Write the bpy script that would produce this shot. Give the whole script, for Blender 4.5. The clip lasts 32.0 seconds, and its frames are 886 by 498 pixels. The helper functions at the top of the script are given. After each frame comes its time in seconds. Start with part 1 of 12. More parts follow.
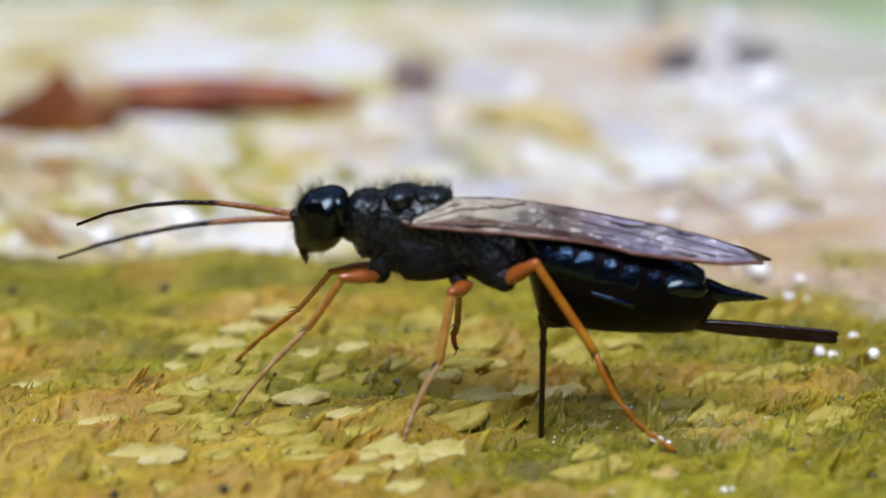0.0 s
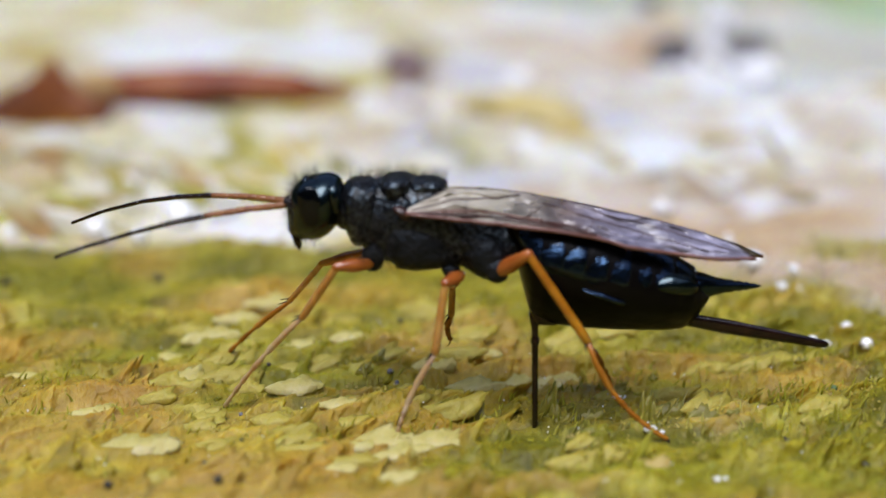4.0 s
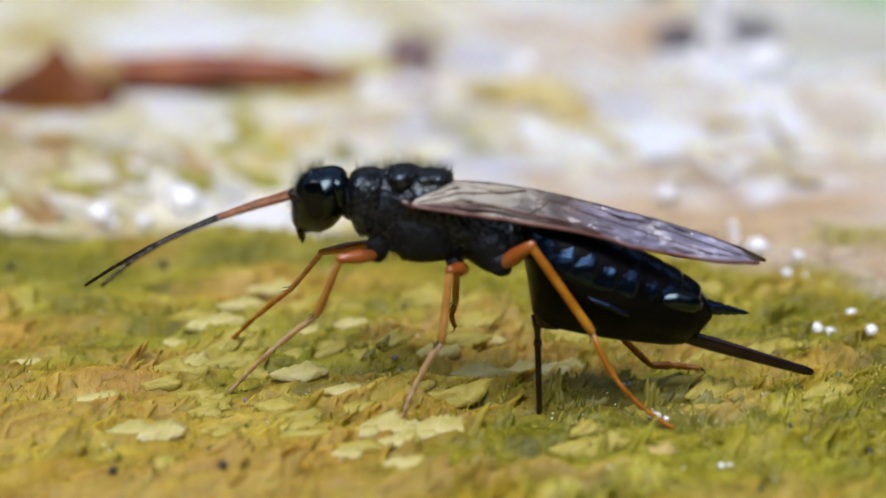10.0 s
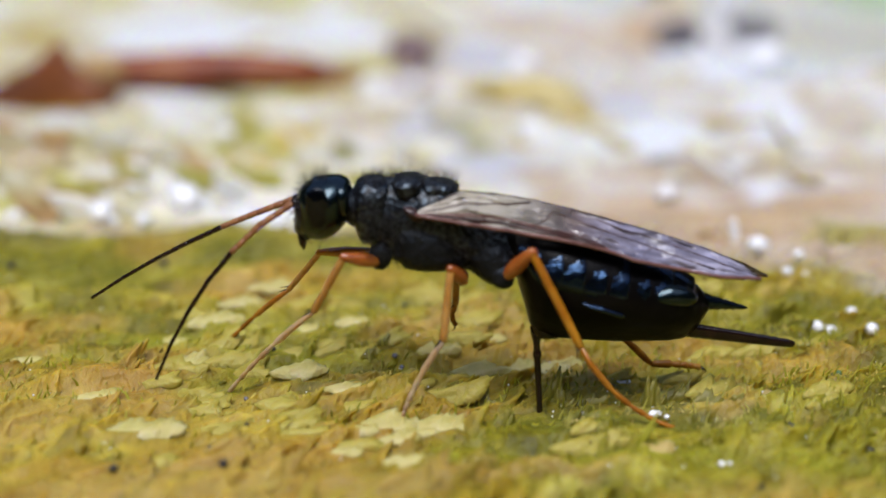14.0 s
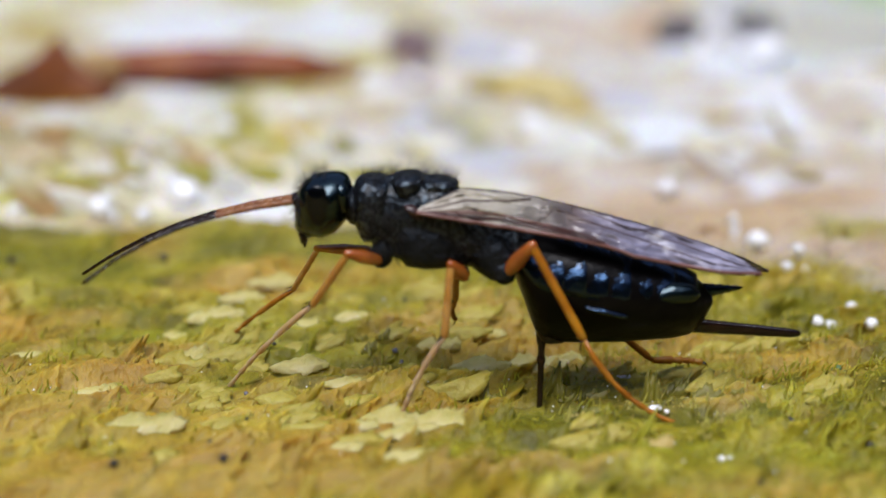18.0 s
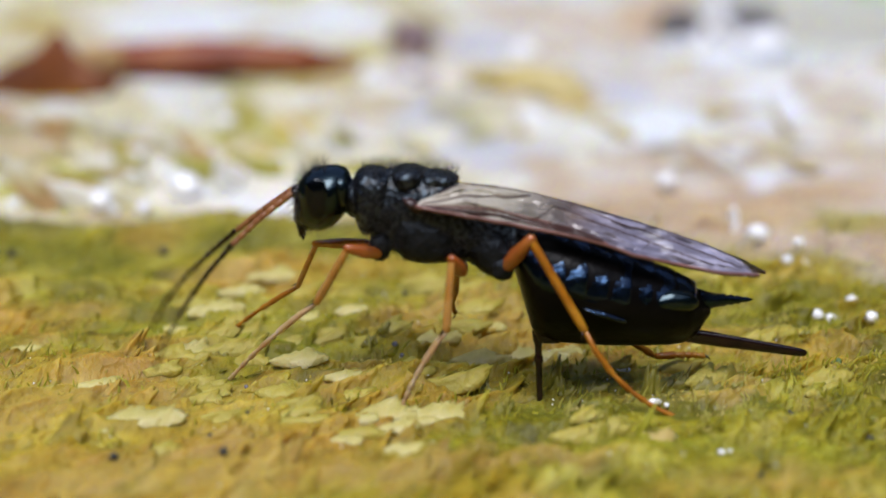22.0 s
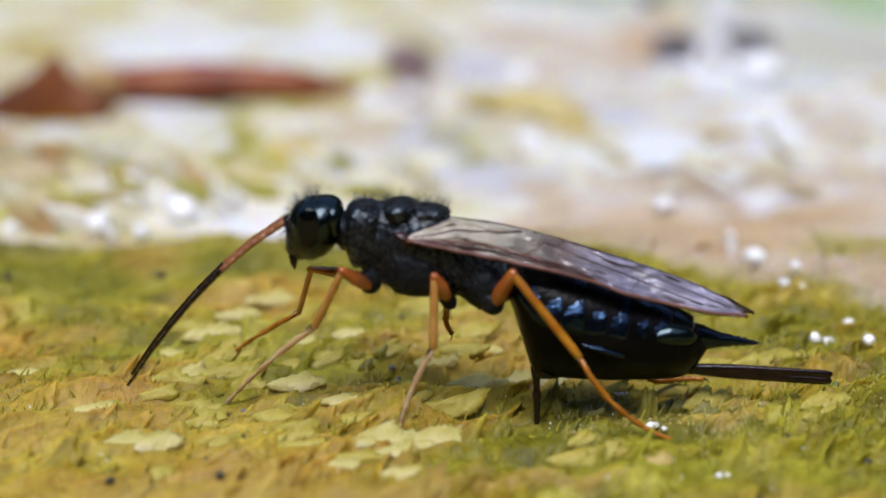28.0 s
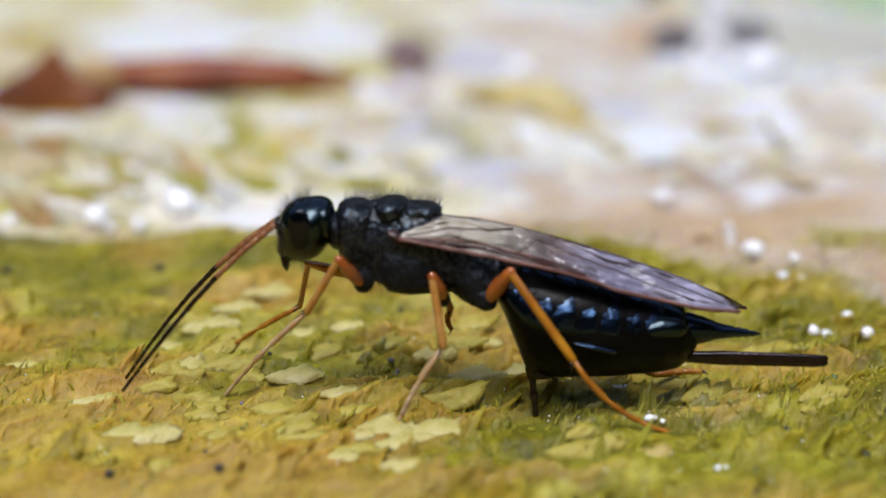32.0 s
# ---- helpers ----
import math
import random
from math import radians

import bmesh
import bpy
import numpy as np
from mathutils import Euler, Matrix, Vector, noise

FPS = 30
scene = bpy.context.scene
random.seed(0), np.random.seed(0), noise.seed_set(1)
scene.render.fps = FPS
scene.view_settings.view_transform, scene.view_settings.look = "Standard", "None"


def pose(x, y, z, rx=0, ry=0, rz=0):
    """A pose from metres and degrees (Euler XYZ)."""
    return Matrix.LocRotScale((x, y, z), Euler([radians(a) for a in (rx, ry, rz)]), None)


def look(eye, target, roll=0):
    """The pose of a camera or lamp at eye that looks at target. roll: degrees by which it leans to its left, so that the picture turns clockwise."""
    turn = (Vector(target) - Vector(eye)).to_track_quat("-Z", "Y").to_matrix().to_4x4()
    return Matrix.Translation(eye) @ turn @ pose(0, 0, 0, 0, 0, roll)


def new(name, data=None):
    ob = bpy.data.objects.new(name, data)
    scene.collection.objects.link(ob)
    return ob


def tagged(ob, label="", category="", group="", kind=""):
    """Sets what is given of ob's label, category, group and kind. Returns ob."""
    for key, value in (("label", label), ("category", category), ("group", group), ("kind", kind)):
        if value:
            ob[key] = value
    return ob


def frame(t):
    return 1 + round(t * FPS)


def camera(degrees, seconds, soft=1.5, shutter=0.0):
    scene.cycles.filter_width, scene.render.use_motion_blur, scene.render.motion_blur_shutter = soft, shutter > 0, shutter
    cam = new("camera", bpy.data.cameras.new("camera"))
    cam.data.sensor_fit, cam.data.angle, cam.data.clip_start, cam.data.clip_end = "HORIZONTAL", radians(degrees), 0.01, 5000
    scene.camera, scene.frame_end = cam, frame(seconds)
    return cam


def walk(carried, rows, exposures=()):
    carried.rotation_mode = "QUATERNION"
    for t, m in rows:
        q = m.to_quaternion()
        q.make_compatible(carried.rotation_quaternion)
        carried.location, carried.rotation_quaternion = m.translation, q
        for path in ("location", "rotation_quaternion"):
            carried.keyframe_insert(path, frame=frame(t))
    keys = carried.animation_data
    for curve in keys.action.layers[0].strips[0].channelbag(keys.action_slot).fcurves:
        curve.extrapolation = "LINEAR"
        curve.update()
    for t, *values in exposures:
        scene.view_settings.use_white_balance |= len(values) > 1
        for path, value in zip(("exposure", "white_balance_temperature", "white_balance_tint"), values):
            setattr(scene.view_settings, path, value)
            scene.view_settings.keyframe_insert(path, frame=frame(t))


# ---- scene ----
cam = camera(34, 32.0, soft=1.6, shutter=0.5)
cam.data.dof.use_dof = True
cam.data.dof.focus_distance = 0.0620
cam.data.dof.aperture_fstop = 29
walk(cam, [
    (0, pose(-0.00407, -0.05727, 0.02197, 76.267, 0, 0.051)),
    (0.5, pose(-0.00407, -0.05727, 0.02197, 76.164, 0, -0.103)),
    (1, pose(-0.00407, -0.05727, 0.02197, 76.164, 0, -0.188)),
    (1.5, pose(-0.00407, -0.05727, 0.02197, 76.131, 0, -0.239)),
    (2, pose(-0.00407, -0.05727, 0.02197, 76.028, 0, -0.240)),
    (2.5, pose(-0.00407, -0.05727, 0.02197, 75.959, 0, -0.239)),
    (3, pose(-0.00407, -0.05727, 0.02197, 75.890, 0, -0.206)),
    (3.5, pose(-0.00407, -0.05727, 0.02197, 75.889, 0, -0.206)),
    (5.5, pose(-0.00407, -0.05727, 0.02197, 75.736, 0, -0.154)),
    (6, pose(-0.00407, -0.05727, 0.02197, 75.684, 0, -0.137)),
    (6.5, pose(-0.00407, -0.05727, 0.02197, 75.684, 0, -0.136)),
    (7, pose(-0.00407, -0.05727, 0.02197, 75.617, 0, -0.136)),
    (7.5, pose(-0.00407, -0.05727, 0.02197, 75.547, 0, -0.103)),
    (8, pose(-0.00407, -0.05727, 0.02197, 75.411, 0, -0.085)),
    (8.5, pose(-0.00407, -0.05727, 0.02197, 75.343, 0, -0.067)),
    (9, pose(-0.00407, -0.05727, 0.02197, 75.343, 0, -0.051)),
    (9.5, pose(-0.00407, -0.05727, 0.02197, 75.343, 0, -0.036)),
    (10, pose(-0.00407, -0.05727, 0.02197, 75.342, 0, -0.017)),
    (10.5, pose(-0.00407, -0.05727, 0.02197, 75.342, 0, 0.000)),
    (11, pose(-0.00407, -0.05727, 0.02197, 75.308, 0, 0.000)),
    (11.5, pose(-0.00407, -0.05727, 0.02197, 75.308, 0, 0.000)),
    (12, pose(-0.00407, -0.05727, 0.02197, 75.308, 0, 0.000)),
    (12.5, pose(-0.00407, -0.05727, 0.02197, 75.342, 0, 0.000)),
    (13, pose(-0.00407, -0.05727, 0.02197, 75.342, 0, 0.000)),
    (13.5, pose(-0.00407, -0.05727, 0.02197, 75.308, 0, 0.000)),
    (14, pose(-0.00407, -0.05727, 0.02197, 75.274, 0, 0.000)),
    (14.5, pose(-0.00407, -0.05727, 0.02197, 75.274, 0, -0.017)),
    (16.5, pose(-0.00407, -0.05727, 0.02197, 75.103, 0, -0.017)),
    (17, pose(-0.00407, -0.05727, 0.02197, 75.086, 0, 0.000)),
    (17.5, pose(-0.00407, -0.05727, 0.02197, 75.069, 0, 0.000)),
    (18, pose(-0.00407, -0.05727, 0.02197, 75.069, 0, 0.000)),
    (18.5, pose(-0.00407, -0.05727, 0.02197, 75.036, 0, 0.000)),
    (19, pose(-0.00407, -0.05727, 0.02197, 75.000, 0, 0.000)),
    (19.5, pose(-0.00407, -0.05727, 0.02197, 74.933, 0, 0.000)),
    (20, pose(-0.00407, -0.05727, 0.02197, 74.897, 0, 0.000)),
    (20.5, pose(-0.00407, -0.05727, 0.02197, 74.864, 0, 0.034)),
    (21, pose(-0.00407, -0.05727, 0.02197, 74.829, 0, 0.034)),
    (21.5, pose(-0.00407, -0.05727, 0.02197, 74.830, 0, 0.000)),
    (22, pose(-0.00407, -0.05727, 0.02197, 74.812, 0, 0.000)),
    (22.5, pose(-0.00407, -0.05727, 0.02197, 74.828, 0, 0.000)),
    (23, pose(-0.00407, -0.05727, 0.02197, 74.864, 0, 0.000)),
    (23.5, pose(-0.00407, -0.05727, 0.02197, 75.342, 0, 0.017)),
    (24, pose(-0.00407, -0.05727, 0.02197, 76.284, 0, 0.000)),
    (24.5, pose(-0.00407, -0.05727, 0.02197, 76.866, 0, -0.018)),
    (25, pose(-0.00407, -0.05727, 0.02197, 77.070, 0, -0.034)),
    (25.5, pose(-0.00407, -0.05727, 0.02197, 76.745, 0, -0.053)),
    (27.5, pose(-0.00407, -0.05727, 0.02197, 75.821, 0, -0.103)),
    (28, pose(-0.00407, -0.05727, 0.02197, 75.736, 0, -0.120)),
    (28.5, pose(-0.00407, -0.05727, 0.02197, 75.617, 0, -0.139)),
    (29, pose(-0.00407, -0.05727, 0.02197, 75.445, 0, -0.172)),
    (29.5, pose(-0.00407, -0.05727, 0.02197, 75.308, 0, -0.172)),
    (30, pose(-0.00407, -0.05727, 0.02197, 75.275, 0, -0.172)),
    (30.5, pose(-0.00407, -0.05727, 0.02197, 75.308, 0, -0.206)),
    (31, pose(-0.00407, -0.05727, 0.02197, 75.342, 0, -0.206)),
    (31.5, pose(-0.00407, -0.05727, 0.02197, 75.411, 0, -0.172)),
    (32, pose(-0.00407, -0.05727, 0.02197, 75.447, 0, -0.172))], [(0, 0.61, 6180, 14), (32, 0.61, 6180, 14)])

# ---- light ----
world = bpy.data.worlds.new("sky")
scene.world = world
world.use_nodes = True
sky = world.node_tree.nodes.new("ShaderNodeTexSky")
sky.sky_type, sky.sun_disc = "NISHITA", False
sky.sun_elevation, sky.sun_rotation = radians(62), radians(170)
world.node_tree.links.new(sky.outputs[0], world.node_tree.nodes["Background"].inputs[0])
world.node_tree.nodes["Background"].inputs[1].default_value = 0.095
sun = new("sun", bpy.data.lights.new("sun", "SUN"))
sun.data.energy, sun.data.angle, sun.data.color = 2.36, radians(36), (1.0, 0.985, 0.955)
sun.matrix_world = look((-0.09, -0.52, 1.0), (0, 0, 0))


# ---- materials ----
def material(name, colours, scale=800.0, rough=0.5, metal=0.0, bump=0.3, bump_scale=None, coat=0.0, spec=0.5, sub=0.0, island=False, tint=None, tone=0.8):
    """A surface of two to four colours mixed by noise at two sizes, with fine relief."""
    m = bpy.data.materials.new(name)
    m.use_nodes = True
    nt = m.node_tree
    b = nt.nodes["Principled BSDF"]
    tc = nt.nodes.new("ShaderNodeTexCoord")
    n1 = nt.nodes.new("ShaderNodeTexNoise")
    n1.inputs["Scale"].default_value, n1.inputs["Detail"].default_value = scale, 6
    nt.links.new(tc.outputs["Object"], n1.inputs["Vector"])
    ramp = nt.nodes.new("ShaderNodeValToRGB")
    e = ramp.color_ramp.elements
    while len(e) < len(colours):
        e.new(0.5)
    for i, c in enumerate(colours):
        e[i].position = 0.3 + 0.4 * i / max(1, len(colours) - 1)
        e[i].color = (*(k * tone for k in c), 1)
    fac = n1.outputs["Fac"]
    if island:
        share = island
        geo = nt.nodes.new("ShaderNodeObjectInfo")
        mixf = nt.nodes.new("ShaderNodeMix")
        mixf.inputs[0].default_value = share
        rng = nt.nodes.new("ShaderNodeMapRange")
        rng.inputs["To Min"].default_value, rng.inputs["To Max"].default_value = 0.25, 0.75
        nt.links.new(geo.outputs["Random"], rng.inputs["Value"])
        nt.links.new(n1.outputs["Fac"], mixf.inputs[2])
        nt.links.new(rng.outputs["Result"], mixf.inputs[3])
        fac = mixf.outputs[0]
    nt.links.new(fac, ramp.inputs[0])
    nt.links.new(ramp.outputs[0], b.inputs["Base Color"])
    b.inputs["Roughness"].default_value, b.inputs["Metallic"].default_value = rough, metal
    b.inputs["Specular IOR Level"].default_value = spec
    if tint:
        b.inputs["Specular Tint"].default_value = (*tint, 1)
    b.inputs["Coat Weight"].default_value, b.inputs["Coat Roughness"].default_value = coat, 0.08
    if sub:
        b.inputs["Subsurface Weight"].default_value = sub
        b.inputs["Subsurface Radius"].default_value = (0.0006, 0.0004, 0.0001)
        b.inputs["Subsurface Scale"].default_value = 1.0
    if bump:
        n2 = nt.nodes.new("ShaderNodeTexNoise")
        n2.inputs["Scale"].default_value, n2.inputs["Detail"].default_value = bump_scale or scale * 6, 4
        nt.links.new(tc.outputs["Object"], n2.inputs["Vector"])
        bp = nt.nodes.new("ShaderNodeBump")
        bp.inputs["Strength"].default_value, bp.inputs["Distance"].default_value = bump, 0.45 / (bump_scale or scale * 6)
        nt.links.new(n2.outputs["Fac"], bp.inputs["Height"])
        nt.links.new(bp.outputs[0], b.inputs["Normal"])
    return m


CUTICLE = material("black_cuticle", [(0.004, 0.004, 0.005), (0.015, 0.015, 0.018)], 2200, 0.3, bump=1.0, bump_scale=4200, spec=0.32, tint=(0.62, 0.82, 1.0), coat=0.18)
nt = CUTICLE.node_tree
grains = nt.nodes.new("ShaderNodeTexNoise")
grains.inputs["Scale"].default_value, grains.inputs["Detail"].default_value = 4800, 2
nt.links.new(next(n for n in nt.nodes if n.type == "TEX_COORD").outputs["Object"], grains.inputs["Vector"])
gloss = nt.nodes.new("ShaderNodeMapRange")
gloss.inputs["From Min"].default_value, gloss.inputs["From Max"].default_value = 0.46, 0.62
gloss.inputs["To Min"].default_value, gloss.inputs["To Max"].default_value = 0.05, 0.95
nt.links.new(grains.outputs["Fac"], gloss.inputs["Value"])
nt.links.new(gloss.outputs[0], nt.nodes["Principled BSDF"].inputs["Specular IOR Level"])
VELVET = material("black_velvet_cuticle", [(0.004, 0.004, 0.005), (0.014, 0.014, 0.016)], 2200, 0.42, bump=1.0, bump_scale=4200, spec=0.22, tint=(0.7, 0.85, 1.0))
SHINY = material("steel_blue_cuticle", [(0.001, 0.0012, 0.002), (0.002, 0.003, 0.006)], 500, 0.22, bump=0.45, bump_scale=700, spec=0.75, tint=(0.26, 0.52, 1.0), coat=0.35)
HEAD = material("blue_green_cuticle", [(0.001, 0.0015, 0.002), (0.0015, 0.003, 0.004)], 700, 0.25, bump=0.1, bump_scale=3000, spec=0.42, tint=(0.42, 0.8, 1.0), coat=0.5)
BELLY = material("black_belly", [(0.002, 0.0016, 0.0016), (0.005, 0.004, 0.0035)], 700, 0.28, bump=0.2, bump_scale=1500, spec=0.1)
EYE = material("eye_facets", [(0.001, 0.001, 0.002), (0.002, 0.003, 0.004)], 700, 0.18, bump=0.05, bump_scale=9000, spec=0.2, tint=(0.8, 0.88, 1.0), coat=0.25)
RUST = material("rust_orange_cuticle", [(0.24, 0.05, 0.008), (0.40, 0.11, 0.018), (0.54, 0.19, 0.035)], 420, 0.25, bump=0.1, bump_scale=8000, sub=0.45, coat=0.7)
AMBER = material("amber_cuticle", [(0.24, 0.065, 0.004), (0.44, 0.16, 0.008), (0.64, 0.30, 0.02)], 420, 0.25, bump=0.15, bump_scale=8000, sub=0.5, coat=0.6)
HORN = material("dark_horn", [(0.005, 0.002, 0.002), (0.022, 0.007, 0.005)], 1500, 0.22, bump=0.3, bump_scale=5000, spec=0.35, coat=0.25)
TARSUS = material("red_brown_cuticle", [(0.22, 0.06, 0.006), (0.44, 0.16, 0.014), (0.60, 0.27, 0.03)], 700, 0.25, bump=0.3, bump_scale=6000, sub=0.2)
PALE_FOOT = material("pale_amber_cuticle", [(0.46, 0.27, 0.12), (0.60, 0.40, 0.22), (0.70, 0.54, 0.36)], 600, 0.3, bump=0.3, bump_scale=6000, sub=0.4)
HONEY = material("pale_honey_cuticle", [(0.36, 0.14, 0.025), (0.54, 0.26, 0.06), (0.68, 0.40, 0.13)], 420, 0.25, bump=0.15, bump_scale=8000, sub=0.5, coat=0.6)
STALK = material("dull_red_cuticle", [(0.20, 0.070, 0.028), (0.36, 0.15, 0.055)], 1500, 0.35, bump=0.3, bump_scale=6000)
HAIR = material("black_hair", [(0.006, 0.005, 0.005), (0.02, 0.018, 0.016)], 500, 0.5, bump=0)
VEIN = material("brown_vein", [(0.025, 0.010, 0.008), (0.08, 0.028, 0.02)], 900, 0.3, bump=0.1)
COSTA = material("red_brown_vein", [(0.13, 0.05, 0.04), (0.27, 0.125, 0.10)], 900, 0.3, bump=0.1)
FLAKE = material("pale_wood", [(0.42, 0.35, 0.06), (0.58, 0.50, 0.15), (0.70, 0.61, 0.27), (0.80, 0.71, 0.40)], 520, 0.6, bump=1.0, bump_scale=2200, sub=0.3)
LIME = material("pale_lime_wood", [(0.34, 0.27, 0.02), (0.46, 0.38, 0.05), (0.58, 0.49, 0.12), (0.66, 0.57, 0.22)], 420, 0.6, bump=0.9, bump_scale=2000, sub=0.4)
TAN = material("tan_wood", [(0.50, 0.36, 0.09), (0.60, 0.46, 0.16)], 500, 0.6, bump=0.4, bump_scale=3000, sub=0.2)
MOSS = material("dark_green_fibre", [(0.12, 0.11, 0.008), (0.24, 0.21, 0.016), (0.36, 0.31, 0.04)], 230, 0.5, bump=0.4, bump_scale=3000, sub=0.4)
CHIP = material("bleached_fibre", [(0.58, 0.46, 0.22), (0.76, 0.70, 0.44), (0.88, 0.86, 0.80), (0.92, 0.92, 0.93)], 120, 0.3, bump=0.4, bump_scale=900, sub=0.2, island=0.6)
SPECK = material("dark_speck", [(0.015, 0.015, 0.018), (0.04, 0.035, 0.04)], 900, 0.5, bump=0.4)
TWIG = material("red_brown_bark", [(0.09, 0.014, 0.003), (0.25, 0.045, 0.008), (0.36, 0.11, 0.03)], 160, 0.45, bump=0.5, bump_scale=700)
BARK = material("brown_bark", [(0.05, 0.010, 0.003), (0.24, 0.065, 0.010), (0.42, 0.17, 0.035)], 130, 0.5, bump=0.5, bump_scale=700)
CRUMB = material("dark_crumb", [(0.07, 0.065, 0.075), (0.17, 0.14, 0.14)], 200, 0.5, bump=0.4, bump_scale=900)
MAUVE = material("mauve_brown_crumb", [(0.16, 0.10, 0.11), (0.30, 0.20, 0.20)], 200, 0.5, bump=0.4, bump_scale=900)
FORM = material("white_drop_glint", [(0.90, 0.90, 0.92), (0.96, 0.96, 0.98)], 600, 0.12, bump=0.0, spec=1.0, tone=1.0, coat=1.0)
OLIVE = material("olive_algae", [(0.26, 0.26, 0.03), (0.46, 0.42, 0.08), (0.62, 0.56, 0.22)], 200, 0.7, bump=0.5, bump_scale=900)
OCHRE = material("rotten_ochre_wood", [(0.40, 0.22, 0.06), (0.58, 0.37, 0.16), (0.68, 0.50, 0.30)], 160, 0.6, bump=0.5, bump_scale=900)
LICHEN = material("yellow_lichen", [(0.54, 0.40, 0.10), (0.65, 0.52, 0.20), (0.72, 0.61, 0.34)], 160, 0.7, bump=0.5, bump_scale=900)


def wing_material():
    m = bpy.data.materials.new("smoky_wing")
    m.use_nodes = True
    nt = m.node_tree
    b = nt.nodes["Principled BSDF"]
    tc = nt.nodes.new("ShaderNodeTexCoord")
    n = nt.nodes.new("ShaderNodeTexNoise")
    n.inputs["Scale"].default_value, n.inputs["Detail"].default_value = 420, 5
    nt.links.new(tc.outputs["Object"], n.inputs["Vector"])
    r = nt.nodes.new("ShaderNodeValToRGB")
    r.color_ramp.elements[0].position, r.color_ramp.elements[1].position = 0.35, 0.65
    r.color_ramp.elements[0].color, r.color_ramp.elements[1].color = (0.45, 0.42, 0.4, 1), (1.25, 1.25, 1.25, 1)
    nt.links.new(n.outputs["Fac"], r.inputs[0])
    sep = nt.nodes.new("ShaderNodeSeparateXYZ")
    nt.links.new(tc.outputs["Object"], sep.inputs[0])
    run = nt.nodes.new("ShaderNodeMapRange")
    run.inputs["From Min"].default_value, run.inputs["From Max"].default_value = 0.0, 0.0155
    nt.links.new(sep.outputs["X"], run.inputs["Value"])
    along = nt.nodes.new("ShaderNodeValToRGB")
    e = along.color_ramp.elements
    for k, (p, c) in enumerate(((0.06, (0.62, 0.56, 0.46)), (0.26, (0.46, 0.42, 0.34)), (0.34, (0.34, 0.29, 0.25)), (0.41, (0.19, 0.14, 0.13)), (0.47, (0.24, 0.21, 0.25)), (0.57, (0.33, 0.31, 0.42)), (0.85, (0.35, 0.33, 0.43)), (1.0, (0.31, 0.25, 0.27)))):
        if k > 1:
            e.new(p)
        e[k].position, e[k].color = p, (*c, 1)
    nt.links.new(run.outputs[0], along.inputs[0])
    # smoky streaks that run along the wing
    lay = nt.nodes.new("ShaderNodeMapping")
    lay.inputs["Rotation"].default_value, lay.inputs["Scale"].default_value = (0, radians(14), 0), (0.16, 1, 1)
    nt.links.new(tc.outputs["Object"], lay.inputs["Vector"])
    st = nt.nodes.new("ShaderNodeTexNoise")
    st.inputs["Scale"].default_value, st.inputs["Detail"].default_value = 2400, 4
    nt.links.new(lay.outputs[0], st.inputs["Vector"])
    dark = nt.nodes.new("ShaderNodeValToRGB")
    dark.color_ramp.elements[0].position, dark.color_ramp.elements[1].position = 0.42, 0.6
    dark.color_ramp.elements[0].color, dark.color_ramp.elements[1].color = (0.3, 0.27, 0.27, 1), (1.3, 1.3, 1.3, 1)
    nt.links.new(st.outputs["Fac"], dark.inputs[0])
    grain = nt.nodes.new("ShaderNodeMix")
    grain.data_type = "RGBA"
    smoke = nt.nodes.new("ShaderNodeMapRange")
    smoke.inputs["From Min"].default_value, smoke.inputs["From Max"].default_value = 0.0035, 0.0065
    smoke.inputs["To Min"].default_value, smoke.inputs["To Max"].default_value = 0.15, 0.55
    nt.links.new(sep.outputs["X"], smoke.inputs["Value"])
    nt.links.new(smoke.outputs[0], grain.inputs[0])
    nt.links.new(r.outputs[0], grain.inputs[6])
    nt.links.new(dark.outputs[0], grain.inputs[7])
    tint = nt.nodes.new("ShaderNodeMix")
    tint.data_type, tint.blend_type = "RGBA", "MULTIPLY"
    tint.inputs[0].default_value = 1.0
    nt.links.new(along.outputs[0], tint.inputs[6])
    nt.links.new(grain.outputs[2], tint.inputs[7])
    nt.links.new(tint.outputs[2], b.inputs["Base Color"])
    b.inputs["Roughness"].default_value, b.inputs["Specular IOR Level"].default_value = 0.2, 0.8
    b.inputs["Coat Weight"].default_value, b.inputs["Coat Roughness"].default_value = 0.5, 0.12
    clear = nt.nodes.new("ShaderNodeMapRange")
    clear.inputs["From Min"].default_value, clear.inputs["From Max"].default_value = 0.003, 0.0072
    clear.inputs["To Min"].default_value, clear.inputs["To Max"].default_value = 0.3, 0.85
    nt.links.new(sep.outputs["X"], clear.inputs["Value"])
    w = nt.nodes.new("ShaderNodeTexNoise")
    patchy = nt.nodes.new("ShaderNodeMapRange")
    patchy.inputs["From Min"].default_value, patchy.inputs["From Max"].default_value = 0.3, 0.7
    patchy.inputs["To Min"].default_value, patchy.inputs["To Max"].default_value = -0.25, 0.3
    nt.links.new(n.outputs["Fac"], patchy.inputs["Value"])
    total = nt.nodes.new("ShaderNodeMath")
    nt.links.new(clear.outputs[0], total.inputs[0])
    nt.links.new(patchy.outputs[0], total.inputs[1])
    nt.links.new(total.outputs[0], b.inputs["Alpha"])
    w.inputs["Scale"].default_value, w.inputs["Detail"].default_value = 900, 4
    long = nt.nodes.new("ShaderNodeMapping")
    long.inputs["Rotation"].default_value = (0, radians(14), 0)
    long.inputs["Scale"].default_value = (0.45, 1, 1.1)
    nt.links.new(tc.outputs["Object"], long.inputs["Vector"])
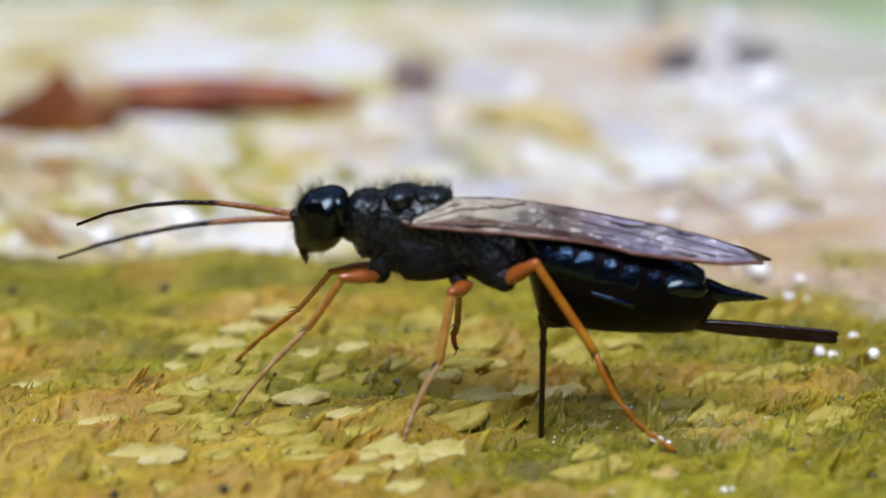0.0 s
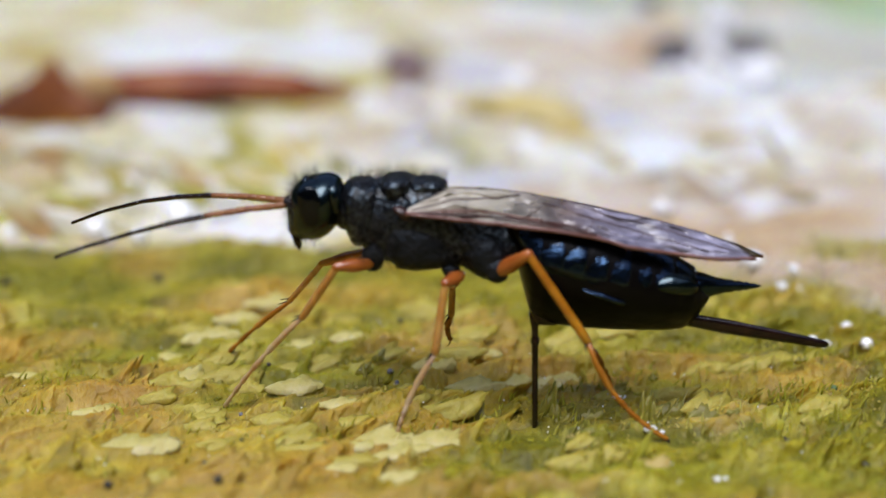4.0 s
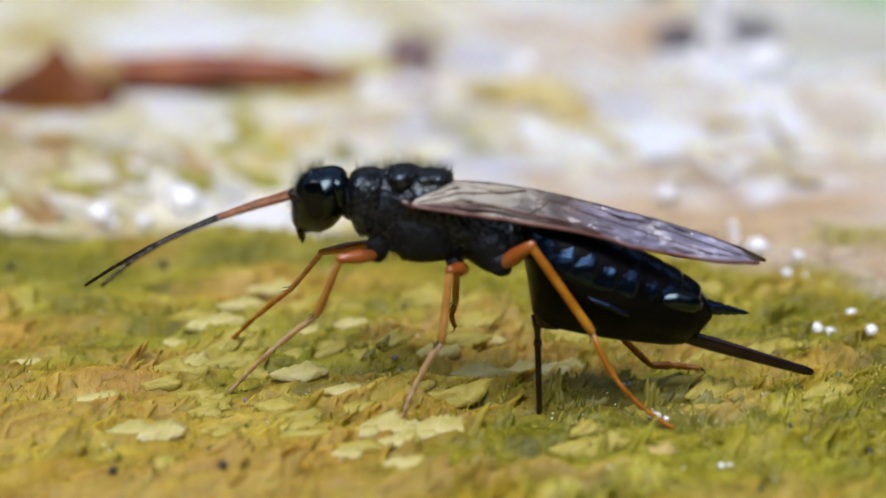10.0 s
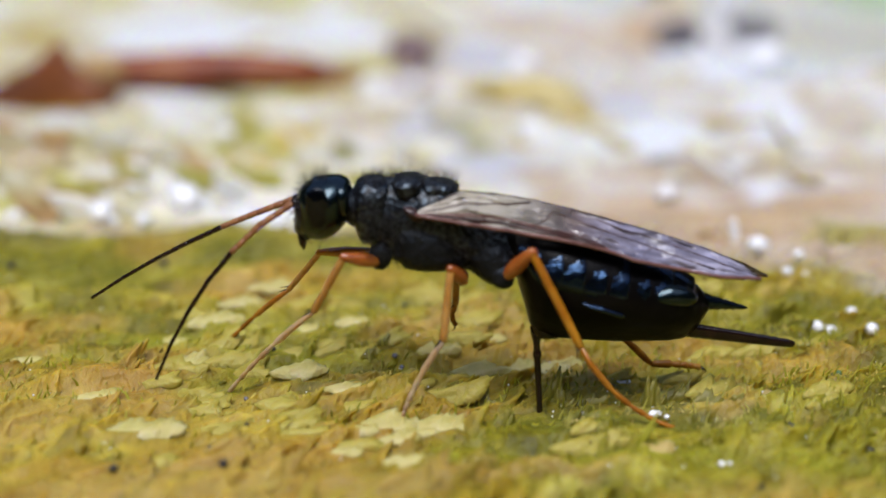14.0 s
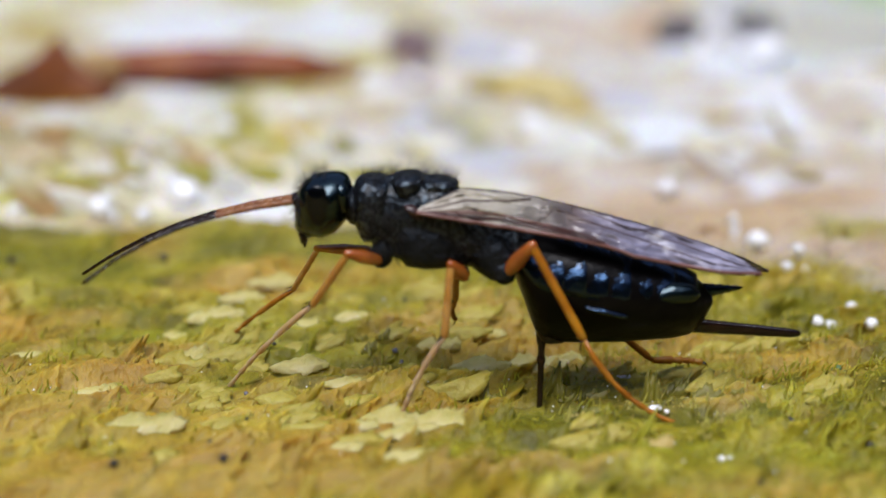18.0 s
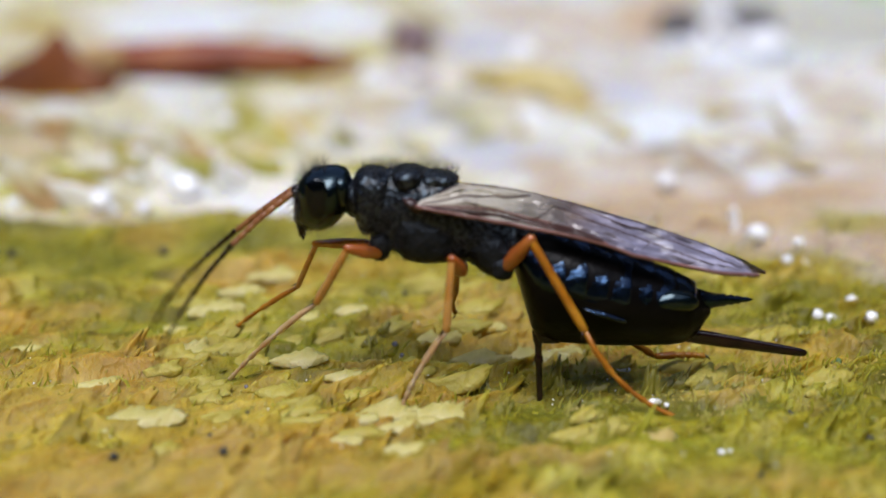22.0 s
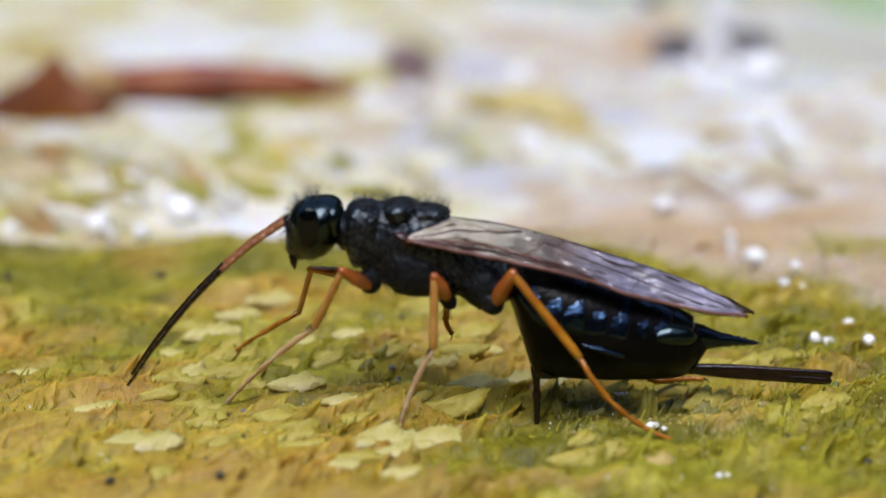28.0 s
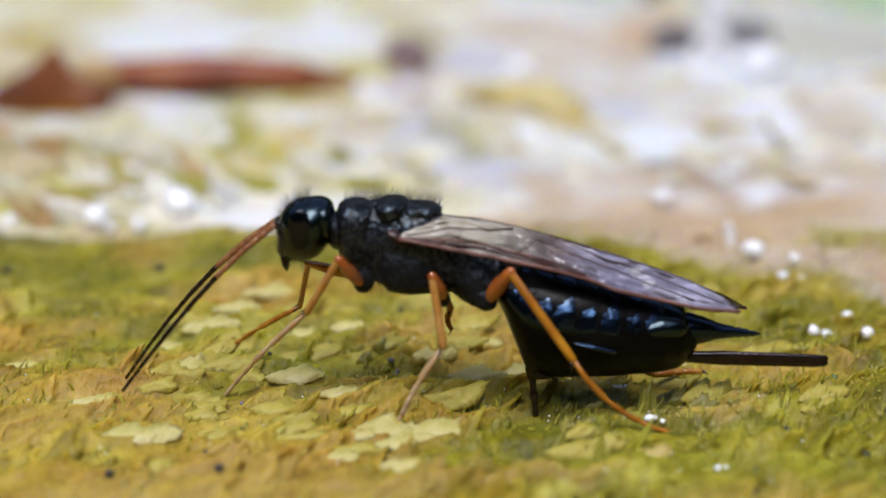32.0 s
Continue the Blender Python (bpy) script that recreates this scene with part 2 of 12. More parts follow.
    nt.links.new(long.outputs[0], w.inputs["Vector"])
    bp = nt.nodes.new("ShaderNodeBump")
    bp.inputs["Strength"].default_value, bp.inputs["Distance"].default_value = 1.0, 0.0008
    nt.links.new(w.outputs["Fac"], bp.inputs["Height"])
    nt.links.new(bp.outputs[0], b.inputs["Normal"])
    glow = nt.nodes.new("ShaderNodeBsdfTranslucent")
    nt.links.new(tint.outputs[2], glow.inputs["Color"])
    both = nt.nodes.new("ShaderNodeMixShader")
    both.inputs[0].default_value = 0.14
    nt.links.new(b.outputs[0], both.inputs[1])
    nt.links.new(glow.outputs[0], both.inputs[2])
    nt.links.new(both.outputs[0], nt.nodes["Material Output"].inputs["Surface"])
    return m


WING = wing_material()


# stains on the bare wood, and painted shade under the wasp: a colour, how strong it is, and places with half widths, in
# millimetres
STAINS_AND_SHADE = [
    ((0.61, 0.62, 0.71), 0.75, [(0.1, 54, 4.6, 10), (-5, 68, 4.2, 16), (11, 78, 4.5, 9), (-14, 58, 3.6, 5), (1, 122, 6, 14)]),
    ((0.87, 0.90, 0.95), 0.8, [(14.4, 61, 4.6, 7), (25.4, 69, 4, 8), (20.5, 42.5, 3.4, 4), (-40, 150, 14, 25), (-22, 140, 12, 20), (30, 100, 10, 10), (-31, 86, 3.6, 6), (-26.5, 76, 2.4, 8)]),
    ((0.58, 0.42, 0.25), 0.68, [(8, 152, 8, 14), (17, 135, 7, 20), (3.7, 42.7, 2.4, 7), (8.5, 37, 3.6, 4.5), (14.3, 31.5, 6, 5), (23, 36, 4, 8), (-14.8, 90, 2.4, 8), (-36, 52, 3.2, 12)]),
    ((0.56, 0.44, 0.28), 0.65, [(31.5, 73, 4, 7), (-10.5, 78, 3.4, 8), (27, 47, 4, 3), (-55, 128, 5, 22), (-29, 56, 3, 6), (-41, 66, 4, 10)]),
    ((0.66, 0.46, 0.06), 0.85, [(4.2, 90, 4.4, 10), (8, 77, 2.4, 7), (-19.2, 57, 2.2, 5), (-17, 70, 2, 7)]),
    ((0.36, 0.32, 0.05), 0.75, [(-23, 73, 3.0, 9), (-29, 92, 5, 7), (-33.5, 60, 2.0, 6), (-27.5, 45, 1.6, 4), (20, 26, 4, 3), (-1.8, 66, 1.4, 8), (-37, 44, 2, 4)]),
    ((0.10, 0.11, 0.13), 0.75, [(19.6, 50.5, 4.4, 1.5), (12.6, 52.5, 1.7, 1.6), (-8.5, 60, 0.9, 1.3)]),
    ((0.55, 0.58, 0.50), 0.7, [(48, 140, 12, 38), (40, 180, 30, 20)]),
    # dark mossy green with the shadow beneath the wasp's body painted into it
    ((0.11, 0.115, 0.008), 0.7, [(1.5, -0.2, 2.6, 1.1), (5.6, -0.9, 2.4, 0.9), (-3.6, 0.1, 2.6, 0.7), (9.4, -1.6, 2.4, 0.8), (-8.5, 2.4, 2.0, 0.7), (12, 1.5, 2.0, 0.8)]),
    ((0.40, 0.39, 0.025), 0.5, [(-12, 6, 4, 1.2), (-6, 3.2, 3, 0.9), (-9, -0.4, 2.5, 0.8), (-17, 8, 4, 1.2), (4, -4.6, 3, 1.0), (9.5, -6, 4, 1.2), (7, 3.5, 3, 1.0), (-2, -4.6, 2, 0.7)]),
    ((0.17, 0.165, 0.012), 0.6, [(-27, 22, 7, 3), (-14, 24.5, 7, 2.2), (-20, 13, 4, 2), (17, 12, 4, 3)]),
    ((0.46, 0.30, 0.07), 0.6, [(-15, -8.4, 5, 1.8), (-5, -8.6, 4, 1.4), (-3, 9.5, 3.8, 2.5), (8.4, -0.4, 1.4, 0.9), (0.4, -6.5, 2.6, 1.0), (-19, -1.5, 4, 1.6), (-9, -1.2, 3, 1.0)]),
    ((0.28, 0.46, 0.16), 0.7, [(74, 205, 12, 30)]),
    ((0.56, 0.34, 0.15), 0.75, [(29.5, 172, 4.5, 16), (25.5, 150, 4.5, 10)]),
    ((0.33, 0.22, 0.24), 0.6, [(-7, 97, 2.4, 9), (-42, 104, 3, 8)]),
]


def ground_material():
    """Wet rotting wood: green-yellow algae near by, bleached and ochre wood further off."""
    m = bpy.data.materials.new("weathered_wood")
    m.use_nodes = True
    nt = m.node_tree
    b = nt.nodes["Principled BSDF"]
    tc = nt.nodes.new("ShaderNodeNewGeometry")
    sep = nt.nodes.new("ShaderNodeSeparateXYZ")
    nt.links.new(tc.outputs["Position"], sep.inputs[0])

    def noise_node(scale, detail=5, stretch=(1, 1, 1)):
        mp = nt.nodes.new("ShaderNodeMapping")
        mp.inputs["Scale"].default_value = stretch
        nt.links.new(tc.outputs["Position"], mp.inputs["Vector"])
        n = nt.nodes.new("ShaderNodeTexNoise")
        n.inputs["Scale"].default_value, n.inputs["Detail"].default_value = scale, detail
        nt.links.new(mp.outputs[0], n.inputs["Vector"])
        return n.outputs["Fac"]

    def ramp(fac, stops):
        r = nt.nodes.new("ShaderNodeValToRGB")
        e = r.color_ramp.elements
        while len(e) < len(stops):
            e.new(0.5)
        for i, (p, c) in enumerate(stops):
            e[i].position, e[i].color = p, (*c, 1)
        nt.links.new(fac, r.inputs[0])
        return r.outputs[0]

    def maths(op, a, c):
        n = nt.nodes.new("ShaderNodeMath")
        n.operation = op
        for i, v in enumerate((a, c)):
            if isinstance(v, (int, float)):
                n.inputs[i].default_value = v
            else:
                nt.links.new(v, n.inputs[i])
        return n.outputs[0]

    def mix(fac, a, c):
        n = nt.nodes.new("ShaderNodeMix")
        n.data_type = "RGBA"
        nt.links.new(fac, n.inputs[0])
        nt.links.new(a, n.inputs[6])
        nt.links.new(c, n.inputs[7])
        return n.outputs[2]

    gold = ramp(noise_node(260, 5, (0.7, 1, 1)), [(0.30, (0.25, 0.175, 0.008)), (0.42, (0.39, 0.275, 0.014)), (0.54, (0.49, 0.36, 0.032)), (0.66, (0.57, 0.45, 0.075)), (0.76, (0.70, 0.59, 0.20))])
    brown = ramp(noise_node(300, 5, (0.8, 1, 1)), [(0.32, (0.33, 0.185, 0.018)), (0.5, (0.49, 0.30, 0.04)), (0.68, (0.61, 0.44, 0.11))])
    lime = ramp(noise_node(330, 5), [(0.3, (0.10, 0.095, 0.004)), (0.44, (0.23, 0.205, 0.008)), (0.60, (0.38, 0.325, 0.018)), (0.72, (0.52, 0.46, 0.08))])
    algae = mix(ramp(noise_node(115, 4, (0.6, 1.2, 1)), [(0.40, (0, 0, 0)), (0.54, (1, 1, 1))]), gold, brown)
    east = nt.nodes.new("ShaderNodeMapRange")
    east.inputs["From Min"].default_value, east.inputs["From Max"].default_value = -0.008, 0.014
    east.inputs["To Min"].default_value, east.inputs["To Max"].default_value = -0.01, 0.06
    nt.links.new(sep.outputs["X"], east.inputs["Value"])
    back = nt.nodes.new("ShaderNodeMapRange")
    back.inputs["From Min"].default_value, back.inputs["From Max"].default_value = 0.006, 0.022
    back.inputs["To Max"].default_value = 0.13
    nt.links.new(sep.outputs["Y"], back.inputs["Value"])
    algae = mix(ramp(maths("ADD", noise_node(85, 4), maths("ADD", east.outputs[0], back.outputs[0])), [(0.48, (0, 0, 0)), (0.59, (1, 1, 1))]), algae, lime)
    cream = ramp(noise_node(120, 3, (0.6, 0.6, 1)), [(0.30, (0.36, 0.21, 0.07)), (0.38, (0.54, 0.40, 0.13)), (0.44, (0.56, 0.52, 0.13)), (0.50, (0.76, 0.70, 0.46)), (0.57, (0.84, 0.79, 0.66)), (0.64, (0.92, 0.92, 0.92)), (0.74, (0.70, 0.58, 0.28))])
    bleach = ramp(noise_node(75, 3, (0.4, 0.6, 1)), [(0.32, (0.54, 0.35, 0.18)), (0.41, (0.68, 0.56, 0.42)), (0.48, (0.79, 0.75, 0.67)), (0.60, (0.86, 0.87, 0.86)), (0.70, (0.74, 0.76, 0.77))])
    side = nt.nodes.new("ShaderNodeMapRange")
    side.inputs["From Min"].default_value, side.inputs["From Max"].default_value = -0.016, 0.012
    nt.links.new(maths("ADD", sep.outputs["X"], maths("MULTIPLY", maths("SUBTRACT", noise_node(30, 2), 0.5), 0.05)), side.inputs["Value"])
    pale = mix(side.outputs[0], cream, bleach)
    ochre = ramp(noise_node(70, 4, (0.6, 1, 1)), [(0.34, (0.40, 0.26, 0.15)), (0.45, (0.55, 0.42, 0.29)), (0.54, (0.70, 0.62, 0.53)), (0.66, (0.80, 0.78, 0.75))])
    # the border of the algae runs nearer where x is larger, and bare ochre wood lies behind it there
    wave = maths("MULTIPLY", maths("SUBTRACT", noise_node(60, 3), 0.5), 0.007)
    right = maths("MAXIMUM", maths("SUBTRACT", sep.outputs["X"], 0.002), 0.0)
    line = maths("ADD", maths("ADD", sep.outputs["Y"], wave), maths("MULTIPLY", right, 0.75))
    right2 = maths("MINIMUM", maths("MAXIMUM", maths("ADD", sep.outputs["X"], 0.004), 0.0), 0.016)
    line2 = maths("SUBTRACT", maths("ADD", sep.outputs["Y"], maths("MULTIPLY", wave, 1.6)), maths("MULTIPLY", right2, 1.5))
    edge = nt.nodes.new("ShaderNodeMapRange")
    edge.inputs["From Min"].default_value, edge.inputs["From Max"].default_value = 0.0272, 0.0305
    nt.links.new(line, edge.inputs["Value"])
    edge2 = nt.nodes.new("ShaderNodeMapRange")
    edge2.inputs["From Min"].default_value, edge2.inputs["From Max"].default_value = 0.0280, 0.0315
    nt.links.new(line2, edge2.inputs["Value"])
    speckle = nt.nodes.new("ShaderNodeMix")
    speckle.data_type, speckle.blend_type = "RGBA", "MULTIPLY"
    speckle.inputs[0].default_value = 1.0
    nt.links.new(algae, speckle.inputs[6])
    nt.links.new(ramp(noise_node(1500, 6, (1.3, 0.8, 1)), [(0.32, (0.72, 0.72, 0.68)), (0.5, (0.98, 0.98, 0.98)), (0.68, (1.12, 1.14, 1.25))]), speckle.inputs[7])
    info = nt.nodes.new("ShaderNodeObjectInfo")
    piece = nt.nodes.new("ShaderNodeMix")
    piece.data_type, piece.blend_type = "RGBA", "MULTIPLY"
    piece.inputs[0].default_value = 1.0
    nt.links.new(speckle.outputs[2], piece.inputs[6])
    nt.links.new(ramp(info.outputs["Random"], [(0.0, (0.75, 0.78, 0.74)), (0.5, (0.94, 0.93, 0.92)), (1.0, (1.09, 1.10, 1.24))]), piece.inputs[7])
    worn = nt.nodes.new("ShaderNodeMix")
    worn.data_type, worn.blend_type = "RGBA", "MULTIPLY"
    worn.inputs[0].default_value = 1.0
    worn.inputs[7].default_value = (0.8, 0.8, 0.8, 1)
    bare = mix(edge2.outputs[0], mix(edge.outputs[0], piece.outputs[2], ochre), pale)
    # stains of rot, lichen and bleaching on the bare wood, and the wasp's painted shade, each with a ragged outline
    sway = nt.nodes.new("ShaderNodeCombineXYZ")
    nt.links.new(maths("MULTIPLY", noise_node(130, 4), 0.008), sway.inputs[0])
    nt.links.new(maths("MULTIPLY", noise_node(110, 4), 0.016), sway.inputs[1])
    shaken = nt.nodes.new("ShaderNodeVectorMath")
    nt.links.new(tc.outputs["Position"], shaken.inputs[0])
    nt.links.new(sway.outputs[0], shaken.inputs[1])
    for colour, weight, spots in STAINS_AND_SHADE:
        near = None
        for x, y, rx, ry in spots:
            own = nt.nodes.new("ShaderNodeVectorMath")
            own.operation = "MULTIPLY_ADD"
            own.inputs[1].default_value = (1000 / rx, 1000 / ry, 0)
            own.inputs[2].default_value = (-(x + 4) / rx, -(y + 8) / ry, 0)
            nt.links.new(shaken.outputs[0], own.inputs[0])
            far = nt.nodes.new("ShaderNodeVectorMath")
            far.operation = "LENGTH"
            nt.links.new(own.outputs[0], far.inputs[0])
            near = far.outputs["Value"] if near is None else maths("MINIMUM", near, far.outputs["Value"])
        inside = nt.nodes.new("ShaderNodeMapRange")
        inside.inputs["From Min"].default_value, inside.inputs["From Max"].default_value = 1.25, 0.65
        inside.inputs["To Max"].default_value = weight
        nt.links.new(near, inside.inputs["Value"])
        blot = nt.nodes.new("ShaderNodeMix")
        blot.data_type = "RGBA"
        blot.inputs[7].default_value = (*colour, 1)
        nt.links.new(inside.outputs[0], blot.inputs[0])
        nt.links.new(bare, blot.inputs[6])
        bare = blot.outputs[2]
    nt.links.new(bare, worn.inputs[6])
    nt.links.new(worn.outputs[2], b.inputs["Base Color"])
    b.inputs["Roughness"].default_value, b.inputs["Specular IOR Level"].default_value = 0.5, 0.28
    bp = nt.nodes.new("ShaderNodeBump")
    bp.inputs["Strength"].default_value, bp.inputs["Distance"].default_value = 0.9, 0.0006
    nt.links.new(maths("ADD", noise_node(650, 4, (1.2, 0.6, 1)), maths("MULTIPLY", noise_node(2600, 3, (1.4, 0.6, 1)), 0.3)), bp.inputs["Height"])
    b.inputs["Subsurface Weight"].default_value, b.inputs["Subsurface Scale"].default_value = 0.75, 1.0
    b.inputs["Subsurface Radius"].default_value = (0.0008, 0.0006, 0.00015)
    nt.links.new(bp.outputs[0], b.inputs["Normal"])
    return m


GROUND = ground_material()


def thread_material(name, colours):
    """Soft threads that let light through."""
    m = material(name, colours, 200, 0.5, bump=0, spec=0.3)
    nt = m.node_tree
    b, out = nt.nodes["Principled BSDF"], nt.nodes["Material Output"]
    glow = nt.nodes.new("ShaderNodeBsdfTranslucent")
    nt.links.new(b.inputs["Base Color"].links[0].from_socket, glow.inputs["Color"])
    both = nt.nodes.new("ShaderNodeMixShader")
    both.inputs[0].default_value = 0.25
    nt.links.new(b.outputs[0], both.inputs[1])
    nt.links.new(glow.outputs[0], both.inputs[2])
    nt.links.new(both.outputs[0], out.inputs["Surface"])
    return m


ALGAE_THREAD = thread_material("green_thread", [(0.34, 0.34, 0.015), (0.50, 0.46, 0.035), (0.66, 0.60, 0.14)])
WOOD_THREAD = thread_material("yellow_thread", [(0.50, 0.37, 0.035), (0.60, 0.47, 0.08), (0.72, 0.61, 0.22)])


# ---- building helpers (sizes in millimetres) ----
MM = 0.001


def mm(x, y, z, turn=0):
    """A pose in millimetres, turned about the sideways axis."""
    return pose(x * MM, y * MM, z * MM, 0, turn, 0)


def seg(ax, ay, az, bx, by, bz):
    """The pose of a limb piece whose own x axis runs from a to b."""
    a, b = Vector((ax, ay, az)) * MM, Vector((bx, by, bz)) * MM
    x = (b - a).normalized()
    z = x.cross(Vector((0, 1, 0))).normalized()
    y = z.cross(x)
    return Matrix.Translation(a) @ Matrix((x, y, z)).transposed().to_4x4()


def mesh_from(verts, faces, name, mat, smooth=True):
    me = bpy.data.meshes.new(name)
    me.from_pydata([tuple(c * MM for c in v) for v in verts], [], faces)
    if smooth:
        me.shade_smooth()
    me.materials.append(mat)
    return me


def part(name, data, parent, label=""):
    ob = new(name, data)
    ob.parent = parent
    if label:
        ob["label"] = label
    return ob


def thing(name, data, x=0, y=0, z=0, turn=0, label="", category="", group="", kind=""):
    ob = new(name, data)
    ob.matrix_world = pose(x * MM, y * MM, z * MM, 0, 0, turn)
    return tagged(ob, label, category, group, kind)


def rings(sections):
    """Verts and faces of a skin over closed rings of equal count, capped by fans."""
    n = len(sections[0])
    v = [p for s in sections for p in s]
    f = []
    for i in range(len(sections) - 1):
        for j in range(n):
            f.append((i * n + j, i * n + (j + 1) % n, (i + 1) * n + (j + 1) % n, (i + 1) * n + j))
    f.append(tuple(range(n - 1, -1, -1)))
    f.append(tuple(range((len(sections) - 1) * n, len(sections) * n)))
    return v, f


def rod(name, stations, mat, n=10, flat=1.0, bow=0.0):
    """A round limb along x: stations are (x, radius); bow lifts its middle."""
    x0, x1 = stations[0][0], stations[-1][0]
    sec = []
    for x, r in stations:
        u = (x - x0) / (x1 - x0)
        dz = bow * 4 * u * (1 - u)
        sec.append([(x, r * flat * math.cos(6.28319 * j / n), dz + r * math.sin(6.28319 * j / n)) for j in range(n)])
    return mesh_from(*rings(sec), name, mat)


def body(name, stations, mat, n=28, keel=0.0, rough=0.0, seed=0, steps=3):
    """A trunk along x: stations are (x, top, bottom, half width)."""
    xs = np.array(stations)
    m = (len(stations) - 1) * steps + 1
    u = np.linspace(0, len(stations) - 1, m)
    cols = []
    for k in range(4):
        c = np.interp(u, range(len(stations)), xs[:, k])
        if m > 6:
            c[1:-1] = 0.25 * c[:-2] + 0.5 * c[1:-1] + 0.25 * c[2:]
        cols.append(c)
    sec = []
    for x, t, b, h in zip(*cols):
        ring = []
        zc, hz = (t + b) / 2, (t - b) / 2
        for j in range(n):
            a = 6.28319 * j / n
            ca, sa = math.cos(a), math.sin(a)
            w = h * (1 - keel * max(0.0, -sa) ** 2)
            p = Vector((x, w * ca, zc + hz * sa))
            if rough:
                d = (0.6 * noise.noise(p * 3.5 + Vector((seed, 0, 0))) + 0.8 * noise.noise(p * 9) + 0.5 * noise.noise(p * 15)) * rough
                p += Vector((0, ca, sa)) * d
            ring.append(tuple(p))
        sec.append(ring)
    return mesh_from(*rings(sec), name, mat)


def pillow(name, outline, half, mat, n=40, m=9, full=0.75, y=0.0, rough=0.0):
    """A rounded solid whose side view is the outline (x, z) and whose half width is half."""
    pts = [Vector(p) for p in outline]
    c = sum(pts, Vector((0, 0))) / len(pts)
    loop = pts + [pts[0]]
    lens = [0.0]
    for a, b in zip(loop, loop[1:]):
        lens.append(lens[-1] + (b - a).length)
    rim = []
    for j in range(n):
        s = lens[-1] * j / n
        k = max(i for i in range(len(pts)) if lens[i] <= s)
        rim.append(loop[k].lerp(loop[k + 1], (s - lens[k]) / max(1e-6, lens[k + 1] - lens[k])))
    for _ in range(2):
        rim = [rim[j - 1] * 0.2 + rim[j] * 0.6 + rim[(j + 1) % n] * 0.2 for j in range(n)]
    sec = []
    for i in range(m + 1):
        lat = radians(-88 + 176 * i / m)
        k, dy = math.cos(lat) ** full, math.sin(lat) * half
        ring = []
        for p in rim:
            q = c + (p - c) * k
            d = (0.6 * noise.noise(Vector((q.x, dy, q.y)) * 4) + 0.8 * noise.noise(Vector((q.x, dy, q.y)) * 9) + 0.5 * noise.noise(Vector((q.x, dy, q.y)) * 15)) * rough
            ring.append((q.x + (p - c).x * d, y + dy, q.y + (p - c).y * d))
        sec.append(ring)
    return mesh_from(*rings(sec), name, mat)


def hairs(name, roots, mat, length, thick=0.012, seed=1):
    """Fine bristles: roots are (place, direction)."""
    rnd = random.Random(seed)
    v, f = [], []
    for p, d in roots:
        d = (Vector(d) + Vector((rnd.uniform(-0.5, 0.5), rnd.uniform(-0.5, 0.5), rnd.uniform(-0.4, 0.4)))).normalized()
        l = length * rnd.uniform(0.5, 1.25)
        side = d.cross(Vector((0.3, 1, 0.2))).normalized() * thick
        up = d.cross(side).normalized() * thick
        k, p = len(v), Vector(p)
        v += [tuple(p + side), tuple(p - side * 0.5 + up * 0.87), tuple(p - side * 0.5 - up * 0.87), tuple(p + d * l + Vector((0.15, 0, -0.05)) * l)]
        f += [(k, k + 1, k + 3), (k + 1, k + 2, k + 3), (k + 2, k, k + 3)]
    return mesh_from(v, f, name, mat)


# ---- the log's surface ----
rng = np.random.default_rng(7)
TABLE = rng.random((256, 256))


def fuzz(x, y, size, shift=0.0):
    """Smooth noise from 0 to 1 over arrays, with cells of the given size."""
    x, y = x / size + 37.3 + shift, y / size + 91.7 + shift
    i, j = np.floor(x).astype(int), np.floor(y).astype(int)
    u, v = x - i, y - j
    u, v = u * u * (3 - 2 * u), v * v * (3 - 2 * v)
    g = lambda a, b: TABLE[a % 256, b % 256]
    return (g(i, j) * (1 - u) + g(i + 1, j) * u) * (1 - v) + (g(i, j + 1) * (1 - u) + g(i + 1, j + 1) * u) * v


FEET = ((6.6, 4.4), (4.6, 4.2), (5.4, -2.4), (4.4, -1.8), (-5.8, -1.8), (-13.4, 1.9))


def clumps(x, y):
    """Soft leaning tufts of rotten fibre: ridges at two sizes and fine crumbs."""
    w = fuzz(x, y, 2.3, 31) * 1.6
    a = 1 - np.abs(2 * fuzz(x * 0.8 + w, y * 0.7 - 0.3 * x, 0.95, 17) - 1)
    b = 1 - np.abs(2 * fuzz(x + 0.4 * w, y * 0.8 - 0.2 * x, 0.43, 19) - 1)
    lush = np.clip(fuzz(x, y, 5.5, 41) * 1.5 - 0.2 + 0.03 * x, 0.45, 1) * np.clip((34 - y) / 6, 0, 1)
    return (0.72 * a ** 1.5 + 0.30 * b * a + 0.10 * fuzz(x, y, 0.2, 23)) * lush


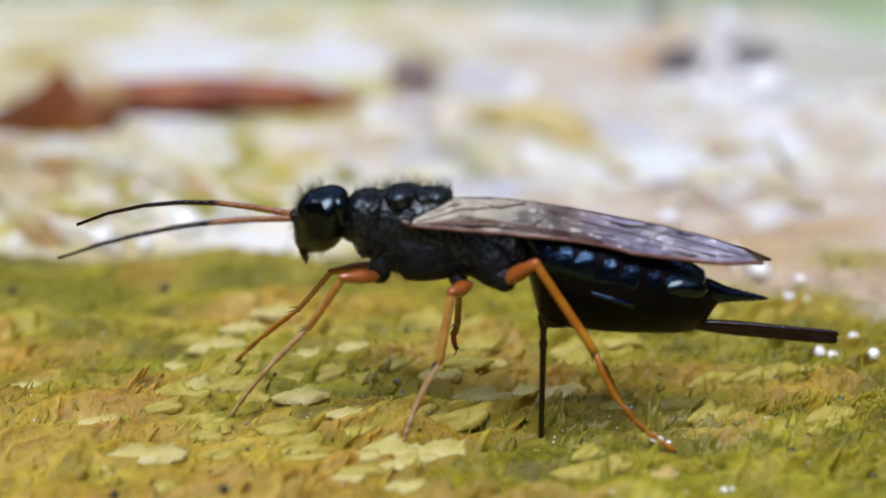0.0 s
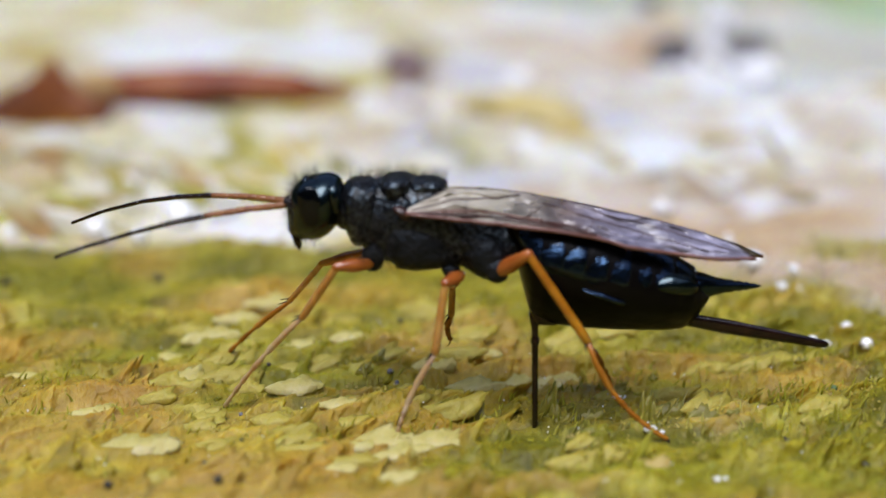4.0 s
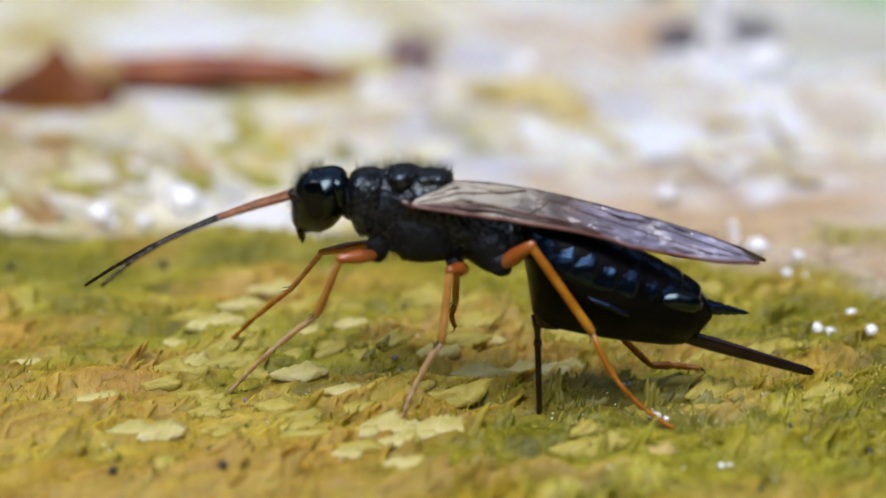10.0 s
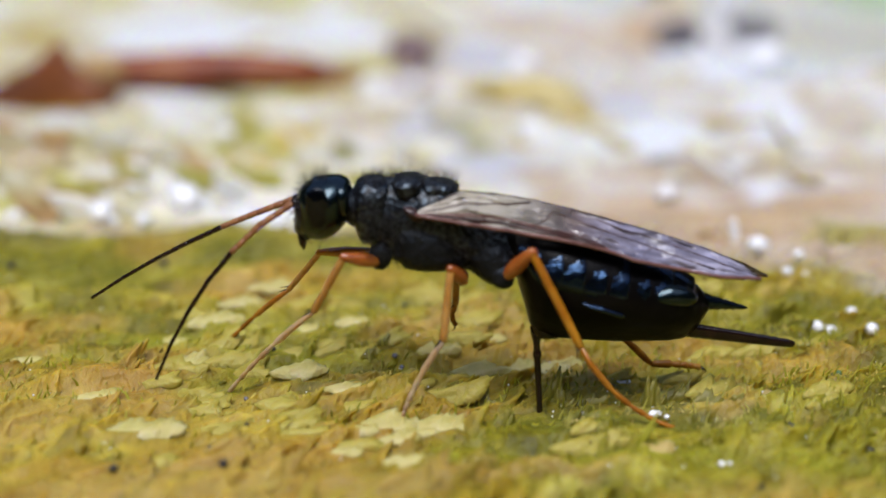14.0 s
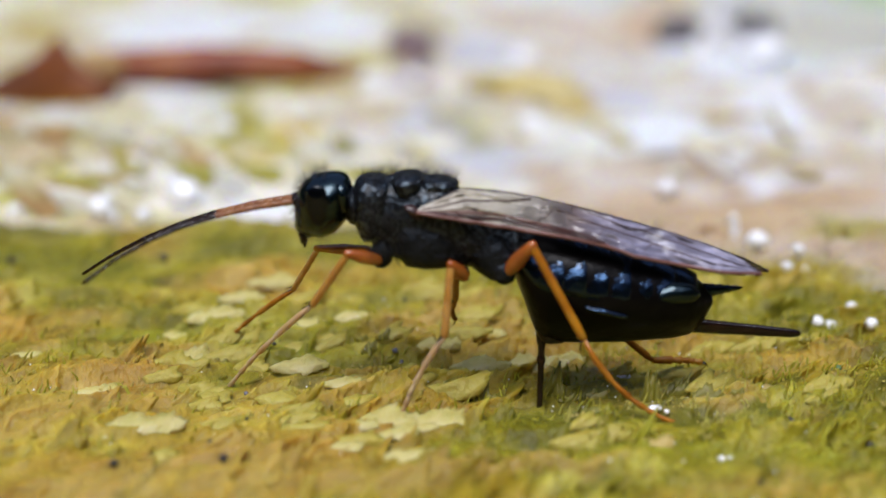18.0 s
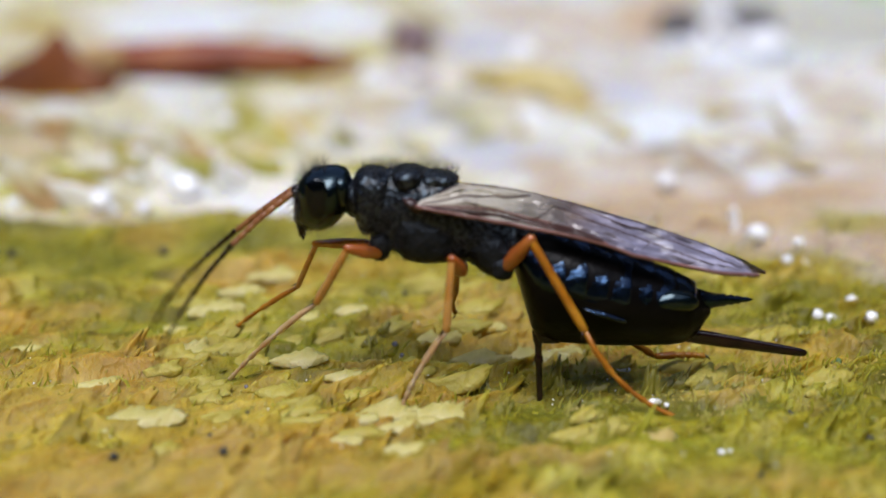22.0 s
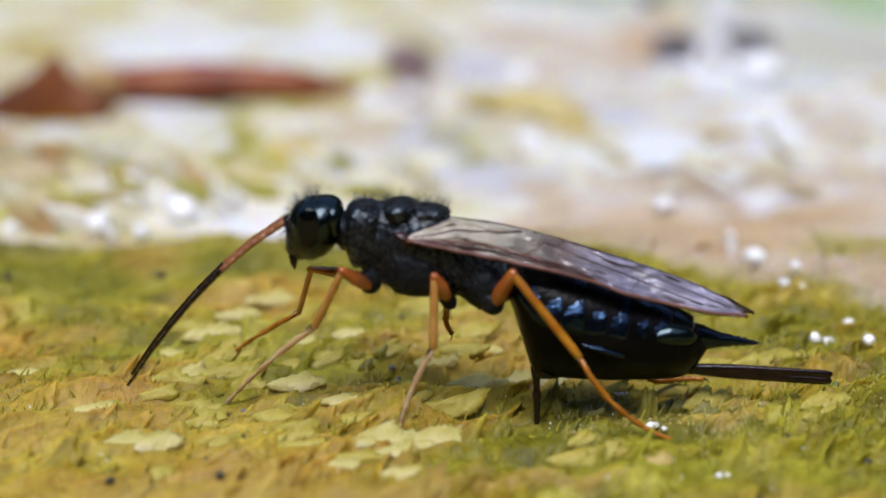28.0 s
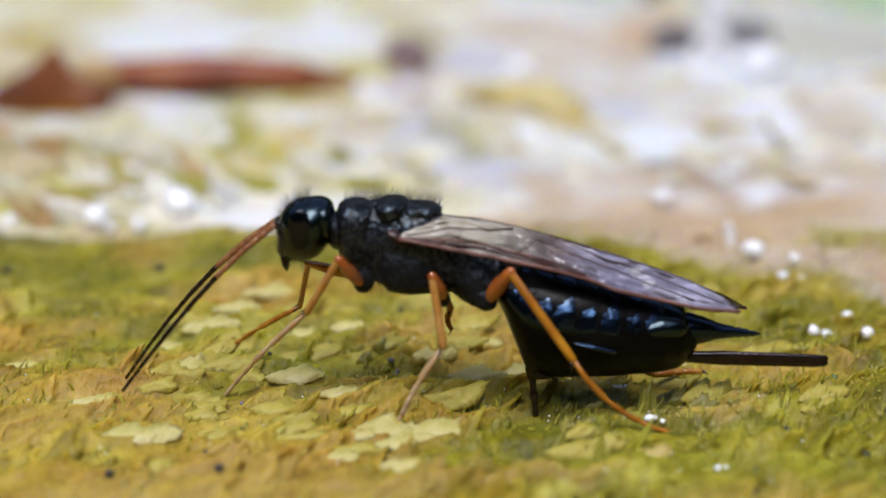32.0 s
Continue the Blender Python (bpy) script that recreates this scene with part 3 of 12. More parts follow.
def height(x, y):
    x, y = np.asarray(x, float), np.asarray(y, float)
    far = np.clip((y - 28) / 60, 0, 1)
    saw = (y + (fuzz(x * 0.6, y, 11, 6) - 0.5) * 9 + (fuzz(x * 0.7, y, 3, 8) - 0.5) * 2.0) / 4.2
    saw = saw - np.floor(saw)
    h = (fuzz(x, y, 9) - 0.5) * 0.7 + (fuzz(x * 0.6, y, 2.6, 5) - 0.5) * 0.6 + (fuzz(x * 0.7, y, 1.0, 9) - 0.5) * 0.24 + (fuzz(x, y, 0.45, 3) - 0.5) * 0.06
    h = h + (1 - far) * 1.15 * np.where(saw < 0.14, saw / 0.14, (1 - saw) / 0.86) * fuzz(x, y, 6, 12)
    h = h + far * ((fuzz(x * 0.6, y, 26, 2) - 0.5) * 4 + (fuzz(x * 0.5, y, 8, 4) - 0.5) * 2.0)
    near = np.exp(-((x + 0.1) ** 2 + (y + 1.2) ** 2) / 7.0)
    for fx, fy in FEET:
        near = np.maximum(near, np.exp(-((x - fx) ** 2 + (y - fy + 0.8) ** 2) / 4.0))
    hollow = 0.3 * np.exp(-((x + 0.1) / 1.5) ** 2 - ((y + 0.7) / 1.7) ** 2) + 0.4 * np.exp(-((x - 6.4) / 1.7) ** 2 - ((y - 3.0) / 1.6) ** 2)
    over = np.clip(y - 243, 0, None) + np.clip(-150 - y, 0, None)
    return h * (1 - near) + clumps(x, y) * (1 - 0.65 * near) - 0.22 * (1 - near) - hollow - over * over / 60.0


def ground_sheet():
    ys = np.concatenate([np.linspace(-318, -160, 20), np.linspace(-150, -42, 30), np.arange(-40, -16, 0.3), np.arange(-16, 30, 0.12), np.arange(30, 40, 0.21), 40 + 0.21 * np.cumsum(1.0 + np.arange(175) * 0.0675), 252 + np.arange(1, 24) * 6.0])
    xs = np.linspace(-1, 1, 760)
    wide = np.where(ys > 0, 46 + ys * 0.75, 46 - ys * 0.8)
    X = xs[None, :] * wide[:, None]
    for u in (0.2, 0.45, 0.75, 1.0, 1.0):
        out = wide + (620 - wide) * u
        X = np.concatenate([-out[:, None], X, out[:, None]], 1)
    Y = np.repeat(ys[:, None], X.shape[1], 1)
    Z = height(X, Y)
    X = X + 0.9 * clumps(X, Y)
    Z[:, 0] = Z[:, -1] = -460.0
    v = np.stack([X, Y, Z], -1).reshape(-1, 3)
    n, m = X.shape
    i = (np.arange(n - 1)[:, None] * m + np.arange(m - 1)[None, :]).reshape(-1)
    f = np.stack([i, i + 1, i + m + 1, i + m], 1)
    me = bpy.data.meshes.new("ground")
    me.vertices.add(len(v))
    me.vertices.foreach_set("co", (v * MM).ravel())
    me.loops.add(f.size)
    me.loops.foreach_set("vertex_index", f.ravel())
    me.polygons.add(len(f))
    me.polygons.foreach_set("loop_start", np.arange(len(f)) * 4)
    me.update(calc_edges=True)
    me.shade_smooth()
    me.materials.append(GROUND)
    return me


ground = tagged(new("ground", ground_sheet()), "wet rotting log surface, green algae giving way to bleached wood", "log surface", kind="structure")

FLOORMAT = material("forest_floor", [(0.16, 0.30, 0.09), (0.36, 0.43, 0.28), (0.50, 0.54, 0.45)], 1.2, 0.8, bump=0)
me = bpy.data.meshes.new("forest_floor")
me.from_pydata([(-60, -60, -0.45), (60, -60, -0.45), (60, 60, -0.45), (-60, 60, -0.45)], [], [(0, 1, 2, 3)])
me.materials.append(FLOORMAT)
tagged(new("forest_floor", me), "grey-green forest floor far behind and below the log", "ground", kind="structure")


# unseen dark ring, added to keep the low sky out of the wasp's reflections
RING_DARK = material("ring_dark_green", [(0.006, 0.010, 0.004), (0.025, 0.035, 0.012), (0.06, 0.07, 0.03)], 1.4, 0.9, bump=0, spec=0.1, tone=1.0)
v = [(9 * math.cos(a), 9 * math.sin(a), z) for z in (-0.45, 3.0, 6.2) for a in [6.28319 * j / 72 for j in range(72)]]
v = [(x, y, z if z < 6 else z + 1.6 * noise.noise(Vector((x * 0.6, y * 0.6, 2.0)))) for x, y, z in v]
me = bpy.data.meshes.new("unseen_dark_ring")
me.from_pydata(v, [], [(k * 72 + j, k * 72 + (j + 1) % 72, k * 72 + 72 + (j + 1) % 72, k * 72 + 72 + j) for k in range(2) for j in range(72)])
me.materials.append(RING_DARK)
tagged(new("unseen_dark_ring", me), "unseen dark green ring added to darken low reflections on the wasp", "forest", kind="structure")


def shard_mesh(w, l, tilt, seed, mat, name, cols=9, lean=0.25, below=0.25, thick=0.06, torn=0.0, bulge=0.08):
    """A thin torn sliver of soft wood: ragged edges, buckled, its far edge raised by tilt degrees. torn: how frayed its rim is."""
    r = random.Random(seed)
    c, s2 = math.cos(radians(tilt)), math.sin(radians(tilt))
    rows = (0.0, 0.35, 0.7, 1.0) if not torn else (0.0, 0.2, 0.4, 0.6, 0.8, 1.0)
    up, down = [], []
    tops, bots = [r.uniform(0.5 - 0.3 * torn, 1.12) for _ in range(5)], [r.uniform(0.45 - 0.3 * torn, 1.1) for _ in range(5)]
    peak, jag = r.uniform(-0.5, 0.5) * min(1, 2 * torn), (0.10 if bulge > 0.1 else 0.22) + 0.3 * torn
    for j in range(cols):
        u = -1 + 2 * j / (cols - 1)
        e = (u - peak) / (1 - peak if u > peak else 1 + peak)
        arch = max(0.05, 1 - abs(e) ** (2 - 0.6 * torn)) ** 0.5
        top = l * arch * float(np.interp(j / (cols - 1) * 4, range(5), tops)) * r.uniform(1 - jag, 1.12)
        bot = -l * below * arch * float(np.interp(j / (cols - 1) * 4, range(5), bots)) * r.uniform(1 - jag, 1.12)
        sway = noise.noise(Vector((u * 2.1, seed * 1.7, 0.3))) * 0.25 * l * torn
        for v in rows:
            d = bot + (top - bot) * v + sway
            hump = bulge * l * math.sin(3.14159 * v) * arch + (0.10 + 0.1 * torn) * l * noise.noise(Vector((u * 1.7, v, seed * 2.3))) + 0.10 * torn * l * noise.noise(Vector((u * 6, v * 4, seed * 3.1)))
            x = u * w / 2 + lean * d + r.uniform(-0.02, 0.02) * w
            up.append((x, d * c - hump * s2, d * s2 + hump * c))
            down.append((x * 0.97, d * c * 0.97 + thick * s2, d * s2 + hump * c - thick))
    v, k, m = up + down, len(up), len(rows)
    f = []
    for j in range(cols - 1):
        for i in range(m - 1):
            a = j * m + i
            f += [(a, a + m, a + m + 1, a + 1), (k + a, k + a + 1, k + a + m + 1, k + a + m)]
    edge = [j * m for j in range(cols)] + [(cols - 1) * m + i for i in range(1, m)] + [j * m + m - 1 for j in range(cols - 2, -1, -1)] + [i for i in range(m - 2, 0, -1)]
    for a, b in zip(edge, edge[1:] + edge[:1]):
        f.append((b, a, k + a, k + b))
    return mesh_from(v, f, name, mat) if name else (np.array(v), f)


def shard_cloud(name, count, mat, size, lift, seed, keep):
    """Many small torn slivers joined into one mesh."""
    r = np.random.default_rng(seed)
    kinds = [shard_mesh(r.uniform(0.5, 1.3), r.uniform(0.7, 1.5), lift * r.uniform(0.6, 1.25), seed * 40 + k, None, "", 8, r.uniform(0.5, 1.5), 0.3, 0.07, 0.6) for k in range(24)]
    x, y = r.uniform(-30, 30, count * 4), r.uniform(-28, 33, count * 4)
    ok = keep(x, y, r.random(count * 4))
    x, y = x[ok][:count], y[ok][:count]
    z = height(x, y)
    V, F, base = [], [], 0
    for k in range(len(x)):
        v, f = kinds[k % 24]
        a, q = r.normal(0.0, 0.4), size * r.uniform(0.55, 1.35) * (0.6 if x[k] > 0 else 1.0)
        ca, sa = math.cos(a) * q, math.sin(a) * q
        V.append(np.stack([x[k] + v[:, 0] * ca - v[:, 1] * sa, y[k] + v[:, 0] * sa + v[:, 1] * ca, z[k] - 0.14 + v[:, 2] * q], -1))
        F += [tuple(base + c for c in t) for t in f]
        base += len(v)
    return mesh_from(np.concatenate(V), F, name, mat)


LARGE_FLAKES = [(-16.1, -3.5, 3.24, 3.24), (-15.4, 4.0, 2.02, 2.95), (-15.0, 9.3, 2.57, 2.41), (-12.9, 15.2, 2.62, 2.33), (-10.8, 8.4, 1.58, 1.85), (-10.3, 2.0, 2.26, 2.15), (-8.4, 8.4, 1.45, 1.58), (-6.5, -3.1, 2.39, 2.83), (-4.4, -3.0, 2.29, 2.62), (-8.2, -5.2, 1.88, 1.88), (-5.1, -6.3, 2.26, 1.64), (-4.4, 5.0, 2.00, 2.25), (-0.9, 4.8, 4.74, 2.75), (-2.1, 7.0, 1.81, 1.55), (-3.7, 1.3, 2.83, 2.12), (4.0, -5.4, 1.67, 2.08), (8.8, 1.3, 2.59, 2.12), (-9.7, 3.1, 1.46, 1.46), (1.5, 5.0, 1.50, 1.50), (11.2, 0.7, 2.10, 1.40)]
SMALL_FLAKES = [(-18.8, 0.7, 2.10, 1.40), (-22.7, 5.0, 2.00, 1.25), (-5.9, -4.3, 1.70, 1.49), (-5.1, -3.6, 1.94, 1.51), (-5.9, -2.0, 1.55, 1.33), (-7.3, -3.7, 1.29, 1.29), (-17.1, 8.2, 2.37, 1.58), (-14.1, 11.8, 2.22, 1.66), (-6.6, 8.2, 2.37, 1.84), (-2.4, 3.5, 2.44, 1.95), (-8.3, 0.7, 1.63, 1.40)]
FLAKES = LARGE_FLAKES + SMALL_FLAKES


DRILLED = ((-0.1, -0.3, 1.0), (-0.1, -2.0, 1.0), (-0.1, -3.4, 0.9), (5.2, -2.6, 0.8), (4.4, -2.2, 0.7), (5.3, -3.6, 0.8), (-5.8, -2.4, 0.8), (-13.4, 1.2, 0.7))


def border(x, y, rnd):
    bare = np.ones(x.shape, bool)
    for fx, fy, fw, fd in FLAKES:
        bare &= ((x - fx) / (fw * 0.5)) ** 2 + ((y - fy) / (fd * 0.32 + 0.1)) ** 2 > 1
    for fx, fy, fr in DRILLED:
        bare &= (x - fx) ** 2 + (y - fy) ** 2 * 0.5 > fr * fr
    return bare & (y + np.clip(x - 2, 0, None) * 0.75 + rnd * 6 < 31)


def greener(x, y, rnd):
    return border(x, y, rnd) & (fuzz(x, y, 7, 3) + 0.25 * np.clip((x - 2) / 14, -0.4, 1) + 0.2 * rnd > 0.62)


tagged(new("wood_fibres", shard_cloud("wood_fibres", 800, GROUND, 0.55, 46, 3, border)), "yellow-green torn wood fibres covering the log", "wood fibres", kind="stuff")
tagged(new("algae_tufts", shard_cloud("algae_tufts", 700, GROUND, 0.45, 56, 5, greener)), "bright green algae-covered fibre tips on the log", "algae", kind="stuff")


def filaments(name, count, mat, tall, seed, keep):
    """Fine upright algae threads: thin three-sided blades that lean and taper."""
    r = np.random.default_rng(seed)
    x, y = r.uniform(-24, 22, count * 4), r.uniform(-18, 26, count * 4)
    ok = keep(x, y, r.random(count * 4))
    x, y = x[ok][:count], y[ok][:count]
    k = len(x)
    z = height(x, y) - 0.05
    l = tall * r.uniform(0.35, 1.3, k)
    w = r.uniform(0.04, 0.09, k)
    lx, ly = r.normal(0.12, 0.35, k), r.normal(0, 0.35, k)
    V = []
    for u, f in ((0.0, 1.0), (0.45, 0.8), (0.8, 0.5)):
        for a in (0.0, 2.094, 4.189):
            V.append(np.stack([x + l * lx * u ** 1.5 + w * f * math.cos(a), y + l * ly * u ** 1.5 + w * f * math.sin(a), z + l * u * 0.9], -1))
    V.append(np.stack([x + l * lx, y + l * ly, z + l * 0.95], -1))
    v = np.stack(V, 1).reshape(-1, 3)
    tri = []
    for b in (0, 3):
        for q in range(3):
            p, n2 = b + q, b + (q + 1) % 3
            tri += [(p, n2, p + 3), (n2, n2 + 3, p + 3)]
    tri += [(6, 7, 9), (7, 8, 9), (8, 6, 9)]
    f = (np.array(tri)[None] + 10 * np.arange(k)[:, None, None]).reshape(-1, 3)
    me = bpy.data.meshes.new(name)
    me.vertices.add(len(v))
    me.vertices.foreach_set("co", (v * MM).ravel())
    me.loops.add(f.size)
    me.loops.foreach_set("vertex_index", f.ravel())
    me.polygons.add(len(f))
    me.polygons.foreach_set("loop_start", np.arange(len(f)) * 3)
    me.update(calc_edges=True)
    me.shade_smooth()
    me.materials.append(mat)
    return me


tagged(new("algae_threads", filaments("algae_threads", 3000, ALGAE_THREAD, 0.5, 21, lambda x, y, r: border(x, y, r) & (fuzz(x, y, 5, 14) + 0.35 * np.clip((x + 2) / 12, -0.85, 1) + 0.3 * r > 0.62))), "fine upright green algae threads on the log", "algae", kind="stuff")
tagged(new("wood_threads", filaments("wood_threads", 6000, WOOD_THREAD, 0.16, 22, lambda x, y, r: border(x, y, r))), "fine yellow wood fibres standing on the log", "wood fibres", kind="stuff")


# the nearest torn fibres, each one a piece of the log's surface
TONGUES = []
for k in range(14):
    rr = random.Random(200 + k)
    TONGUES.append(shard_mesh(rr.uniform(0.9, 2.4), rr.uniform(0.8, 1.6), rr.uniform(34, 60), 200 + k, GROUND, "wood_fibre", 14, rr.uniform(0.5, 1.3), 0.25, 0.16, 0.35))
BLEACHED = []
for k in range(15):
    rr = random.Random(240 + k)
    g = 1 + k // 5
    BLEACHED.append(shard_mesh(rr.uniform(1.6, 3.2) * g, rr.uniform(0.9, 1.9) * g, rr.uniform(8, 24), 240 + k, CHIP, "bleached_fibre", 8, rr.uniform(-0.3, 0.5), 0.4, 0.12 * g))
rr = random.Random(78)
done = 0
while done < 130:
    y = rr.uniform(28, 190) if done % 2 else rr.uniform(28, 80)
    x = rr.uniform(-1, 1) * (38 + 0.5 * y)
    if y < 33 - 0.7 * max(0, x - 2) or (x > 4 and y < 30 + 0.7 * (x - 2)):
        continue
    ob = part("bleached_fibre", BLEACHED[(done % 5) + 5 * min(2, int(y / 55))], ground)
    ob.matrix_basis = pose(x * MM, y * MM, (float(height(x, y)) - 0.05) * MM, rr.uniform(-6, 6), rr.uniform(-6, 6), rr.uniform(-60, 60))
    done += 1
rr = random.Random(77)
for k in range(280):
    x, y = rr.uniform(-19, 15), rr.uniform(-13, 13)
    while not border(np.array([x]), np.array([y]), 0.5)[0]:
        x, y = rr.uniform(-19, 15), rr.uniform(-13, 13)
    ob = part("wood_fibre", TONGUES[k % 14], ground)
    ob.matrix_basis = pose(x * MM, y * MM, (float(height(x, y)) - 0.3) * MM, rr.uniform(-6, 8), rr.uniform(-10, 6), rr.uniform(-35, 40)) @ Matrix.Scale(rr.uniform(0.45, 0.75) if x > 0 else rr.uniform(0.75, 1.1), 4)


def crumb_mesh(r0, seed, mat, flat=0.7, name="speck"):
    r = random.Random(seed)
    sec = []
    for i in range(6):
        lat = radians(-80 + 32 * i)
        sec.append([(r0 * math.cos(lat) * math.cos(a) * r.uniform(0.75, 1.2), r0 * math.cos(lat) * math.sin(a) * r.uniform(0.75, 1.2), r0 * flat * (math.sin(lat) + 0.6))
                    for a in [6.28319 * j / 9 for j in range(9)]])
    return mesh_from(*rings(sec), name, mat)


def splinter_mesh(tall, wide, seed, mat, name="wood_splinter"):
    """A pointed upright sliver, ragged on its edges."""
    r = random.Random(seed)
    sec = []
    lean = r.uniform(0.1, 0.45)
    for i in range(7):
        u = i / 6
        w = wide * (1 - u) ** 0.7 * r.uniform(0.8, 1.15) / 2 + 0.01
        t = 0.09 * wide * (1 - 0.7 * u) + 0.01
        cx = lean * tall * u * u
        sec.append([(cx + w * math.cos(a), t * math.sin(a) + 0.12 * tall * u, tall * u - 0.15) for a in [6.28319 * j / 8 for j in range(8)]])
    return mesh_from(*rings(sec), name, mat)


for i, (x, y, w, h) in enumerate([(0.6, 1.3, 0.80, 1.46), (4.9, 1.3, 0.61, 1.22), (5.5, 1.2, 0.70, 1.08), (6.0, 0.7, 0.61, 0.93), (4.4, 0.7, 0.51, 0.84), (6.8, 0.3, 0.69, 0.74), (1.1, 0.3, 0.69, 0.69), (-6.8, 5.0, 0.65, 0.85), (-7.4, 4.6, 0.85, 0.75), (-1.8, 0.7, 0.70, 0.79), (-7.8, 5.9, 0.61, 0.61), (3.5, -1.6, 0.58, 0.76), (5.6, 5.0, 0.45, 0.75), (2.5, 0.3, 0.92, 0.60), (8.0, -1.3, 0.67, 0.67), (12.1, 4.2, 0.59, 0.64)]):
    thing("wood_splinter", shard_mesh(w * 0.9, h * 0.9, 66, 300 + i, MOSS, "wood_splinter", 9, 0.5, 0.2, 0.08, 0.7), x, y, float(height(x, y)), rr.uniform(-25, 25), "upright pointed green-brown sliver of wood", "wood splinter", "upright splinters on the log")

for i, (x, y, w, h) in enumerate([(-27.7, 43.5, 2.83, 1.70), (-24.2, 47.4, 3.36, 1.26), (-28.5, 52.7, 3.76, 1.15), (-34.8, 56.2, 4.10, 1.37), (-30.6, 39.0, 3.09, 1.16), (-24.3, 55.0, 2.71, 1.08), (-34.2, 47.4, 2.94, 1.09), (-27.9, 36.5, 3.39, 0.90), (-23.8, 39.0, 2.32, 1.01), (-18.4, 41.7, 2.78, 0.95), (-16.7, 47.4, 3.79, 1.09), (-14.1, 56.2, 3.65, 1.18), (-10.9, 63.7, 3.89, 1.07), (-14.1, 38.1, 2.30, 0.84), (11.3, 58.6, 5.12, 1.02), (18.2, 63.7, 6.32, 1.07), (9.2, 69.2, 4.57, 1.12), (24.2, 58.6, 6.51, 1.02), (16.3, 41.7, 4.77, 0.79), (22.2, 41.7, 4.77, 0.72), (-5.3, 72.2, 4.16, 1.14), (35.9, 89.3, 9.42, 1.30), (16.1, 106.4, 7.89, 1.58), (-28.9, 134.1, 10.76, 1.69), (-2.9, 134.1, 9.99, 1.69)]):
    rr2 = random.Random(400 + i)
    ob = thing("bleached_splinter", splinter_mesh(w, h * 1.3, 420 + i, CHIP, "bleached_splinter"), x, y, float(height(x, y)) + 0.3, rr2.uniform(-35, 35), "bleached white splinter lying on the bare wood", "wood splinter", "bleached splinters")
    ob.matrix_world = ob.matrix_world @ pose(0, 0, 0, rr2.uniform(10, 25), rr2.choice((-1, 1)) * rr2.uniform(62, 80), 0)


def tuft(x, y, tall, seed):
    r = random.Random(seed)
    root = thing("white_tuft", None, x, y, float(height(x, y)), 0, "small tuft of white fluff standing on the wood", "fluff", "white tufts")
    for k in range(9):
        b = part("bead", crumb_mesh(tall * r.uniform(0.13, 0.23) * (1.5 if k > 6 else 1.0), seed + k, FORM, 1.0, "bead"), root)
        b.location = (r.uniform(-0.12, 0.16) * tall * MM, r.uniform(-0.1, 0.1) * tall * MM, tall * MM * (k + 0.5) / 9)
    part("thread", rod("thread", [(0, 0.03 * tall), (tall * 0.5, 0.02 * tall), (tall, 0.01 * tall)], FORM, 6), root).rotation_euler = (0, radians(-88), 0)
    return root


# tiny white beads between the fibres, their colour standing in for wet glints
r = np.random.default_rng(91)
v, f = [], []
ball = crumb_mesh(1.0, 5, FORM, 1.0, "bead")
bv = [tuple(p.co / MM) for p in ball.vertices]
bf = [tuple(p.vertices) for p in ball.polygons]
for k in range(110):
    x, y = r.normal(-2, 10), r.uniform(-12, 18)
    r0, k0 = r.uniform(0.02, 0.05), len(v)
    z = float(height(x, y)) + 0.22
    v += [(x + p[0] * r0, y + p[1] * r0, z + p[2] * r0) for p in bv]
    f += [tuple(k0 + q for q in p) for p in bf]
tagged(new("glint_beads", mesh_from(v, f, "glint_beads", FORM)), "tiny white beads standing in for wet glints among the algae", "dew", kind="stuff")

# ---- pale flakes ----
for i, (x, y, w, d) in enumerate(FLAKES):
    thing("wood_flake", shard_mesh(w * 1.08, d * 0.3, 36 + 5 * (i % 4), 60 + i, TAN if i in (15, 16, 19) else FLAKE, "wood_flake", 25, 0.65, 0.85, 0.1, 0.3, 0.2), x, y, float(height(x, y)) + 0.02, random.Random(i).uniform(-14, 14),
          "pale cream wood flake lying on the algae", "wood flake", "flakes on the log")


rr = random.Random(19)
for i in range(58):
    x, y = rr.uniform(-17, 3) if i < 46 else rr.uniform(2, 14), rr.uniform(-6, 14)
    while not border(np.array([x]), np.array([y]), 0.5)[0]:
        x, y = x + rr.uniform(-2, 2), rr.uniform(-6, 12)
    k = 1 + y / 59
    thing("algae_flake", shard_mesh(rr.uniform(1.1, 2.6) * k, rr.uniform(0.6, 1.1) * k, rr.uniform(28, 52), 800 + i, LIME, "algae_flake", 17, rr.uniform(0.5, 1.3), 0.4, 0.1, 0.3, 0.25), x, y, float(height(x, y)) + 0.08, rr.uniform(-25, 25),
          "pale lime torn sliver of wood on the algae", "wood flake", "lime flakes on the log")

for i, (x, y, w) in enumerate([(-19.8, 21.5, 0.63), (-28.1, 20.5, 0.50), (2.1, -4.4, 0.52), (9.8, -3.4, 0.30), (12.5, -4.9, 0.38), (7.3, -9.3, 0.31), (-16.3, -7.3, 0.40), (-12.1, -8.0, 0.44), (-13.1, -5.0, 0.25), (10.0, -2.2, 0.22), (-11.7, 4.8, 0.25), (-11.8, -3.8, 0.19), (-6.0, 12.9, 0.34), (-10.6, 13.7, 0.28)]):
    thing("dark_speck", crumb_mesh(w * 0.44, i, SPECK, 1.0), x, y, float(height(x, y)) + 0.14, 0, "tiny dark crumb on the algae", "speck", "dark specks on the log")

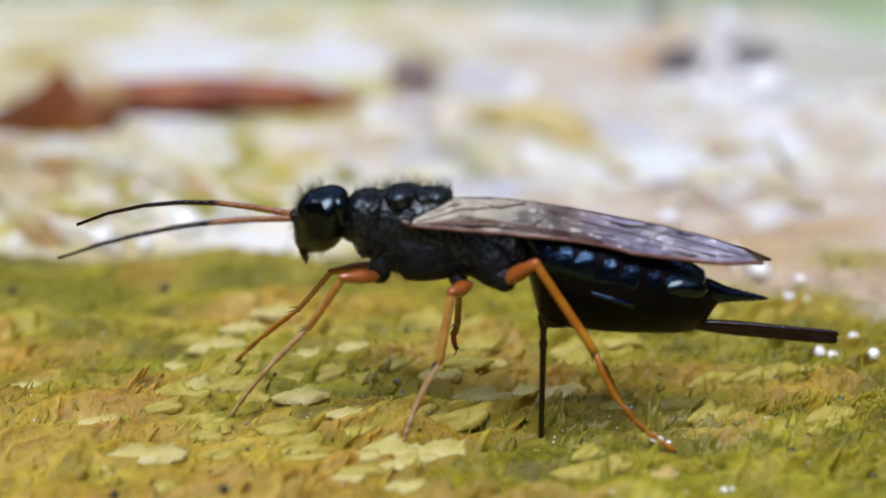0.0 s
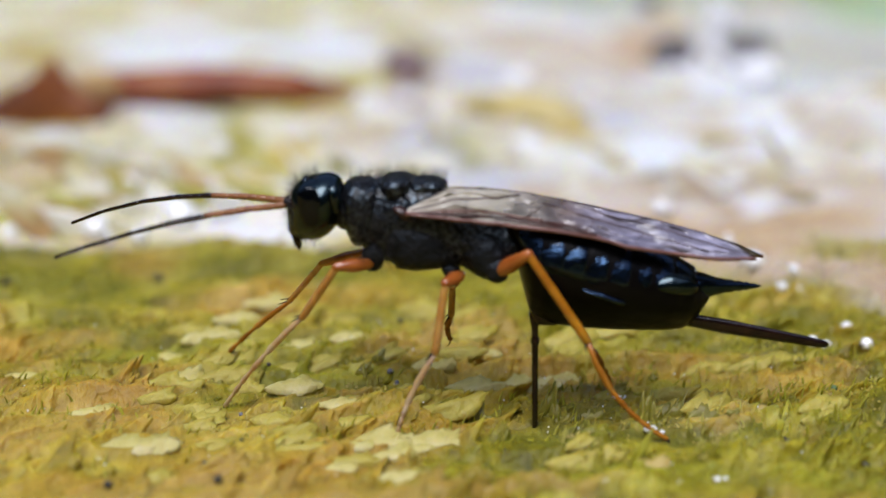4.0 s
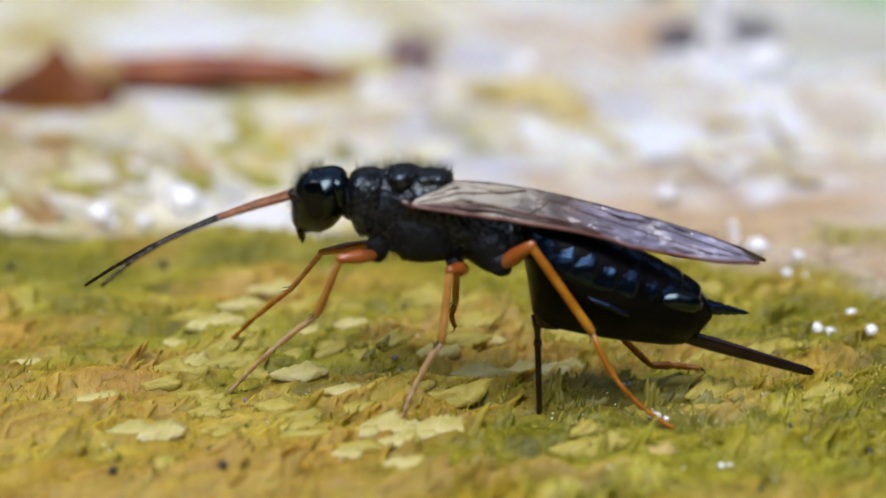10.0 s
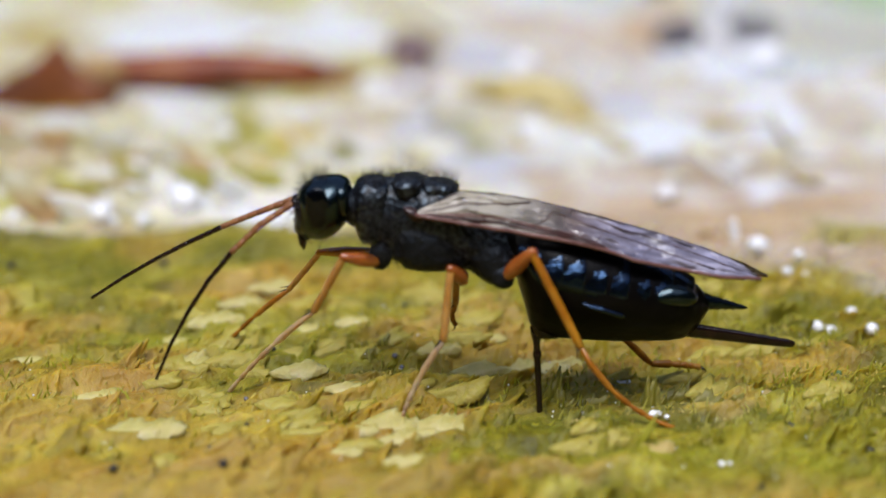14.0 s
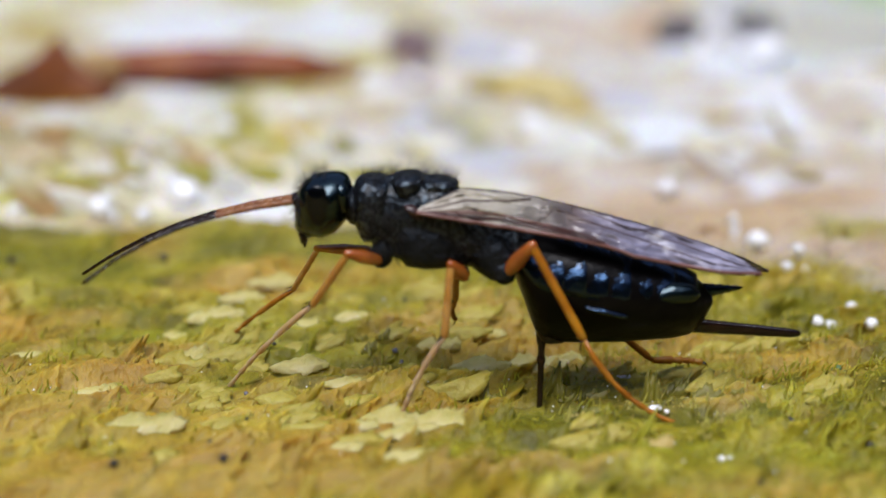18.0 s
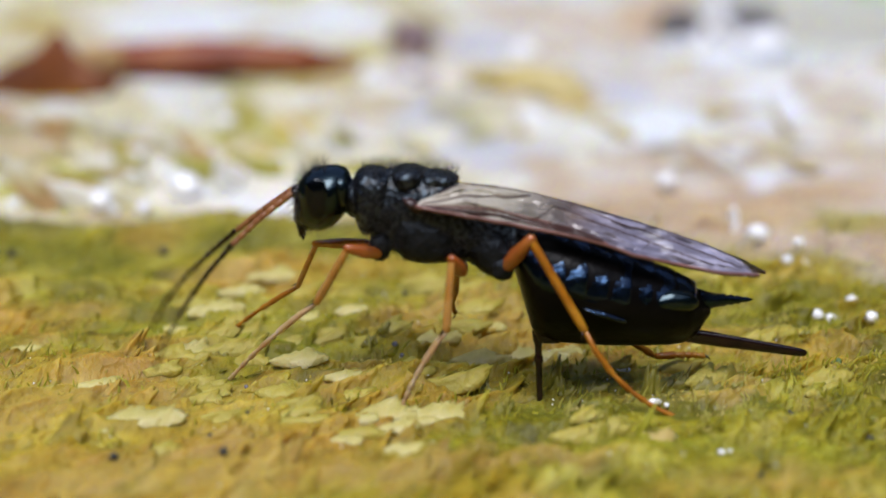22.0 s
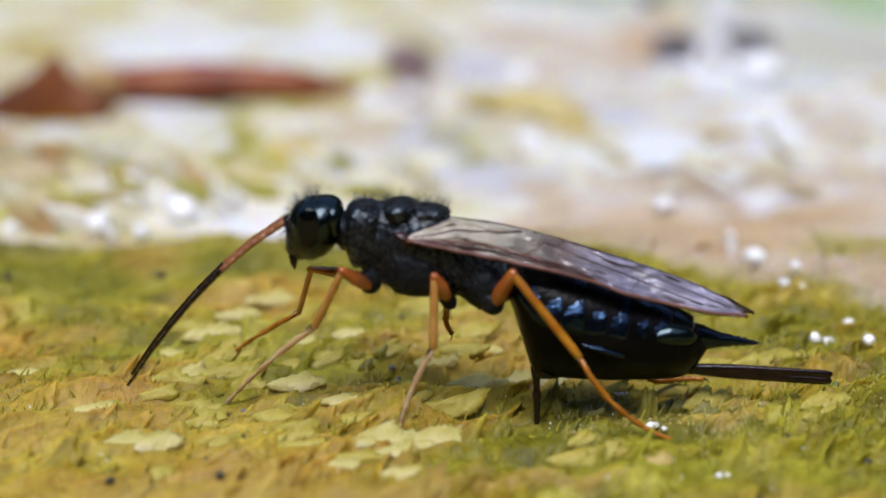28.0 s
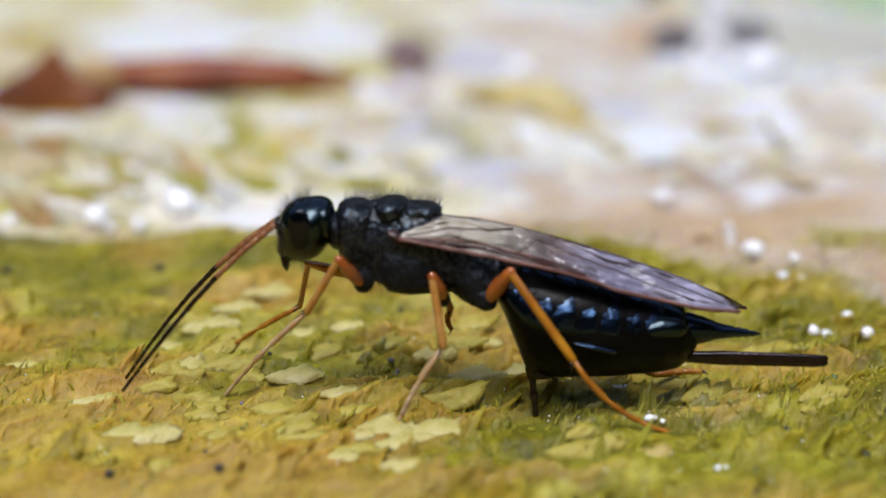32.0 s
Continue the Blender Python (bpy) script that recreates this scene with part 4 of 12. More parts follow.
VIOLET = material("violet_grey_crumb", [(0.14, 0.13, 0.17), (0.28, 0.26, 0.31)], 900, 0.5, bump=0.4)
MOULD = material("blue_green_mould", [(0.06, 0.12, 0.04), (0.18, 0.26, 0.09)], 900, 0.7, bump=0.6)
for x, y, w, mat, label in ((-6.2, 3.6, 0.3, VIOLET, "tiny violet-grey crumb on the algae"), (-5.9, 3.4, 0.22, VIOLET, "tiny violet-grey crumb on the algae"), (-12.4, 0.4, 0.22, VIOLET, "tiny violet-grey crumb on the algae"),
                            (13.0, 1.9, 0.34, MOULD, "small blue-green speck of mould"), (12.7, 1.5, 0.26, MOULD, "small blue-green speck of mould")):
    thing("crumb", crumb_mesh(w / 2, int(w * 90), mat, 0.8, "crumb"), x, y, float(height(x, y)) + 0.08, 0, label, "crumb", "coloured crumbs on the log")
thing("algae_tuft", shard_mesh(0.42, 1.75, 68, 950, ALGAE_THREAD, "algae_tuft", 9, 0.55, 0.1, 0.06, 0.3), 3.5, -4.6, float(height(3.5, -4.6)) - 0.1, -6, "bright green upright tuft of algae beside the hind foot", "algae")

for x, y, w, tall, lift, lean, mat, label in ((4.55, -0.6, 0.8, 1.75, 74, 0.1, MOSS, "dark green ragged tuft of algae"), (4.95, -0.3, 0.7, 1.2, 70, 0.3, MOSS, "dark green ragged tuft of algae"),
                                              (0.45, 0.9, 0.75, 1.9, 76, 0.25, MOSS, "olive pointed tuft of algae beside the drill"), (0.85, 0.7, 0.7, 1.0, 70, 0.1, MOSS, "olive pointed tuft of algae beside the drill"),
                                              (2.1, 0.9, 1.1, 0.75, 60, 0.2, MOSS, "dark green ragged tuft of algae"), (6.0, 0.6, 0.9, 1.0, 66, 0.35, MOSS, "dark green ragged tuft of algae"), (6.9, -0.5, 1.5, 1.0, 60, 0.2, MOSS, "dark green ragged tuft of algae"),
                                              (-2.4, 0.2, 1.3, 0.8, 60, 0.3, MOSS, "dark green ragged tuft of algae"), (8.6, 1.0, 1.2, 0.9, 62, 0.3, MOSS, "dark green ragged tuft of algae"),
                                              (-0.4, -2.1, 0.35, 0.6, 66, 0.5, ALGAE_THREAD, "bright green sprout of algae"), (0.2, -1.9, 0.3, 0.5, 66, 0.8, ALGAE_THREAD, "bright green sprout of algae")):
    thing("algae_tuft", shard_mesh(w, tall, lift, int(960 + 10 * x + y), mat, "algae_tuft", 13, lean, 0.15, 0.1, 0.35 if w > 0.85 else 0.7), x, y, float(height(x, y)) - 0.12, 0, label, "algae", "tufts of algae on the log")
thing("wood_sliver", shard_mesh(0.62, 0.26, 40, 981, FORM, "wood_sliver", 9, 0.4, 0.5, 0.06, 0.3), 3.85, 2.7, float(height(3.85, 2.7)) + 0.12, -6, "tiny bright white wet sliver on the algae", "wood sliver")

NEAR_DROPS = [(-24.5, 30.3, 0.77), (15.2, 18.7, 0.73), (15.2, 16.7, 0.59), (14.0, 16.0, 0.65), (13.9, 9.1, 0.69), (14.5, 8.9, 0.58), (16.2, 8.1, 0.74), (16.0, 10.8, 0.55), (6.45, -6.5, 0.30), (6.75, -6.5, 0.24), (2.1, -8.0, 0.30), (4.5, -1.85, 0.42), (4.7, -1.8, 0.36), (5.0, -2.2, 0.26)]
# droplets, and white blobs whose colour stands in for glints on wet wood
FAR_DROPS_AND_GLINTS = [(-21.3, 36.9, 1.9), (-21.8, 38.0, 1.6), (-25.4, 30.6, 1.5), (-22.7, 30.4, 1.0), (-11.7, 92.9, 2.0), (-16.7, 99.4, 2.2), (3.7, 66.4, 2.3), (4.3, 66.8, 1.7), (11.0, 38.3, 1.2), (13.8, 22.3, 1.05), (-22.8, 66.0, 1.5), (-25.2, 39.8, 1.3), (-26.5, 46.5, 1.6), (5.3, 111.2, 2.6), (36.2, 125.0, 6.6), (34.4, 125.5, 4.6), (38.0, 125.5, 4.4), (-7.0, 93.5, 1.6), (-31.5, 33.0, 0.9)]
for i, (x, y, w) in enumerate(NEAR_DROPS + [(x, y, w * (1.3 if w < 3 else 1.0)) for x, y, w in FAR_DROPS_AND_GLINTS]):
    thing("glint_drop", crumb_mesh(w / 2, 40 + i, FORM, 0.6 if w > 4 else 0.8), x, y, float(height(x, y)) + 0.1, 0, "bright white droplet on the wood with the wet glint in its colour", "droplet", "white droplets on the log")


for x, y, tall, seed in ((32.3, 134.0, 7.0, 500), (26.3, 115.0, 3.8, 520), (12.9, 24.9, 1.2, 540)):
    tuft(x, y, tall, seed)

# ---- twig, bark and crumbs behind ----
rr = random.Random(61)
for i in range(40):
    x, y = rr.uniform(-34, -3), rr.uniform(30, 62)
    x *= 0.6 + y / 90
    mat, label = ((CHIP, "bleached sliver of rotten wood"), (CHIP, "bleached sliver of rotten wood"), (OLIVE, "olive green algae-covered sliver of wood"), (CHIP, "bleached sliver of rotten wood"), (OCHRE, "ochre sliver of rotten wood"))[i % 5]
    ob = thing("wood_sliver", splinter_mesh(rr.uniform(2.5, 4.5), rr.uniform(1.8, 3.0), 700 + i, mat, "wood_sliver"), x, y, float(height(x, y)) + 0.2, rr.uniform(-50, 50), label, "wood sliver", "slivers of rotten wood")
    ob.matrix_world = ob.matrix_world @ pose(0, 0, 0, rr.uniform(5, 25), rr.choice((-1, -1, 1)) * rr.uniform(72, 86), 0)


def twig(x, y):
    root = thing("twig", None, x, y, float(height(x, y)) + 1.5, 0, "fallen red-brown twig lying on bleached wood", "twig")
    part("shaft", rod("shaft", [(0, 1.1), (1.5, 1.7), (6, 1.7), (12, 2.0), (18, 1.9), (22, 1.7), (24.5, 1.1)], TWIG, 14, 1.0, 0.5), root)
    part("broken_end", rod("broken_end", [(22.5, 0.9), (24, 1.2), (27, 0.8), (28.5, 0.3)], BARK, 10), root, "frayed ochre end of the twig")
    part("side_bud", rod("side_bud", [(14, 0.5), (15, 1.0), (17, 0.8), (18, 0.2)], BARK, 8, 1, -0.6), root)
    return root


twig(-40.6, 88.5)


def bark_piece(x, y):
    root = thing("bark_piece", None, x, y, float(height(x, y)) + 0.3, 0, "curled dark brown bark piece with a peaked edge", "bark")
    part("bark_plate", pillow("bark_plate", [(-12.2, -3.0), (-11.5, 0.0), (-7.4, 2.0), (-3.0, 4.2), (-0.6, 6.9), (0.4, 4.2), (2.7, 2.0), (4.6, 2.6), (5.2, 1.2), (3.0, -0.8), (-2.7, -3.0)], 0.9, BARK, 48, 6), root)
    part("bark_rim", rod("bark_rim", [(-9, 0.5), (-5, 0.7), (-2.5, 0.5), (-0.4, 0.2)], TWIG, 8, 1, 0.9), root)
    part("bark_flap", pillow("bark_flap", [(0.2, 2.6), (1.0, 4.2), (3.0, 4.8), (4.8, 4.2), (5.4, 2.6), (3.2, 1.8)], 0.5, OCHRE, 30, 5, 0.6, 1.5), root, "tan torn flap of bark")
    return root


bark_piece(-40.1, 82.0)
for i, (x, y, w) in enumerate([(-8.0, 112.3, 5.8), (-7.6, 106.0, 2.6), (28.0, 141.0, 6.4), (26.6, 137.0, 3.2), (36.0, 140.0, 5.6), (38.6, 139.0, 5.2), (33.5, 139.0, 3.0), (33.0, 196.0, 5.0)]):
    thing("bark_crumb", crumb_mesh(w / 2, 90 + i, MAUVE if i < 2 else CRUMB, 0.85), x, y, float(height(x, y)), 0, "mauve-brown bark crumb on bleached wood" if i < 2 else "dark grey bark crumb on bleached wood", "bark crumb", "bark crumbs")
for i, (x, y, w) in enumerate([(4.7, 85.5, 9.75), (1.7, 89.3, 7.06), (7.0, 79.2, 6.03), (6.8, 92.4, 6.01), (-22.6, 58.6, 4.19), (-19.2, 50.5, 3.90), (-19.0, 61.1, 2.85), (-22.9, 65.0, 2.95)]):
    thing("lichen_patch", crumb_mesh(w / 2, 120 + i, LICHEN if i < 4 else OLIVE, 0.34), x, y, float(height(x, y)) - 0.3, 0, "yellow lichen cushion on bleached wood" if i < 4 else "olive green algae cushion on bleached wood", "lichen", "lichen cushions")


# ---- the wasp ----
wasp = tagged(new("wood_wasp"), "black wood wasp with amber legs drilling into the log", "wasp")
LIMB = {}

thorax = part("thorax", body("thorax", [(-2.69, 1.02, -0.51, 0.7), (-2.34, 1.44, -1.06, 1), (-1.31, 1.58, -1.82, 1.2), (-0.62, 1.62, -2.11, 1.3), (0.06, 1.60, -2.21, 1.35), (0.74, 1.51, -2.18, 1.35), (1.31, 1.35, -2.16, 1.3), (1.89, 0.22, -2.26, 1.3), (2.58, -0.16, -2.64, 1.3), (3.27, -0.35, -2.74, 1.2), (3.85, -0.47, -2.50, 1.05), (4.43, -0.63, -1.94, 0.8), (4.77, -0.82, -1.46, 0.4)], CUTICLE, 130, 0.15, 0.045, 0, 10), wasp, "rough black hairy thorax")
part("pronotum", pillow("pronotum", [(-2.85, 1.02), (-2.63, 1.46), (-2.27, 1.62), (-1.72, 1.62), (-1.31, 1.44), (-1.18, 0.67), (-1.33, -0.16), (-1.75, -0.99), (-2.26, -1.20), (-2.53, -1.06), (-2.82, -0.28)], 1.25, CUTICLE, 130, 44, 0.6, 0, 0.05), thorax)
part("mesonotum", pillow("mesonotum", [(-1.36, 1.44), (-0.97, 1.67), (-0.28, 1.72), (0.10, 1.58), (0.01, 1.02), (-0.63, 0.55), (-1.20, 0.67)], 1.2, CUTICLE, 130, 44, 0.6, 0, 0.05), thorax)
part("scutellum", pillow("scutellum", [(-0.35, 1.21), (-0.06, 1.46), (0.51, 1.53), (1.09, 1.46), (1.47, 1.25), (1.31, 0.97), (0.74, 0.78), (0.01, 0.74), (-0.29, 0.90)], 0.95, CUTICLE, 130, 44, 0.6, 0, 0.05), thorax)
part("breast_plate", pillow("breast_plate", [(-1.33, -0.63), (-1.09, -0.04), (-0.18, 0.03), (0.97, -0.28), (1.55, -1.11), (1.55, -1.94), (0.97, -2.21), (0.05, -2.26), (-0.76, -2.11), (-1.22, -1.58)], 1.6, VELVET, 130, 44, 0.55, 0, 0.035), thorax)
part("hind_plate", pillow("hind_plate", [(1.55, -1.35), (2.12, -0.75), (3.27, -0.63), (3.86, -1.35), (3.80, -2.30), (3.30, -2.76), (2.72, -2.74), (2.13, -2.35)], 1.45, VELVET, 130, 44, 0.55, 0, 0.035), thorax)
for s in (-1, 1):
    part("front_coxa", pillow("front_coxa", [(-2.14, -1.23), (-1.56, -0.87), (-1.18, -1.35), (-1.25, -1.82), (-1.53, -2.14), (-1.95, -2.11), (-2.15, -1.78)], 0.42, VELVET, 28, 7, 0.6, 0.75 * s), thorax)
    part("middle_coxa", pillow("middle_coxa", [(0.97, -1.94), (1.48, -1.82), (1.85, -2.21), (1.81, -2.59), (1.48, -2.69), (1.14, -2.40)], 0.42, VELVET, 28, 7, 0.6, 0.85 * s), thorax)
    part("hind_coxa", pillow("hind_coxa", [(2.71, -1.82), (3.40, -1.58), (3.80, -2.06), (3.67, -2.64), (3.25, -2.79), (2.78, -2.55)], 0.45, VELVET, 28, 7, 0.6, 1.1 * s), thorax)
    part("wing_joint", pillow("wing_joint", [(-0.81, 0.64), (-0.40, 0.64), (0.01, 0.31), (0.10, -0.02), (-0.22, -0.02), (-0.63, 0.31)], 0.3, VEIN, 24, 6, 0.6, 1.32 * s), thorax, "red-brown wing joint")
r = random.Random(4)
tr = []
for i in range(520):
    x = r.uniform(-2.5, 1.4)
    yy = r.uniform(-1.0, 1.0)
    tr.append(((x, yy, 1.62 - 0.25 * yy * yy - 0.05 * abs(x + 0.8) - 0.12 * max(0, x)), (0.15, yy * 0.6, 1)))
for i in range(260):
    x = r.uniform(-2.3, 2.0)
    tr.append(((x, r.uniform(-1.2, -0.5), -1.75 + r.uniform(0, 0.4)), (0.1, -0.5, -0.9)))
for i in range(1100):
    tr.append(((r.uniform(-2.6, 2.6), -1.5 + r.uniform(0, 0.25), r.uniform(-1.4, 0.5)), (0.3, -1, -0.2)))
part("bristles", hairs("bristles", tr, HAIR, 0.7, 0.007), thorax, "fine dark bristles")["kind"] = "stuff"
part("neck", pillow("neck", [(-3.24, 0.90), (-2.80, 1.11), (-2.27, 1.21), (-2.25, -0.51), (-2.76, -0.58), (-3.21, -0.28)], 0.8, CUTICLE, 24, 7, 0.6), thorax)
LIMB["thorax"] = thorax

head = part("head", pillow("head", [(-1.01, -0.28), (-0.94, 0.12), (-0.70, 0.51), (-0.33, 0.75), (0.20, 0.89), (0.73, 0.93), (1.09, 0.79), (1.27, 0.42), (1.30, -0.12), (1.20, -0.71), (0.96, -1.18), (0.54, -1.61), (0.03, -1.82), (-0.48, -1.75), (-0.84, -1.61), (-1.04, -1.37), (-1.05, -0.82)], 1.4, HEAD, 72, 28, 1.0), wasp, "glossy blue-black head")
for s in (-1, 1):
    part("compound_eye", pillow("compound_eye", [(-0.49, 0.42), (-0.10, 0.65), (0.26, 0.56), (0.43, 0.00), (0.38, -0.66), (0.09, -1.08), (-0.27, -0.99), (-0.49, -0.47)], 0.16, EYE, 48, 16, 1.0, 1.27 * s), head, "oval glossy black compound eye")
    part("temple", pillow("temple", [(0.70, 0.62), (0.98, 0.66), (1.18, 0.40), (1.22, -0.10), (1.12, -0.58), (0.90, -0.60), (0.70, -0.20), (0.62, 0.30)], 0.42, HEAD, 40, 16, 1.0, 0.86 * s), head, "glossy teal temple behind the eye")
    part("mandible", pillow("mandible", [(-0.97, -1.37), (-0.65, -1.46), (-0.54, -1.70), (-0.67, -1.99), (-0.81, -2.08), (-0.89, -1.80)], 0.2, HORN, 20, 6, 0.6, 0.35 * s), head, "dark horn mandible")
    part("antenna_socket", pillow("antenna_socket", [(-1.26, -0.12), (-0.94, 0.05), (-0.76, -0.19), (-0.90, -0.42), (-1.20, -0.38)], 0.16, HORN, 20, 6, 0.6, 0.4 * s), head)
    part("palp", pillow("palp", [(-0.76, -1.89), (-0.64, -1.89), (-0.60, -2.08), (-0.67, -2.22), (-0.76, -2.18)], 0.1, HORN, 14, 5, 0.6, 0.25 * s), head)
part("face", pillow("face", [(-1.06, -0.28), (-0.91, 0.09), (-0.65, 0.42), (-0.33, 0.56), (-0.11, 0.12), (-0.10, -0.59), (-0.19, -1.30), (-0.38, -1.77), (-0.66, -1.80), (-0.89, -1.65), (-1.09, -1.37)], 1.0, CUTICLE, 80, 24, 0.9, 0, 0.05), head, "rough black bristly face")
for k in range(3):
    part("ocellus", pillow("ocellus", [(-0.42, 0.70), (-0.23, 0.82), (-0.10, 0.72), (-0.24, 0.58)], 0.1, SHINY, 16, 5, 0.6, 0.3 * (k - 1)), head)
hr = []
for i in range(420):
    a = r.uniform(1.4, 4.7)
    hr.append(((1.02 * math.cos(a) + 0.1, r.uniform(-0.9, 0.9), 1.2 * math.sin(a) - 0.4), (math.cos(a), -0.2, math.sin(a))))
part("face_bristles", hairs("face_bristles", hr, HAIR, 0.7, 0.007, 2), head, "fine dark bristles")["kind"] = "stuff"
LIMB["head"] = head

# abdomen: nine overlapping rings
ab = [(-1.55, 4.51, 3.48, 0.9), (-1.21, 4.70, 2.88, 1.2), (-0.75, 4.73, 1.67, 1.4), (-0.29, 4.68, 0.37, 1.5), (0.10, 4.63, -0.05, 1.6), (0.98, 4.44, -0.13, 1.75), (2.14, 4.15, -0.15, 1.8), (3.31, 3.82, -0.13, 1.75), (4.48, 3.46, -0.05, 1.6), (5.42, 3.12, 0.02, 1.4), (6.13, 2.76, 0.17, 1.05), (6.61, 2.35, 0.64, 0.7), (6.98, 1.91, 1.38, 0.35)]
abdomen = part("abdomen", body("abdomen", ab, BELLY, 40, 0.45, 0, 0, 5), wasp, "glossy blue-black abdomen")


def at_x(x):
    cols = list(zip(*ab))
    return [float(np.interp(x, cols[0], cols[k])) for k in (1, 2, 3)]


x0, x1 = ab[0][0], ab[-1][0]
for k in range(8):
    a, b = x0 + (x1 - x0) * (0.06 + 0.105 * k), x0 + (x1 - x0) * (0.06 + 0.105 * (k + 1)) + 0.05
    sec = []
    for u in (0, 0.08, 0.2, 0.35, 0.5, 0.65, 0.8, 0.92, 1.0):
        t, bo, h = at_x(a + (b - a) * u)
        g = 0.012 + (0.055, 0.07, 0.09, 0.06, 0.085, 0.05, 0.075, 0.06)[k] * u * (1 - 0.8 * u ** 7)
        zc, hz = (t + bo) / 2, (t - bo) / 2
        lo = 0.1
        ease = lambda q: max(0.0, min(1.0, 2.2 * (q - lo), 2.2 * (3.14159 - lo - q)))
        ring = [(a + (b - a) * u + 0.3 * math.sin(q) - 0.15, (h * (1 + 0.02 * ease(q)) + g * ease(q)) * math.copysign(abs(math.cos(q)) ** (1.3 if q > 0 else 1.0), math.cos(q)) * (1 - 0.45 * max(0, -math.sin(q)) ** 2), zc + (hz + g * ease(q)) * math.sin(q)) for q in [lo + (3.14159 - 2 * lo) * j / 26 for j in range(27)]]
        ring += [(p[0], p[1] * 0.93, zc + (p[2] - zc) * 0.95) for p in reversed(ring)]
        sec.append(ring)
    part("tergite", mesh_from(*rings(sec), "tergite", SHINY), abdomen)
for side in (-1, 1):
    part("saw_plate", pillow("saw_plate", [(3.1, 2.02), (4.2, 2.46), (5.2, 2.76), (6.0, 2.62), (6.4, 2.22), (6.15, 1.9), (5.3, 1.78), (4.2, 1.86)], 0.5, HEAD, 56, 20, 1.0, 1.02 * side), abdomen, "glossy side plate")
    part("side_fold", pillow("side_fold", [(1.45, 1.99), (2.4, 1.86), (3.45, 1.52), (3.35, 1.36), (2.3, 1.60), (1.55, 1.84)], 0.2, SHINY, 36, 10, 1.0, 1.74 * side), abdomen, "narrow glossy fold")
part("keel", pillow("keel", [(-0.46, 0.93), (0.01, 0.57), (0.72, 0.20), (1.08, -0.13), (0.50, -0.20), (0.03, -0.20), (-0.24, 0.25)], 0.5, HORN, 28, 7, 0.6), abdomen, "dark brown keel above the drill")
LIMB["abdomen"] = abdomen
LIMB["cornus"] = part("cornus", rod("cornus", [(0, 0.7), (0.6, 0.7), (1.2, 0.56), (1.7, 0.38), (2.1, 0.29), (2.4, 0.27), (2.5, 0.21), (2.7, 0.23), (2.8, 0.17), (3.0, 0.18), (3.1, 0.12), (3.3, 0.12), (3.45, 0.07), (3.6, 0.02)], SHINY, 16), wasp, "pointed black tail horn")
LIMB["sheath"] = []
for s in (-1, 1):
    LIMB["sheath"].append(part("drill_sheath", rod("drill_sheath", [(-2.8, 0.12), (-2.0, 0.24), (0.2, 0.26), (1.5, 0.22), (3.2, 0.19), (4.2, 0.18), (4.5, 0.14), (4.6, 0.03)], HORN, 12, 0.6, 0.06 * s), wasp, "dark brown sheath half of the drill"))
LIMB["drill"] = part("drill", rod("drill", [(-0.3, 0.26), (0.1, 0.22), (0.35, 0.15), (0.7, 0.14), (0.85, 0.19), (1.0, 0.19), (1.12, 0.14), (3, 0.125), (6, 0.12)], HORN, 12), wasp, "thin dark red-brown drill standing in the wood")

# wings
lower = [(-0.00, -0.05), (0.80, -0.21), (2.18, -0.45), (3.80, -0.71), (5.64, -1.04), (7.27, -1.38), (8.90, -1.90), (10.77, -2.38), (12.41, -2.67), (13.58, -2.77), (14.18, -2.75)]
upper = [(0.16, 0.19), (0.92, 0.52), (1.83, 1.01), (3.32, 0.88), (4.93, 0.58), (6.54, 0.18), (8.16, -0.28), (10.02, -0.80), (11.89, -1.42), (13.40, -2.12), (14.18, -2.75)]
lower_far = [(x, z + 0.05) for x, z in lower[:-2]] + [(13.75, -2.68), (14.42, -2.62)]
upper_far = [(x, z - 0.02) for x, z in upper[:-4]] + [(10.02, -0.84), (11.89, -1.47), (13.46, -2.1), (14.42, -2.62)]


